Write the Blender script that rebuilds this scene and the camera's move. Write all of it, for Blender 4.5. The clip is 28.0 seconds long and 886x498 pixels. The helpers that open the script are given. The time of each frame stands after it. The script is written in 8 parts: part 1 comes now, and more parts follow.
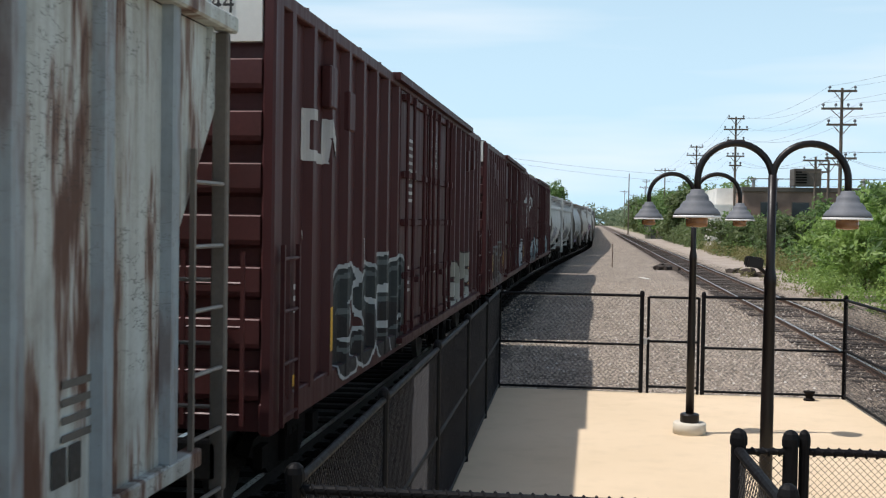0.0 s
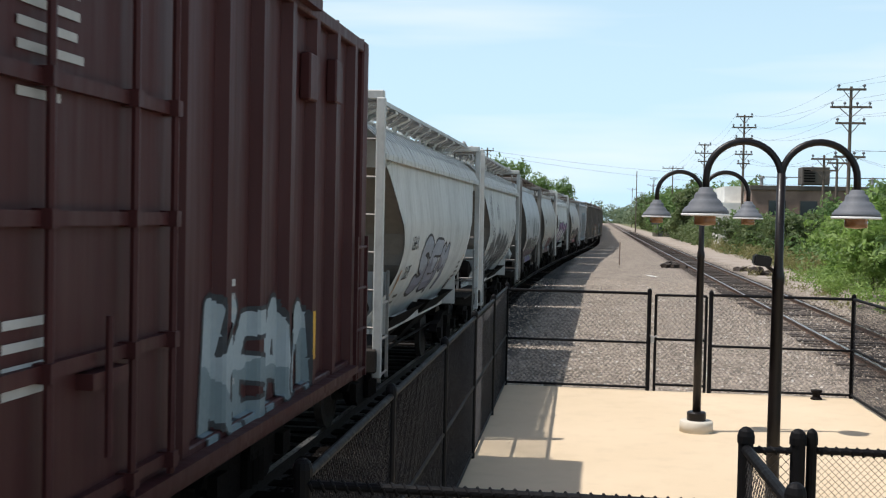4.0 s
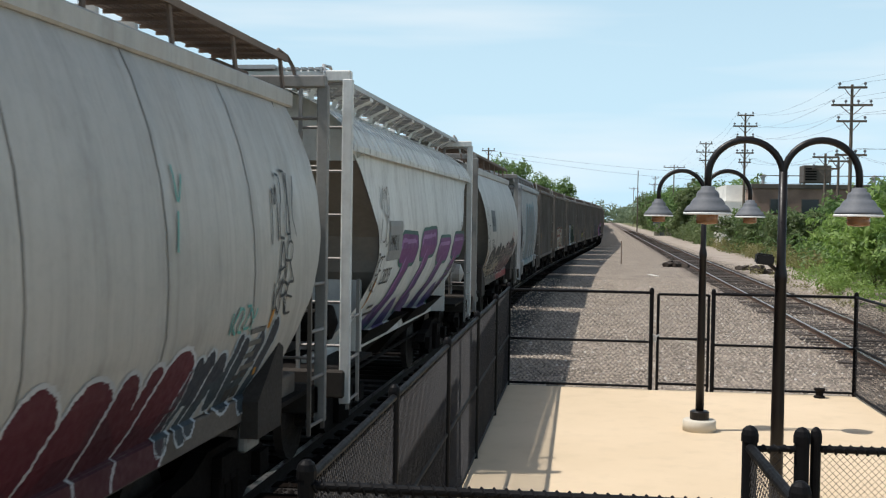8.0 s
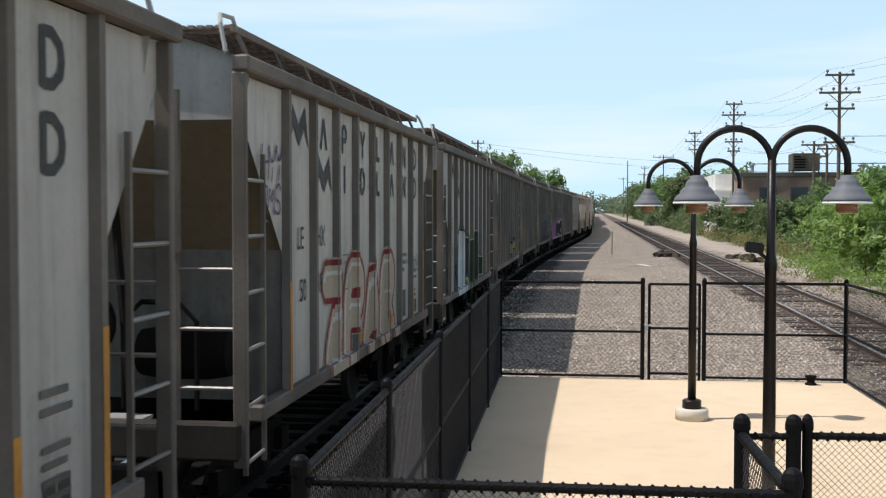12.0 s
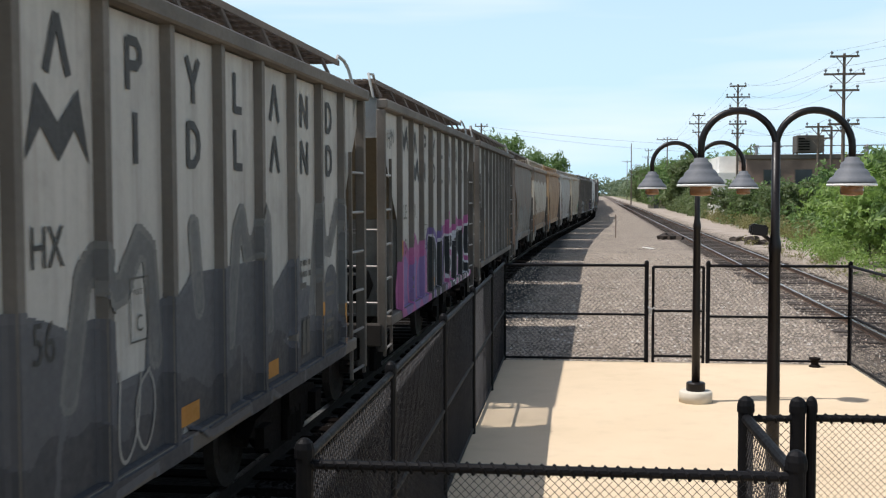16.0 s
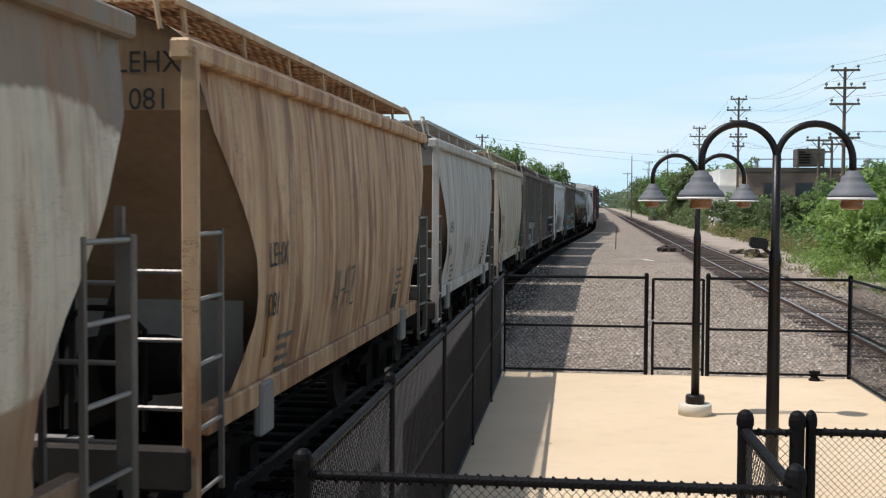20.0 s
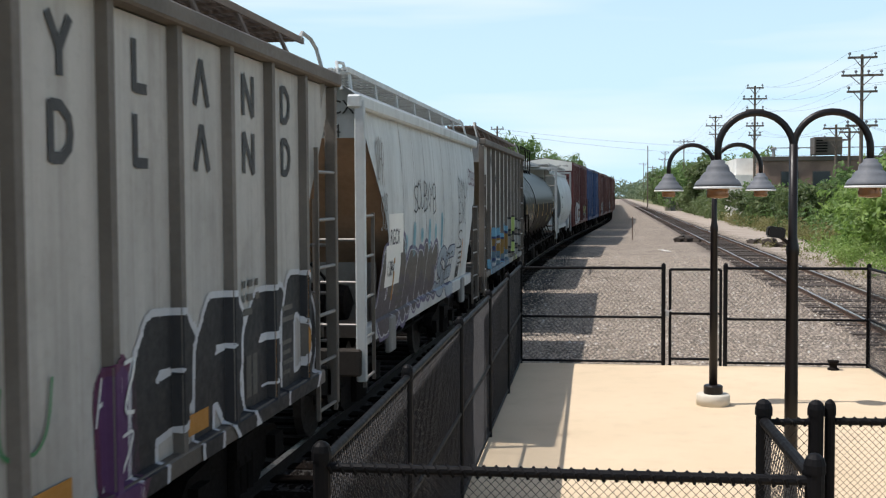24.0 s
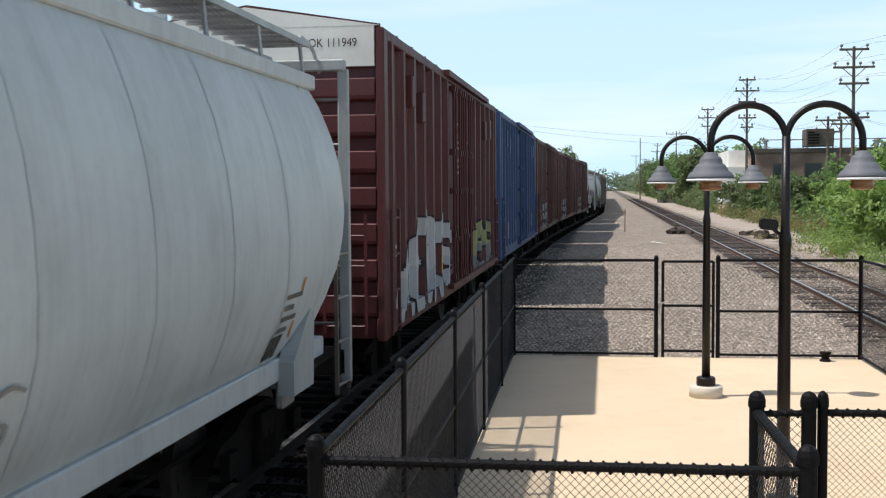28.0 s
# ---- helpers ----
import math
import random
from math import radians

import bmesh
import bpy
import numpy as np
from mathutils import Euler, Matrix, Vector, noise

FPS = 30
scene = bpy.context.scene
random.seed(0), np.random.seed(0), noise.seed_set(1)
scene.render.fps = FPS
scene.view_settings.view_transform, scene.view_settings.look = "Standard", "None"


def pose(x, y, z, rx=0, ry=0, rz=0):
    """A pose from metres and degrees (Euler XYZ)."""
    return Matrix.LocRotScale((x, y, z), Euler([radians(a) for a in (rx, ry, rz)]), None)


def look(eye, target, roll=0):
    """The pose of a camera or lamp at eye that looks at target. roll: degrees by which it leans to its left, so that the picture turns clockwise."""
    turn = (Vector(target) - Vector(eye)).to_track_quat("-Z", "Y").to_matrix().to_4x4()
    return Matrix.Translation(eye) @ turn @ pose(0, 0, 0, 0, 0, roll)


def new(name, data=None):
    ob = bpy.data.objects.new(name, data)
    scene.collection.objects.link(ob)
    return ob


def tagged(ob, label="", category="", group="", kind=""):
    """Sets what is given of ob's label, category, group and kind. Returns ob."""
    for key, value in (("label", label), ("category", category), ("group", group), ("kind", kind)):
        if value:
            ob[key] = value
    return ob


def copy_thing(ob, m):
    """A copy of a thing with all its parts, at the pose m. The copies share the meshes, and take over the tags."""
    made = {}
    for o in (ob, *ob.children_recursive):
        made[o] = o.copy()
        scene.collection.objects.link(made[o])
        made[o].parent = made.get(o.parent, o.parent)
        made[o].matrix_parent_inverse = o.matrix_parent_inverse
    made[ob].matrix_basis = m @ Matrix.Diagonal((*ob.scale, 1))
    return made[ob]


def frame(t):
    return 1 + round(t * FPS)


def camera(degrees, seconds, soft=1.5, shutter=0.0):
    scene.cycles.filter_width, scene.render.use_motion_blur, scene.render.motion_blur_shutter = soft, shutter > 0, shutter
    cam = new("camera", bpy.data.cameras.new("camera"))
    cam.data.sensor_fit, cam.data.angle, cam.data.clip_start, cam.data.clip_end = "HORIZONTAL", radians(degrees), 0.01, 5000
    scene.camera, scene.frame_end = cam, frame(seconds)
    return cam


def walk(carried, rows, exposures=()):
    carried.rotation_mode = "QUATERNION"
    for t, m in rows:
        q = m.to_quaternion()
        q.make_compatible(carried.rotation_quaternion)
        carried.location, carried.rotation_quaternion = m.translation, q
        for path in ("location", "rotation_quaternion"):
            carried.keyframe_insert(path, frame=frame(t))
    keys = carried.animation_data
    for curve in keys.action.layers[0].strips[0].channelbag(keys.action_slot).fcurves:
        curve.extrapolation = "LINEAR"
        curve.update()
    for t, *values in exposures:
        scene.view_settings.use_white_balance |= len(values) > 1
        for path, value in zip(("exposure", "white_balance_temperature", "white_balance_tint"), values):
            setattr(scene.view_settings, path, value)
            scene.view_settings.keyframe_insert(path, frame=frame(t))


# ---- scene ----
cam = camera(44.0, 28.0, soft=1.2, shutter=0.07)

PATH = [
    (0, pose(0.008, 0.002, 2.620, 88.472, -0.911, 7.881)),
    (0.5, pose(0.006, 0.001, 2.622, 88.378, -0.281, 8.041)),
    (1, pose(0.005, 0.002, 2.622, 88.098, -0.257, 8.145)),
    (1.5, pose(0.004, 0.000, 2.620, 87.742, -0.427, 8.334)),
    (2, pose(0.004, -0.003, 2.618, 87.707, -0.863, 8.268)),
    (2.5, pose(0.003, -0.002, 2.620, 87.842, -0.828, 8.266)),
    (3, pose(0.005, 0.000, 2.620, 88.147, -0.865, 8.211)),
    (3.5, pose(0.003, -0.004, 2.621, 88.291, -1.069, 8.219)),
    (5.5, pose(0.002, -0.007, 2.620, 88.288, -1.509, 8.103)),
    (6, pose(0.001, -0.001, 2.617, 88.364, -1.697, 7.945)),
    (6.5, pose(0.001, 0.003, 2.620, 88.293, -1.334, 7.945)),
    (7, pose(0.003, 0.003, 2.623, 88.348, -1.126, 8.105)),
    (7.5, pose(-0.002, -0.002, 2.620, 88.273, -1.334, 8.340)),
    (8, pose(-0.002, -0.003, 2.620, 88.315, -0.871, 8.333)),
    (8.5, pose(0.000, -0.002, 2.620, 88.391, -0.673, 8.145)),
    (9, pose(-0.001, 0.001, 2.617, 88.113, -0.788, 7.949)),
    (9.5, pose(-0.003, 0.002, 2.621, 88.016, -0.708, 7.958)),
    (10, pose(-0.001, 0.000, 2.621, 87.914, -0.660, 8.066)),
    (10.5, pose(0.000, 0.004, 2.620, 87.804, -0.516, 8.011)),
    (11, pose(-0.001, -0.002, 2.620, 87.891, -0.331, 7.969)),
    (11.5, pose(-0.001, 0.002, 2.623, 87.965, -0.229, 8.015)),
    (12, pose(0.001, -0.002, 2.620, 87.954, -0.045, 7.830)),
    (12.5, pose(-0.001, 0.002, 2.619, 87.712, -0.084, 7.680)),
    (13, pose(-0.002, 0.005, 2.620, 87.451, 0.038, 7.413)),
    (13.5, pose(-0.001, 0.003, 2.621, 87.374, 0.011, 7.361)),
    (15.5, pose(0.001, 0.001, 2.619, 87.327, 0.073, 8.011)),
    (16, pose(0.001, 0.003, 2.620, 87.090, 0.155, 8.015)),
    (16.5, pose(-0.001, -0.001, 2.619, 86.680, -0.067, 7.860)),
    (17, pose(-0.003, 0.003, 2.619, 86.474, -0.024, 7.757)),
    (17.5, pose(-0.002, 0.004, 2.622, 86.973, -0.248, 7.865)),
    (18, pose(-0.001, 0.003, 2.620, 87.134, 0.143, 7.907)),
    (18.5, pose(-0.000, 0.002, 2.621, 87.309, 0.007, 7.909)),
    (19, pose(0.001, 0.005, 2.620, 87.503, -0.001, 7.863)),
    (19.5, pose(0.001, 0.005, 2.622, 87.476, -0.090, 7.887)),
    (20, pose(-0.000, 0.003, 2.622, 87.643, -0.265, 8.035)),
    (20.5, pose(0.002, 0.002, 2.623, 87.822, -0.021, 8.205)),
    (22.5, pose(0.002, 0.000, 2.622, 87.720, 0.253, 8.823)),
    (23, pose(-0.000, 0.000, 2.620, 87.600, 0.150, 8.910)),
    (23.5, pose(0.001, -0.003, 2.622, 87.386, 0.116, 8.888)),
    (24, pose(0.001, -0.001, 2.621, 87.248, 0.317, 8.854)),
    (24.5, pose(0.001, -0.001, 2.620, 87.199, 0.346, 8.812)),
    (25, pose(0.000, 0.002, 2.622, 87.151, 0.425, 8.750)),
    (25.5, pose(0.002, -0.002, 2.621, 87.150, 0.462, 8.683)),
    (26, pose(-0.001, -0.002, 2.620, 87.097, 0.565, 8.708)),
    (26.5, pose(-0.003, 0.002, 2.622, 87.058, 0.527, 8.733)),
    (27, pose(-0.003, 0.000, 2.622, 87.049, 0.574, 8.694)),
    (27.5, pose(-0.003, 0.003, 2.624, 86.951, 0.262, 8.595)),
    (28, pose(-0.004, 0.000, 2.623, 86.853, 0.420, 8.467)),
]
# the camera's own exposure drifts a little as pale and dark cars fill its view
EXPOSURES = [(0, -0.03, 6450, 13), (1, 0.13, 6450, 13), (2, 0.22, 6450, 13), (3, 0.15, 6450, 13), (5.5, -0.08, 6500, 11), (7, -0.07, 6500, 11), (9, -0.08, 6500, 11), (10, -0.06, 6500, 11), (11, 0.0, 6450, 13), (13, 0.0, 6450, 13), (16, 0.04, 6450, 13), (17, 0.1, 6450, 13), (18, 0.1, 6450, 13), (20, -0.05, 6450, 13), (23, 0.0, 6450, 13), (25, 0.08, 6450, 13), (28, 0.08, 6450, 13)]
walk(cam, PATH, EXPOSURES)

# ---------------------------------------------------------------- light
SUN_WAY = Vector((1.28, 0.32, -2.42)).normalized()   # the way the sunlight travels
sun = new("sun", bpy.data.lights.new("sun", "SUN"))
sun.data.energy, sun.data.angle, sun.data.color = 4.6, radians(0.55), (1.0, 0.965, 0.91)
sun.matrix_world = look((0, 0, 60), Vector((0, 0, 60)) + SUN_WAY)

world = bpy.data.worlds.new("sky")
scene.world = world
world.use_nodes = True
wn, wl = world.node_tree.nodes, world.node_tree.links
wn.clear()
w_out = wn.new("ShaderNodeOutputWorld")
w_bg = wn.new("ShaderNodeBackground")
w_bg.inputs["Strength"].default_value = 0.111
w_sky = wn.new("ShaderNodeTexSky")
w_sky.sky_type, w_sky.sun_disc = "NISHITA", False
w_sky.sun_elevation = math.asin(-SUN_WAY.z)
w_sky.sun_rotation = math.atan2(-SUN_WAY.x, -SUN_WAY.y)
w_sky.dust_density, w_sky.air_density, w_sky.ozone_density = 1.6, 1.0, 1.2
# summer haze: the sky pales towards the horizon, with thin high cloud on it
w_co = wn.new("ShaderNodeTexCoord")
w_sep = wn.new("ShaderNodeSeparateXYZ")
wl.new(w_co.outputs["Generated"], w_sep.inputs[0])
w_haze = wn.new("ShaderNodeMapRange")
w_haze.interpolation_type = "SMOOTHSTEP"
w_haze.inputs["From Min"].default_value, w_haze.inputs["From Max"].default_value = -0.02, 0.72
w_haze.inputs["To Min"].default_value, w_haze.inputs["To Max"].default_value = 1.0, 0.0
wl.new(w_sep.outputs[2], w_haze.inputs["Value"])
w_hmix = wn.new("ShaderNodeMix")
w_hmix.data_type = "RGBA"
w_hmix.inputs["B"].default_value = (5.75, 8.15, 9.55, 1)
wl.new(w_haze.outputs["Result"], w_hmix.inputs["Factor"])
wl.new(w_sky.outputs["Color"], w_hmix.inputs["A"])
w_map = wn.new("ShaderNodeMapping")
w_map.inputs["Scale"].default_value = (0.9, 1.4, 9.0)
w_map.inputs["Rotation"].default_value = (0.0, 0.03, 0.35)
w_noise = wn.new("ShaderNodeTexNoise")
w_noise.inputs["Scale"].default_value, w_noise.inputs["Detail"].default_value = 1.6, 4.0
w_noise.inputs["Roughness"].default_value = 0.5
w_ramp = wn.new("ShaderNodeMapRange")
w_ramp.inputs["From Min"].default_value, w_ramp.inputs["From Max"].default_value = 0.50, 0.74
w_ramp.inputs["To Max"].default_value = 0.8
w_mix = wn.new("ShaderNodeMix")
w_mix.data_type = "RGBA"
w_mix.inputs["B"].default_value = (8.9, 9.4, 9.6, 1)
wl.new(w_co.outputs["Generated"], w_map.inputs["Vector"])
wl.new(w_map.outputs["Vector"], w_noise.inputs["Vector"])
wl.new(w_noise.outputs["Fac"], w_ramp.inputs["Value"])
wl.new(w_ramp.outputs["Result"], w_mix.inputs["Factor"])
wl.new(w_hmix.outputs["Result"], w_mix.inputs["A"])
wl.new(w_mix.outputs["Result"], w_bg.inputs["Color"])
wl.new(w_bg.outputs["Background"], w_out.inputs["Surface"])
scene.view_settings.exposure = 0.0


# ---------------------------------------------------------------- materials
def material(name, rough=0.6, metal=0.0):
    m = bpy.data.materials.new(name)
    m.use_nodes = True
    b = m.node_tree.nodes["Principled BSDF"]
    b.inputs["Roughness"].default_value, b.inputs["Metallic"].default_value = rough, metal
    return m, m.node_tree.nodes, m.node_tree.links, b


class Net:
    """Short ways of adding nodes to a material."""

    def __init__(self, m):
        self.n, self.l = m.node_tree.nodes, m.node_tree.links

    def put(self, socket, v):
        if isinstance(v, bpy.types.NodeSocket):
            self.l.new(v, socket)
        elif isinstance(v, tuple) and len(v) == 3 and socket.type == "RGBA":
            socket.default_value = (*v, 1)
        else:
            socket.default_value = v

    def coord(self, kind="Object"):
        return self.n.new("ShaderNodeTexCoord").outputs[kind]

    def scaled(self, v, scale, rot=(0, 0, 0), loc=(0, 0, 0)):
        a = self.n.new("ShaderNodeMapping")
        self.put(a.inputs["Vector"], v)
        a.inputs["Scale"].default_value, a.inputs["Rotation"].default_value, a.inputs["Location"].default_value = scale, rot, loc
        return a.outputs["Vector"]

    def noise(self, v, scale, detail=4, rough=0.55):
        a = self.n.new("ShaderNodeTexNoise")
        self.put(a.inputs["Vector"], v)
        a.inputs["Scale"].default_value, a.inputs["Detail"].default_value, a.inputs["Roughness"].default_value = scale, detail, rough
        return a.outputs["Fac"]

    def voronoi(self, v, scale, feature="F1", out="Distance"):
        a = self.n.new("ShaderNodeTexVoronoi")
        a.feature = feature
        self.put(a.inputs["Vector"], v)
        a.inputs["Scale"].default_value = scale
        return a.outputs[out]

    def span(self, v, a, b, lo=0.0, hi=1.0):
        r = self.n.new("ShaderNodeMapRange")
        self.put(r.inputs["Value"], v)
        for k, x in (("From Min", a), ("From Max", b), ("To Min", lo), ("To Max", hi)):
            r.inputs[k].default_value = x
        return r.outputs["Result"]

    def mix(self, f, a, b, blend="MIX"):
        r = self.n.new("ShaderNodeMix")
        r.data_type, r.blend_type = "RGBA", blend
        self.put(r.inputs[0], f)
        self.put(r.inputs[6], a)
        self.put(r.inputs[7], b)
        return r.outputs[2]

    def math(self, op, a, b=0.0, c=0.0):
        r = self.n.new("ShaderNodeMath")
        r.operation = op
        for s, v in zip(r.inputs, (a, b, c)):
            self.put(s, v)
        return r.outputs[0]

    def axes(self, v):
        r = self.n.new("ShaderNodeSeparateXYZ")
        self.put(r.inputs[0], v)
        return r.outputs

    def bump(self, b, h, strength=0.3, distance=0.01):
        r = self.n.new("ShaderNodeBump")
        r.inputs["Strength"].default_value, r.inputs["Distance"].default_value = strength, distance
        self.put(r.inputs["Height"], h)
        self.l.new(r.outputs["Normal"], b.inputs["Normal"])

    def random(self):
        return self.n.new("ShaderNodeObjectInfo").outputs["Random"]


def plain(name, colour, rough=0.6, metal=0.0, vary=0.25, scale=6.0, bump=0.0, gloss=0.5):
    """A painted or cast surface with two scales of variation."""
    m, n, l, b = material(name, rough, metal)
    k = Net(m)
    v = k.coord()
    big, fine = k.noise(v, scale * 0.2, 3), k.noise(v, scale * 6, 5, 0.65)
    dark = tuple(c * (1 - vary) for c in colour)
    light = tuple(min(1, c * (1 + vary * 0.6)) for c in colour)
    c = k.mix(k.span(big, 0.3, 0.7), dark, light)
    c = k.mix(k.span(fine, 0.35, 0.75, 0, vary * 0.8), c, tuple(x * 0.55 for x in colour))
    k.put(b.inputs["Base Color"], c)
    k.put(b.inputs["Roughness"], k.span(fine, 0.3, 0.7, max(0.05, rough - 0.1), min(1, rough + 0.12)))
    if bump:
        k.bump(b, fine, bump, 0.004)
    b.inputs["Specular IOR Level"].default_value = gloss
    return m


def paint(name, colour, rust=0.2, grime=0.3, rough=0.6, rust_colour=(0.16, 0.055, 0.022), grime_colour=(0.07, 0.06, 0.05), bands=None, blot=0.0, blot_colour=(0.3, 0.22, 0.14), gloss=0.4, dents=0.2, stain=0.0):
    """Weathered car paint: vertical rain streaks, rust bleeding, road grime, and patches."""
    m, n, l, b = material(name, rough)
    k = Net(m)
    v = k.coord()
    ax = k.axes(v)
    streak = k.noise(k.scaled(v, (1.2, 5.5, 0.28)), 1.6, 6, 0.6)
    streak_fine = k.noise(k.scaled(v, (2.5, 13, 0.3)), 1.5, 5, 0.68)
    runs = k.noise(k.scaled(v, (1.0, 3.1, 0.16), loc=(3, 1, 2)), 1.5, 5, 0.62)
    patch = k.noise(v, 0.9, 5, 0.62)
    fine = k.noise(v, 42, 4, 0.7)
    c = k.mix(k.span(patch, 0.3, 0.72), tuple(x * 0.86 for x in colour), tuple(min(1, x * 1.1) for x in colour))
    if bands:
        for z0, z1, col in bands:
            edge = k.math("ADD", ax[2], k.span(patch, 0.3, 0.7, -0.12, 0.12))
            f = k.math("MULTIPLY", k.span(edge, z0 - 0.02, z0 + 0.02), k.span(edge, z1 + 0.02, z1 - 0.02))
            c = k.mix(k.math("MULTIPLY", f, 0.85), c, col)
    if blot:
        c = k.mix(k.math("MULTIPLY", k.span(k.math("ADD", k.math("MULTIPLY", runs, 0.65), k.math("MULTIPLY", streak, 0.35)), 0.42, 0.64), blot), c, blot_colour)
    c = k.mix(k.math("MULTIPLY", k.span(streak_fine, 0.48, 0.82), grime * 0.7), c, grime_colour)
    c = k.mix(k.math("MULTIPLY", k.span(runs, 0.52, 0.74), grime * 0.7), c, grime_colour)
    c = k.mix(k.math("MULTIPLY", k.span(patch, 0.52, 0.85), grime * 0.6), c, grime_colour)
    smudge = k.noise(k.scaled(v, (1, 1, 0.7), loc=(5, 2, 9)), 2.4, 6, 0.66)
    c = k.mix(k.math("MULTIPLY", k.span(smudge, 0.5, 0.7), grime * 0.6), c, grime_colour)
    speck = k.noise(v, 13, 5, 0.72)
    c = k.mix(k.math("MULTIPLY", k.span(speck, 0.48, 0.72), grime * 0.32), c, grime_colour)
    if stain:                                             # broad ragged rust stains that run down the sheet
        ragged = k.math("ADD", k.noise(k.scaled(v, (1.0, 2.6, 0.5), loc=(1, 4, 3)), 1.5, 3, 0.6), k.math("MULTIPLY", k.math("SUBTRACT", k.noise(k.scaled(v, (2, 26, 1.6)), 1.5, 4, 0.7), 0.5), 0.34))
        c = k.mix(k.math("MULTIPLY", k.span(ragged, 0.475, 0.56), stain * 0.75), c, tuple(x * 2.1 for x in rust_colour))
        c = k.mix(k.math("MULTIPLY", k.span(ragged, 0.535, 0.61), stain), c, rust_colour)
        cracks = k.math("ABSOLUTE", k.math("SUBTRACT", k.noise(k.scaled(v, (1, 1.6, 3.4), loc=(2, 2, 7)), 1.5, 5, 0.7), 0.5))
        c = k.mix(k.math("MULTIPLY", k.math("MULTIPLY", k.span(cracks, 0.007, 0.003), k.span(patch, 0.45, 0.55)), stain), c, (0.03, 0.022, 0.018))
    rusty = k.math("MULTIPLY", k.span(streak, 0.56, 0.74), k.span(patch, 0.36, 0.6))
    c = k.mix(k.math("MULTIPLY", rusty, rust), c, rust_colour)
    c = k.mix(k.math("MULTIPLY", k.span(fine, 0.66, 0.74), min(1, rust + 0.12)), c, rust_colour)
    k.put(b.inputs["Base Color"], c)
    k.put(b.inputs["Roughness"], k.span(streak, 0.3, 0.7, rough - 0.08, min(0.95, rough + 0.2)))
    b.inputs["Specular IOR Level"].default_value = gloss
    k.bump(b, k.math("ADD", patch, k.math("MULTIPLY", fine, 0.15)), dents, 0.012)
    return m


def ground_material():
    """Ballast between the tracks, a dirt lane beside them, weeds and grass beyond."""
    m, n, l, b = material("ballast_and_weeds", 0.95)
    k = Net(m)
    v = k.coord()
    ax = k.axes(v)
    wob = k.span(k.noise(v, 0.35, 4, 0.6), 0.25, 0.75, -1.2, 1.2)
    x = k.math("ADD", ax[0], wob)
    cell = k.voronoi(v, 17.0, "F1", "Color")
    dist = k.voronoi(v, 17.0)
    grain = k.noise(v, 60, 5, 0.7)
    big = k.noise(v, 0.45, 5, 0.6)
    mid = k.noise(v, 2.7, 4, 0.6)
    tone = k.axes(cell)[0]
    stone = k.mix(k.span(tone, 0.1, 0.95), (0.11, 0.088, 0.068), (0.62, 0.52, 0.41))
    stone = k.mix(k.span(dist, 0.38, 0.68), stone, (0.05, 0.042, 0.034))
    stone = k.mix(k.span(big, 0.35, 0.7, 0.0, 0.5), stone, (0.40, 0.335, 0.27))
    stone = k.mix(k.span(mid, 0.45, 0.75, 0.0, 0.35), stone, (0.16, 0.13, 0.10))
    # shade under the train, put into the ballast colour as a near-black band
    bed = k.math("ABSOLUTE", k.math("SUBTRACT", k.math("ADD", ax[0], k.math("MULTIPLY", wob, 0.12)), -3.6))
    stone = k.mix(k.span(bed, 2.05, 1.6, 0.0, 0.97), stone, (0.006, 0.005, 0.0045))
    bed2 = k.math("ABSOLUTE", k.math("SUBTRACT", k.math("ADD", ax[0], k.math("MULTIPLY", wob, 0.12)), 5.95))
    stone = k.mix(k.span(bed2, 1.8, 1.15, 0.0, 0.85), stone, (0.07, 0.05, 0.038))
    dirt = k.mix(k.span(big, 0.3, 0.7), (0.30, 0.25, 0.205), (0.42, 0.36, 0.30))
    dirt = k.mix(k.span(grain, 0.5, 0.8, 0, 0.5), dirt, (0.2, 0.165, 0.13))
    grass = k.mix(k.span(mid, 0.3, 0.7), (0.06, 0.085, 0.025), (0.17, 0.165, 0.07))
    grass = k.mix(k.span(big, 0.45, 0.7, 0, 0.6), grass, (0.24, 0.21, 0.10))
    c = k.mix(k.span(x, 7.8, 8.6), stone, dirt)
    c = k.mix(k.span(x, 10.9, 11.9), c, grass)
    c = k.mix(k.span(x, -8.5, -9.5), c, grass)
    k.put(b.inputs["Base Color"], c)
    k.bump(b, k.math("ADD", k.math("MULTIPLY", dist, -1.0), k.math("MULTIPLY", grain, 0.3)), 1.0, 0.035)
    return m


def concrete_material(name, a, b_):
    m, n, l, b = material(name, 0.85)
    k = Net(m)
    v = k.coord()
    big, mid, fine = k.noise(v, 0.35, 5, 0.6), k.noise(v, 2.6, 5, 0.6), k.noise(v, 90, 4, 0.7)
    c = k.mix(k.span(big, 0.3, 0.7), a, b_)
    c = k.mix(k.span(mid, 0.5, 0.8, 0, 0.3), c, tuple(x * 0.7 for x in a))
    c = k.mix(k.span(fine, 0.55, 0.8, 0, 0.35), c, tuple(x * 0.5 for x in a))
    k.put(b.inputs["Base Color"], c)
    k.bump(b, k.math("ADD", mid, fine), 0.18, 0.004)
    return m


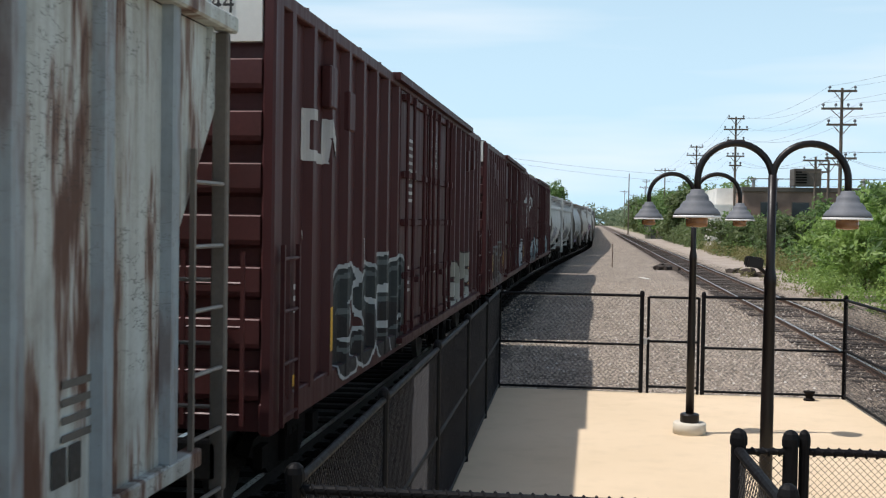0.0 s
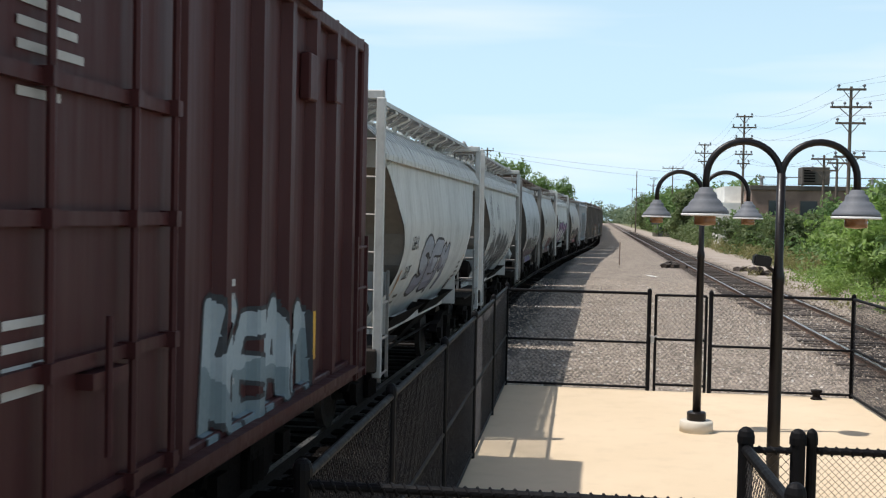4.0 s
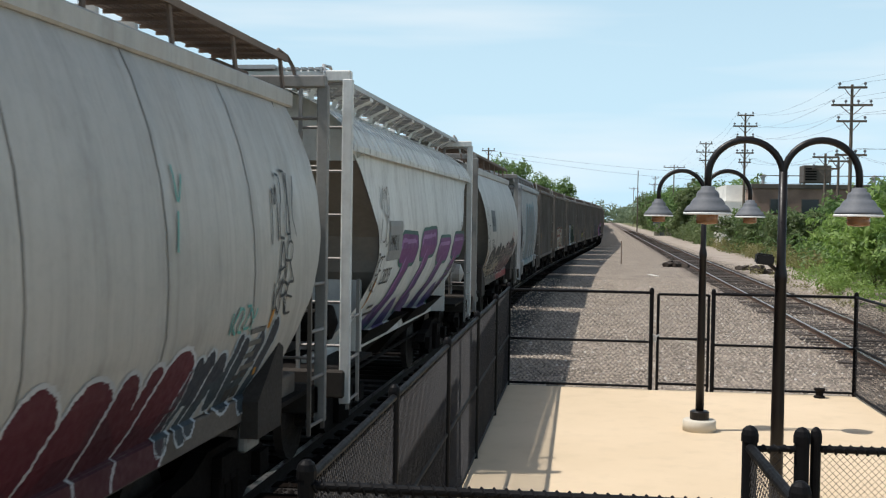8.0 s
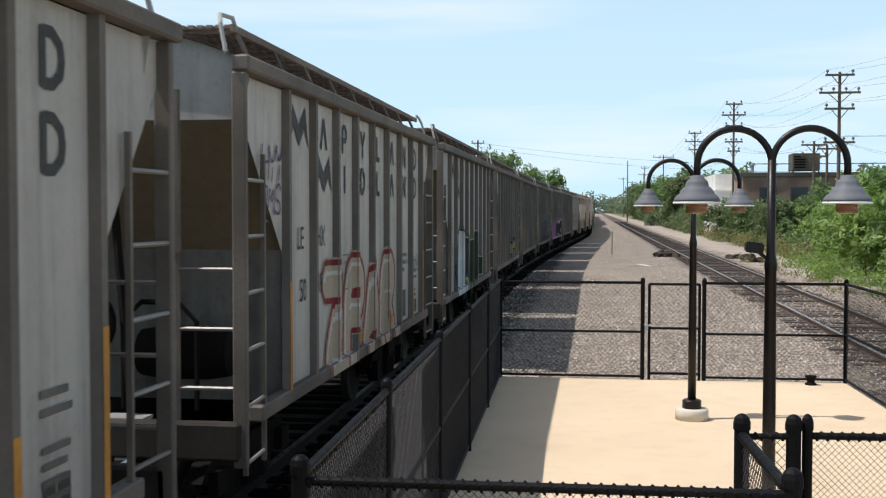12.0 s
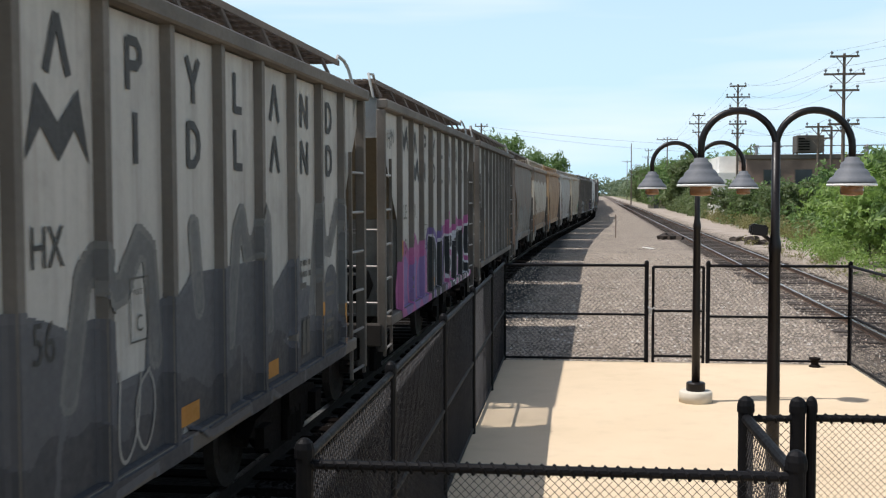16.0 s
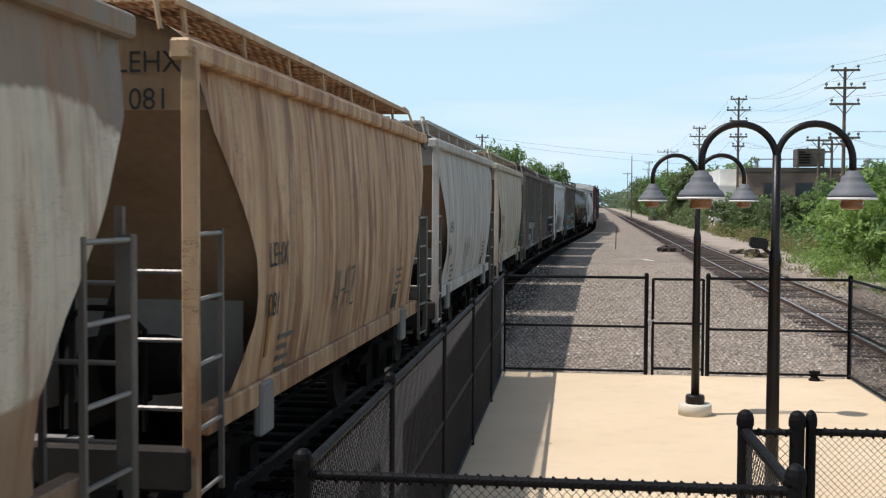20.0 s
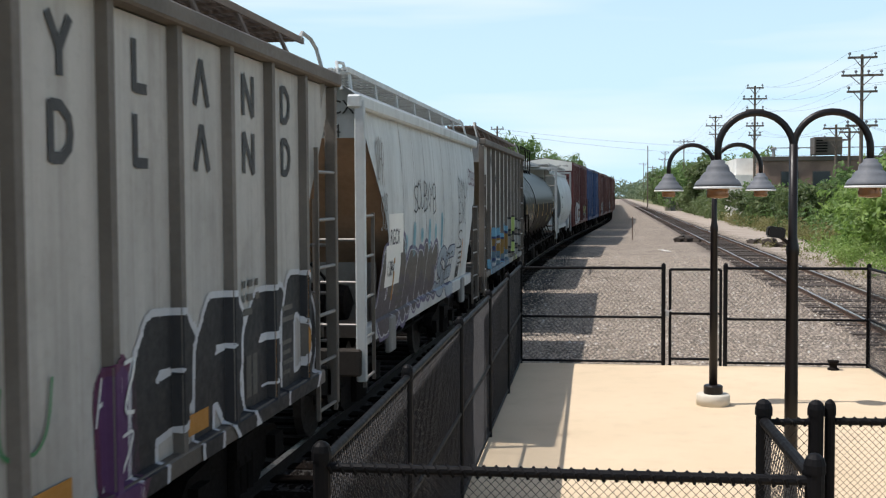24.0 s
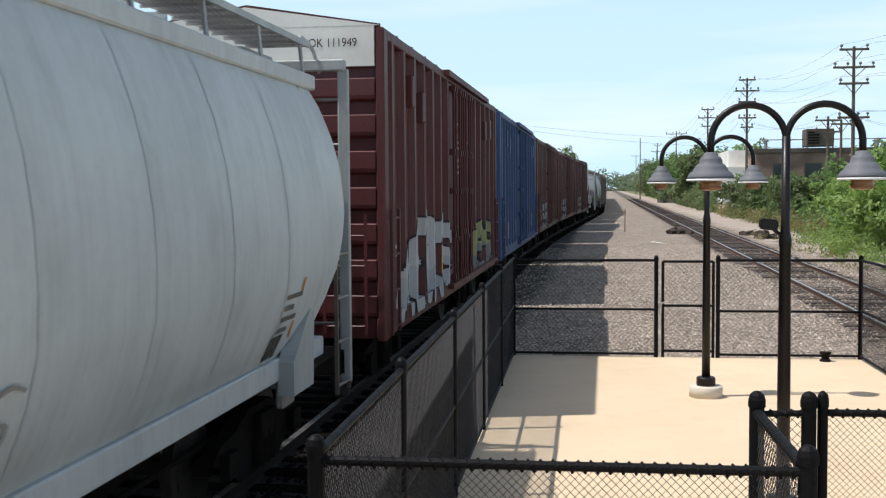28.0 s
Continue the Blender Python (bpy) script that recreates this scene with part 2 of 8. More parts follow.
def leaf_material(name, dark, light, dry=None):
    m, n, l, b = material(name, 0.55)
    k = Net(m)
    r = n.new("ShaderNodeNewGeometry").outputs["Random Per Island"]
    big = k.noise(k.coord(), 0.6, 3)
    c = k.mix(r, dark, light)
    c = k.mix(k.span(big, 0.35, 0.7, 0, 0.6), c, dry or tuple(x * 1.25 for x in light))
    k.put(b.inputs["Base Color"], c)
    b.inputs["Subsurface Weight"].default_value = 0.0
    t = n.new("ShaderNodeBsdfTranslucent")
    k.put(t.inputs["Color"], k.mix(0.5, c, tuple(min(1, x * 1.6) for x in light)))
    mx = n.new("ShaderNodeMixShader")
    mx.inputs[0].default_value = 0.42
    l.new(b.outputs[0], mx.inputs[1])
    l.new(t.outputs[0], mx.inputs[2])
    l.new(mx.outputs[0], n["Material Output"].inputs["Surface"])
    return m


GROUND = ground_material()
TAN = concrete_material("tan_concrete", (0.58, 0.455, 0.30), (0.655, 0.52, 0.355))
PALE = concrete_material("pale_concrete", (0.50, 0.46, 0.38), (0.62, 0.57, 0.48))
BLACK = plain("black_vinyl_coating", (0.007, 0.007, 0.008), 0.6, 0, 0.5, 5, 0, 0.12)
WIRE = plain("dusty_black_wire", (0.026, 0.026, 0.029), 0.6, 0, 0.3, 5, 0, 0.3)
LAMP_BLACK = plain("black_lamp_enamel", (0.010, 0.0075, 0.007), 0.36, 0, 0.5, 7, 0.05, 0.3)
SHADE = plain("grey_lamp_enamel", (0.135, 0.143, 0.156), 0.62, 0, 0.25, 9, 0, 0.3)
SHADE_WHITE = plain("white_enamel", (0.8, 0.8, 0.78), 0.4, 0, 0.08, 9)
AMBER = plain("amber_glass", (0.24, 0.12, 0.055), 0.12, 0, 0.2, 8)
STEEL = plain("rusty_rail_steel", (0.16, 0.10, 0.07), 0.65, 0.4, 0.4, 9)
# the train's shade is put into this rail's dark colour
DARK_RAIL = plain("shade_dark_rail_steel", (0.018, 0.014, 0.012), 0.8, 0, 0.4, 6, 0, 0.15)
RAILTOP = plain("polished_rail_head", (0.45, 0.43, 0.41), 0.3, 0.9, 0.15, 5)
TIE = plain("creosoted_timber", (0.06, 0.046, 0.036), 0.9, 0, 0.5, 8, 0.4)
# ties below the train: its shade is put into their colour
SHADED_TIE = plain("shade_dark_timber", (0.008, 0.006, 0.005), 0.95, 0, 0.5, 8, 0.3, 0.02)
# undercar shade is put into the near-black running gear and wheel steel
RUNNING = plain("shade_dark_cast_steel", (0.011, 0.009, 0.008), 0.85, 0.0, 0.55, 6, 0.3, 0.08)
WHEEL = plain("wheel_steel", (0.03, 0.024, 0.02), 0.6, 0.3, 0.4, 6)
WOOD = plain("weathered_pole_timber", (0.135, 0.105, 0.08), 0.9, 0, 0.4, 6, 0.4)
BARK = plain("bark", (0.11, 0.085, 0.06), 0.95, 0, 0.5, 8, 0.5)
WHITE_MARK = plain("white_stencil_paint", (0.50, 0.49, 0.47), 0.7, 0, 0.25, 5)
BLACK_MARK = plain("black_stencil_paint", (0.035, 0.033, 0.03), 0.7, 0, 0.35, 5)
GREY_MARK = plain("faded_stencil_paint", (0.12, 0.11, 0.095), 0.8, 0, 0.35, 5)
YELLOW = plain("yellow_reflective_tape", (0.75, 0.42, 0.03), 0.45, 0, 0.3, 6)
WHITE_PANEL = plain("white_panel_paint", (0.74, 0.72, 0.66), 0.6, 0, 0.16, 4)
GALV = plain("galvanised_steel", (0.42, 0.42, 0.41), 0.5, 0.5, 0.25, 7)
SPRAY_BLACK = plain("black_spray_paint", (0.02, 0.02, 0.022), 0.6, 0, 0.3, 7)
SPRAY_WHITE = plain("white_spray_paint", (0.62, 0.62, 0.6), 0.6, 0, 0.2, 7)
SPRAY_PURPLE = plain("purple_spray_paint", (0.10, 0.035, 0.13), 0.6, 0, 0.2, 7)
ORANGE = plain("orange_rust_stripe", (0.52, 0.23, 0.03), 0.7, 0, 0.4, 5)


# ---------------------------------------------------------------- building helpers
def part(name, bm, mat, parent=None, label="", smooth=False):
    """Link a bmesh as one mesh object under a thing or a part."""
    me = bpy.data.meshes.new(name)
    bm.to_mesh(me)
    bm.free()
    me.materials.append(mat)
    if smooth:
        me.shade_smooth()
    ob = new(name, me)
    if parent is not None:
        ob.parent = parent
    if label:
        ob["label"] = label
    return ob


def thing(name, m, label, category, group="", kind=""):
    ob = new(name)
    ob.matrix_world = m
    return tagged(ob, label, category, group, kind)


BOX_FACES = ((0, 1, 3, 2), (4, 6, 7, 5), (0, 4, 5, 1), (2, 3, 7, 6), (0, 2, 6, 4), (1, 5, 7, 3))


def add_box(bm, x0, x1, y0, y1, z0, z1, m=None):
    vs = [Vector((x, y, z)) for x in (x0, x1) for y in (y0, y1) for z in (z0, z1)]
    if m is not None:
        vs = [m @ v for v in vs]
    vs = [bm.verts.new(v) for v in vs]
    for f in BOX_FACES:
        bm.faces.new([vs[i] for i in f])


def add_bar(bm, a, b, r, sides=6, r2=None):
    """A round bar from a to b."""
    a, b = Vector(a), Vector(b)
    d = (b - a).normalized()
    u = d.orthogonal().normalized()
    w = d.cross(u)
    r2 = r if r2 is None else r2
    rings = []
    for p, rr in ((a, r), (b, r2)):
        rings.append([bm.verts.new(p + (u * math.cos(2 * math.pi * i / sides) + w * math.sin(2 * math.pi * i / sides)) * rr) for i in range(sides)])
    for i in range(sides):
        j = (i + 1) % sides
        bm.faces.new((rings[0][i], rings[0][j], rings[1][j], rings[1][i]))
    bm.faces.new(rings[0][::-1])
    bm.faces.new(rings[1])


def add_tube(bm, pts, r, sides=8):
    """A bent round tube along points."""
    pts = [Vector(p) for p in pts]
    rings = []
    up = None
    for i, p in enumerate(pts):
        d = (pts[min(i + 1, len(pts) - 1)] - pts[max(i - 1, 0)]).normalized()
        u = d.orthogonal().normalized() if up is None else (up - d * up.dot(d)).normalized()
        up = u
        w = d.cross(u)
        rings.append([bm.verts.new(p + (u * math.cos(2 * math.pi * k / sides) + w * math.sin(2 * math.pi * k / sides)) * r) for k in range(sides)])
    for a, b in zip(rings, rings[1:]):
        for k in range(sides):
            bm.faces.new((a[k], a[(k + 1) % sides], b[(k + 1) % sides], b[k]))
    bm.faces.new(rings[0][::-1])
    bm.faces.new(rings[-1])


def add_turned(bm, profile, sides=24, centre=(0, 0, 0), axis="z"):
    """A turned solid: profile of (radius, height)."""
    c = Vector(centre)
    rings = []
    for r, h in profile:
        ring = []
        for i in range(sides):
            a = 2 * math.pi * i / sides
            p = Vector((r * math.cos(a), r * math.sin(a), h))
            if axis == "x":
                p = Vector((h, r * math.cos(a), r * math.sin(a)))
            elif axis == "y":
                p = Vector((r * math.sin(a), h, r * math.cos(a)))
            ring.append(bm.verts.new(c + p))
        rings.append(ring)
    for a, b in zip(rings, rings[1:]):
        for i in range(sides):
            j = (i + 1) % sides
            bm.faces.new((a[i], a[j], b[j], b[i]))
    bm.faces.new(rings[0][::-1])
    bm.faces.new(rings[-1])


def box_part(name, dims, mat, parent, label="", bevel=0.0):
    bm = bmesh.new()
    add_box(bm, *dims)
    if bevel:
        bmesh.ops.bevel(bm, geom=bm.edges[:], offset=bevel, segments=1, affect="EDGES")
    return part(name, bm, mat, parent, label)


def lerp_table(table, z):
    """Linear reading of a table of (key, value) with falling keys."""
    for (z0, v0), (z1, v1) in zip(table, table[1:]):
        if z >= z1:
            t = 0 if z0 == z1 else min(1, max(0, (z0 - z) / (z0 - z1)))
            return v0 + (v1 - v0) * t
    return table[-1][1]


def lettering(text, size, mat, parent, at, name="lettering", squeeze=1.0, side=None, end=False):
    """Stencilled writing on a car. at: (y, z) of its lower left corner on the side facing +x, or (x, z) on the end facing -y."""
    cu = bpy.data.curves.new("writing", "FONT")
    cu.body, cu.size = text, size * 1.38
    tmp = bpy.data.objects.new("writing", cu)
    scene.collection.objects.link(tmp)
    me = bpy.data.meshes.new_from_object(tmp)
    bpy.data.objects.remove(tmp)
    bpy.data.curves.remove(cu)
    for v in me.vertices:
        a, b = at[0] + v.co.x * squeeze, at[1] + v.co.y
        v.co = Vector((a, side(b), b)) if end else Vector((side(b), a, b))
    me.materials.append(mat)
    ob = new(name, me)
    ob.parent = parent
    return ob


def bars(parent, at, rows, mat, side, name="stencil_block"):
    """Unreadable small writing as plain bars: rows of (dy, dz, width, height) from at, on the side facing +x."""
    bm = bmesh.new()
    for dy, dz, w, h in rows:
        z0 = at[1] + dz
        vs = [bm.verts.new((side(z), y, z)) for y, z in ((at[0] + dy, z0), (at[0] + dy + w, z0), (at[0] + dy + w, z0 + h), (at[0] + dy, z0 + h))]
        bm.faces.new(vs)
    ob = part(name, bm, mat, parent)
    return tagged(ob, kind="stuff") if len(rows) > 1 else ob


# a hand's stroke alphabet in a unit box: each letter is a list of lines
STROKES = {
    "A": [[(0, 0), (0.4, 1), (0.6, 1), (1, 0)], [(0.2, 0.35), (0.8, 0.35)]],
    "B": [[(0, 0), (0, 1), (0.75, 1), (0.85, 0.75), (0.6, 0.52), (0, 0.5)], [(0.6, 0.52), (1, 0.36), (0.9, 0.04), (0, 0)]],
    "C": [[(1, 0.85), (0.6, 1), (0.1, 0.85), (0, 0.5), (0.1, 0.15), (0.6, 0), (1, 0.15)]],
    "D": [[(0, 0), (0, 1), (0.6, 0.97), (1, 0.62), (0.95, 0.3), (0.6, 0.03), (0, 0)]],
    "E": [[(1, 1), (0, 1), (0, 0), (1, 0)], [(0, 0.5), (0.8, 0.5)]],
    "H": [[(0, 0), (0, 1)], [(1, 0), (1, 1)], [(0, 0.5), (1, 0.5)]],
    "I": [[(0.5, 0), (0.5, 1)]],
    "K": [[(0, 0), (0, 1)], [(1, 1), (0.1, 0.45), (1, 0)]],
    "L": [[(0, 1), (0, 0), (1, 0)]],
    "M": [[(0, 0), (0.15, 1), (0.5, 0.35), (0.85, 1), (1, 0)]],
    "N": [[(0, 0), (0, 1), (1, 0), (1, 1)]],
    "O": [[(0.5, 1), (0.05, 0.8), (0, 0.3), (0.5, 0), (1, 0.3), (0.95, 0.8), (0.5, 1)]],
    "P": [[(0, 0), (0, 1), (0.8, 0.98), (1, 0.75), (0.8, 0.5), (0, 0.46)]],
    "R": [[(0, 0), (0, 1), (0.8, 0.98), (0.95, 0.75), (0.75, 0.52), (0, 0.48)], [(0.5, 0.48), (1, 0)]],
    "S": [[(1, 0.86), (0.55, 1), (0.05, 0.8), (0.2, 0.55), (0.85, 0.42), (0.95, 0.18), (0.5, 0), (0, 0.12)]],
    "T": [[(0, 1), (1, 1)], [(0.5, 1), (0.4, 0)]],
    "U": [[(0, 1), (0.02, 0.25), (0.5, 0), (0.98, 0.25), (1, 1)]],
    "Y": [[(0, 1), (0.5, 0.45), (1, 1)], [(0.5, 0.45), (0.35, 0)]],
    "Z": [[(0, 1), (1, 1), (0, 0), (1, 0)]],
}


def rounded(line, times=2):
    """A line with its corners cut, so that it runs in curves."""
    for _ in range(times):
        if len(line) < 3:
            return line
        cutline = [line[0]]
        for (a, b), (c, d) in zip(line, line[1:]):
            cutline += [(a * 0.75 + c * 0.25, b * 0.75 + d * 0.25), (a * 0.25 + c * 0.75, b * 0.25 + d * 0.75)]
        line = cutline + [line[-1]]
    return line


def ribbon(bm, pts, r, x_of):
    """A flat line of width 2r through points (y, z) on a side."""
    prev = None
    n = len(pts)
    for i, (y, z) in enumerate(pts):
        (ya, za), (yb, zb) = pts[max(i - 1, 0)], pts[min(i + 1, n - 1)]
        d = math.hypot(yb - ya, zb - za) or 1
        ny, nz = -(zb - za) / d * r, (yb - ya) / d * r
        pair = [bm.verts.new((x_of(z + nz), y + ny, z + nz)), bm.verts.new((x_of(z - nz), y - ny, z - nz))]
        if prev:
            bm.faces.new((prev[0], pair[0], pair[1], prev[1]))
        prev = pair


def tag(parent, rnd, y0, z0, w, h, mat, side, r=0.018, loops=6):
    """A quick scrawl of a few joined strokes that follows the side's surface."""
    bm = bmesh.new()
    adv = w / loops
    for i in range(loops):
        up = h * rnd.uniform(-0.08, 0.08)
        for j, line in enumerate(STROKES[rnd.choice("ASKEROMYZSUBHN")]):
            pts = []
            for a, b in line:
                a, b = a + rnd.uniform(-0.12, 0.12), b + rnd.uniform(-0.07, 0.07)
                pts.append((y0 + adv * (i + a * 1.05) + 0.16 * h * (b - 0.5), z0 + up + h * b))
            ribbon(bm, rounded(pts), r * rnd.uniform(0.75, 1.0), lambda z, k=i, q=j: side(z) + 0.011 + 0.0004 * (k * 3 + q))
    return part("sprayed_tag", bm, mat, parent)


SPRAYS = {}


def spray(colour):
    if colour not in SPRAYS:
        SPRAYS[colour] = plain("spray_paint", colour, 0.62, 0, 0.22, 3.0, 0, 0.3)
    return SPRAYS[colour]


def art(letters, y0, y1, z0, z1, fill, line, back=None, second=None, shine=None, fat=0.11, rim=0.04, lean=0.12, glow=0.16, curve=2, wild=0.06, zmin=0.99):
    return dict(letters=letters, y0=y0, y1=y1, z0=z0, z1=z1, fill=fill, line=line, back=back, second=second, shine=shine, fat=fat, rim=rim, lean=lean, glow=glow, curve=curve, wild=wild, zmin=zmin)


def near_line(Y, Z, lines):
    """Distance of each point to the nearest of the lines."""
    best = np.full(Y.shape, 1e3)
    for pts in lines:
        for (ay, az), (by, bz) in zip(pts, pts[1:]):
            dy, dz = by - ay, bz - az
            q = dy * dy + dz * dz or 1e-9
            t = np.clip(((Y - ay) * dy + (Z - az) * dz) / q, 0, 1)
            best = np.minimum(best, np.hypot(Y - ay - t * dy, Z - az - t * dz))
    return best


def spray_piece(parent, x_of, a, seed=1, cell=0.02, name="sprayed_piece"):
    """A row of fat outlined letters painted on a side, over posts and sheets alike, as a skin of small facets."""
    rnd = random.Random(seed)
    fat, rim = a["fat"], a["rim"]
    adv = (a["y1"] - a["y0"]) / len(a["letters"])
    sets = []
    for i, key in enumerate(a["letters"]):
        zl, zh = a["z0"] + fat + rnd.uniform(-a["wild"], a["wild"]), a["z1"] - fat + rnd.uniform(-a["wild"], a["wild"])
        ya, yb = a["y0"] + adv * i + fat * 0.75, a["y0"] + adv * (i + 1) - fat * 0.75
        lines = []
        for line in STROKES[key] if isinstance(key, str) else key:
            pts = [(ya + (yb - ya) * u + a["lean"] * (w - 0.5) * (zh - zl) + rnd.uniform(-0.4, 0.4) * a["wild"], zl + (zh - zl) * w + rnd.uniform(-0.4, 0.4) * a["wild"]) for u, w in line]
            lines.append(rounded(pts, a["curve"]))
        sets.append(lines)
    pad = rim + (a["glow"] * 1.5 if a["back"] else 0) + 0.05
    ys = np.arange(a["y0"] - pad - 0.1, a["y1"] + pad + 0.1, cell)
    zs = np.arange(max(a["zmin"], a["z0"] - pad), a["z1"] + pad + 0.08, cell)
    Y, Z = np.meshgrid(ys, zs, indexing="ij")
    move_y, move_z, nearest = np.zeros_like(Y), np.zeros_like(Y), np.full(Y.shape, cell * 0.48)
    ph = [rnd.uniform(0, 6.28) for _ in range(4)]
    wave = lambda p, q: np.sin(p * 5.1 + ph[0]) * 0.5 + np.sin(p * 13.3 + q * 7 + ph[1]) * 0.3 + np.sin(q * 11 + p * 3 + ph[2]) * 0.3
    zm = (a["z0"] + a["z1"]) / 2
    dv = [near_line(Y, Z, lines) - fat for lines in sets]
    fields = [d - level for d in dv for level in ((0.0, rim) if rim > 0.002 else (0.0,))]
    if a["back"]:
        fields.append(np.minimum.reduce(dv) - rim - a["glow"] * (1 + 0.45 * wave(Y, Z)))
    if a["second"]:
        fields.append(Z - zm - 0.16 * wave(Y, Z))
    for off in fields:                                    # draw the net's knots onto the outlines
        gy, gz = np.gradient(off, cell)
        g2 = np.maximum(0.1, gy ** 2 + gz ** 2)
        gap = np.abs(off) / np.sqrt(g2)
        hit = gap < nearest
        nearest[hit] = gap[hit]
        move_y[hit], move_z[hit] = (-off * gy / g2)[hit], (-off * gz / g2)[hit]
    lim = cell * 0.5
    move_z[:, 0] = 0
    VY, VZ = Y + np.clip(move_y, -lim, lim), Z + np.clip(move_z, -lim, lim)
    mid = lambda A: (A[:-1, :-1] + A[1:, :-1] + A[:-1, 1:] + A[1:, 1:]) / 4
    CY, CZ = mid(VY), mid(VZ)
    kind = np.zeros(CY.shape, int)
    ds = [near_line(CY, CZ, lines) - fat for lines in sets]
    if a["back"]:
        kind[np.minimum.reduce(ds) < rim + a["glow"] * (1 + 0.45 * wave(CY, CZ))] = 1
    for d in ds:
        kind[d < rim] = 2
        kind[d < 0] = 3
        if a["second"]:
            kind[(d < 0) & (CZ < zm + 0.16 * wave(CY, CZ))] = 4
        if a["shine"]:
            gy, gz = np.gradient(d, cell)
            kind[(d < -fat * 0.32) & (d > -fat * 0.62) & (gz * 0.8 - gy * 0.6 > 0.55)] = 5
    ids = np.argwhere(kind > 0)
    nz = Y.shape[1]
    number = np.full(Y.size, -1)
    quads = np.stack([ids[:, 0] * nz + ids[:, 1], (ids[:, 0] + 1) * nz + ids[:, 1], (ids[:, 0] + 1) * nz + ids[:, 1] + 1, ids[:, 0] * nz + ids[:, 1] + 1], 1)
    used = np.unique(quads)
    number[used] = np.arange(len(used))
    vy, vz = VY.ravel()[used], VZ.ravel()[used]
    verts = np.stack([x_of(vy, vz) + 0.006, vy, vz], 1)
    me = bpy.data.meshes.new(name)
    me.from_pydata(verts.tolist(), [], number[quads].tolist())
    for colour in (a["back"] or a["line"], a["line"], a["fill"], a["second"] or a["fill"], a["shine"] or a["fill"]):
        me.materials.append(spray(colour))
    me.polygons.foreach_set("material_index", (kind[kind > 0] - 1).astype(np.int32))
    ob = new(name, me)
    ob.parent = parent
    return ob


# ---------------------------------------------------------------- the line of the train
def shift(y):
    """How far the track has moved over to the right at y."""
    t = min(1.0, max(0.0, (y - 42) / 92))
    return 2.5 * t * t * (3 - 2 * t)


TRACK_X = -4.05


def track_pose(y):
    h = (shift(y + 0.5) - shift(y - 0.5))
    return pose(TRACK_X + shift(y), y, 0, 0, 0, -math.degrees(math.atan(h)))


def gone(t):
    """How far the train has come by t."""
    return 11.8826 * t + 0.01554 * (t - 14) ** 2


CARS = []          # (car, distance of its middle along the train)


def join_train(car, near, length):
    CARS.append((car, near + length / 2))
    car.matrix_world = track_pose(near + length / 2 - gone(0))


# ---------------------------------------------------------------- the parts that all cars share
def wheelset(parent, y):
    bm = bmesh.new()
    add_bar(bm, (-0.95, y, 0.42), (0.95, y, 0.42), 0.075, 8)
    for sx in (-1, 1):
        add_turned(bm, [(0.42, sx * 0.70), (0.42, sx * 0.79)] if sx > 0 else [(0.42, -0.79), (0.42, -0.70)], 20, (0, y, 0.42), "x")
        add_turned(bm, [(0.30, sx * 0.795), (0.12, sx * 0.83)] if sx > 0 else [(0.12, -0.83), (0.30, -0.795)], 14, (0, y, 0.42), "x")
    return part("wheelset", bm, WHEEL, parent)


def truck(car, y):
    """A three-piece freight truck with its centre at y."""
    bm = bmesh.new()
    for sx in (-1, 1):
        x0, x1 = sx * 0.93, sx * 1.07
        lo, hi = min(x0, x1), max(x0, x1)
        outline = [(-1.15, 0.50), (-1.0, 0.62), (-0.62, 0.66), (-0.3, 0.78), (0.3, 0.78), (0.62, 0.66), (1.0, 0.62), (1.15, 0.50),
                   (0.8, 0.40), (0.55, 0.22), (-0.55, 0.22), (-0.8, 0.40)]
        rings = [[bm.verts.new((x, y + a, b)) for a, b in outline] for x in (lo, hi)]
        bm.faces.new(rings[0])
        bm.faces.new(rings[1][::-1])
        for i in range(len(outline)):
            j = (i + 1) % len(outline)
            bm.faces.new((rings[0][i], rings[0][j], rings[1][j], rings[1][i]))
        for dy in (-0.16, 0, 0.16):
            add_bar(bm, (sx * 1.10, y + dy, 0.27), (sx * 1.10, y + dy, 0.56), 0.06, 7)
        for dy in (-0.89, 0.89):
            add_box(bm, *sorted((sx * 1.07, sx * 1.15)), y + dy - 0.12, y + dy + 0.12, 0.36, 0.56)
    add_box(bm, -1.15, 1.15, y - 0.2, y + 0.2, 0.50, 0.72)
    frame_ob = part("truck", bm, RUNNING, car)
    wheelset(frame_ob, y - 0.89)
    wheelset(frame_ob, y + 0.89)
    return frame_ob


def coupler(car, y, d):
    bm = bmesh.new()
    add_box(bm, -0.12, 0.12, *sorted((y, y + d * 0.55)), 0.70, 0.92)
    add_box(bm, -0.2, 0.2, *sorted((y + d * 0.5, y + d * 0.85)), 0.66, 0.96)
    add_tube(bm, [(0.35, y, 0.75), (0.33, y + d * 0.25, 0.5), (0.2, y + d * 0.55, 0.36), (0.05, y + d * 0.8, 0.5)], 0.03, 6)
    add_box(bm, -0.06, 0.16, *sorted((y + d * 0.72, y + d * 0.95)), 0.68, 0.94)
    return part("coupler", bm, RUNNING, car)


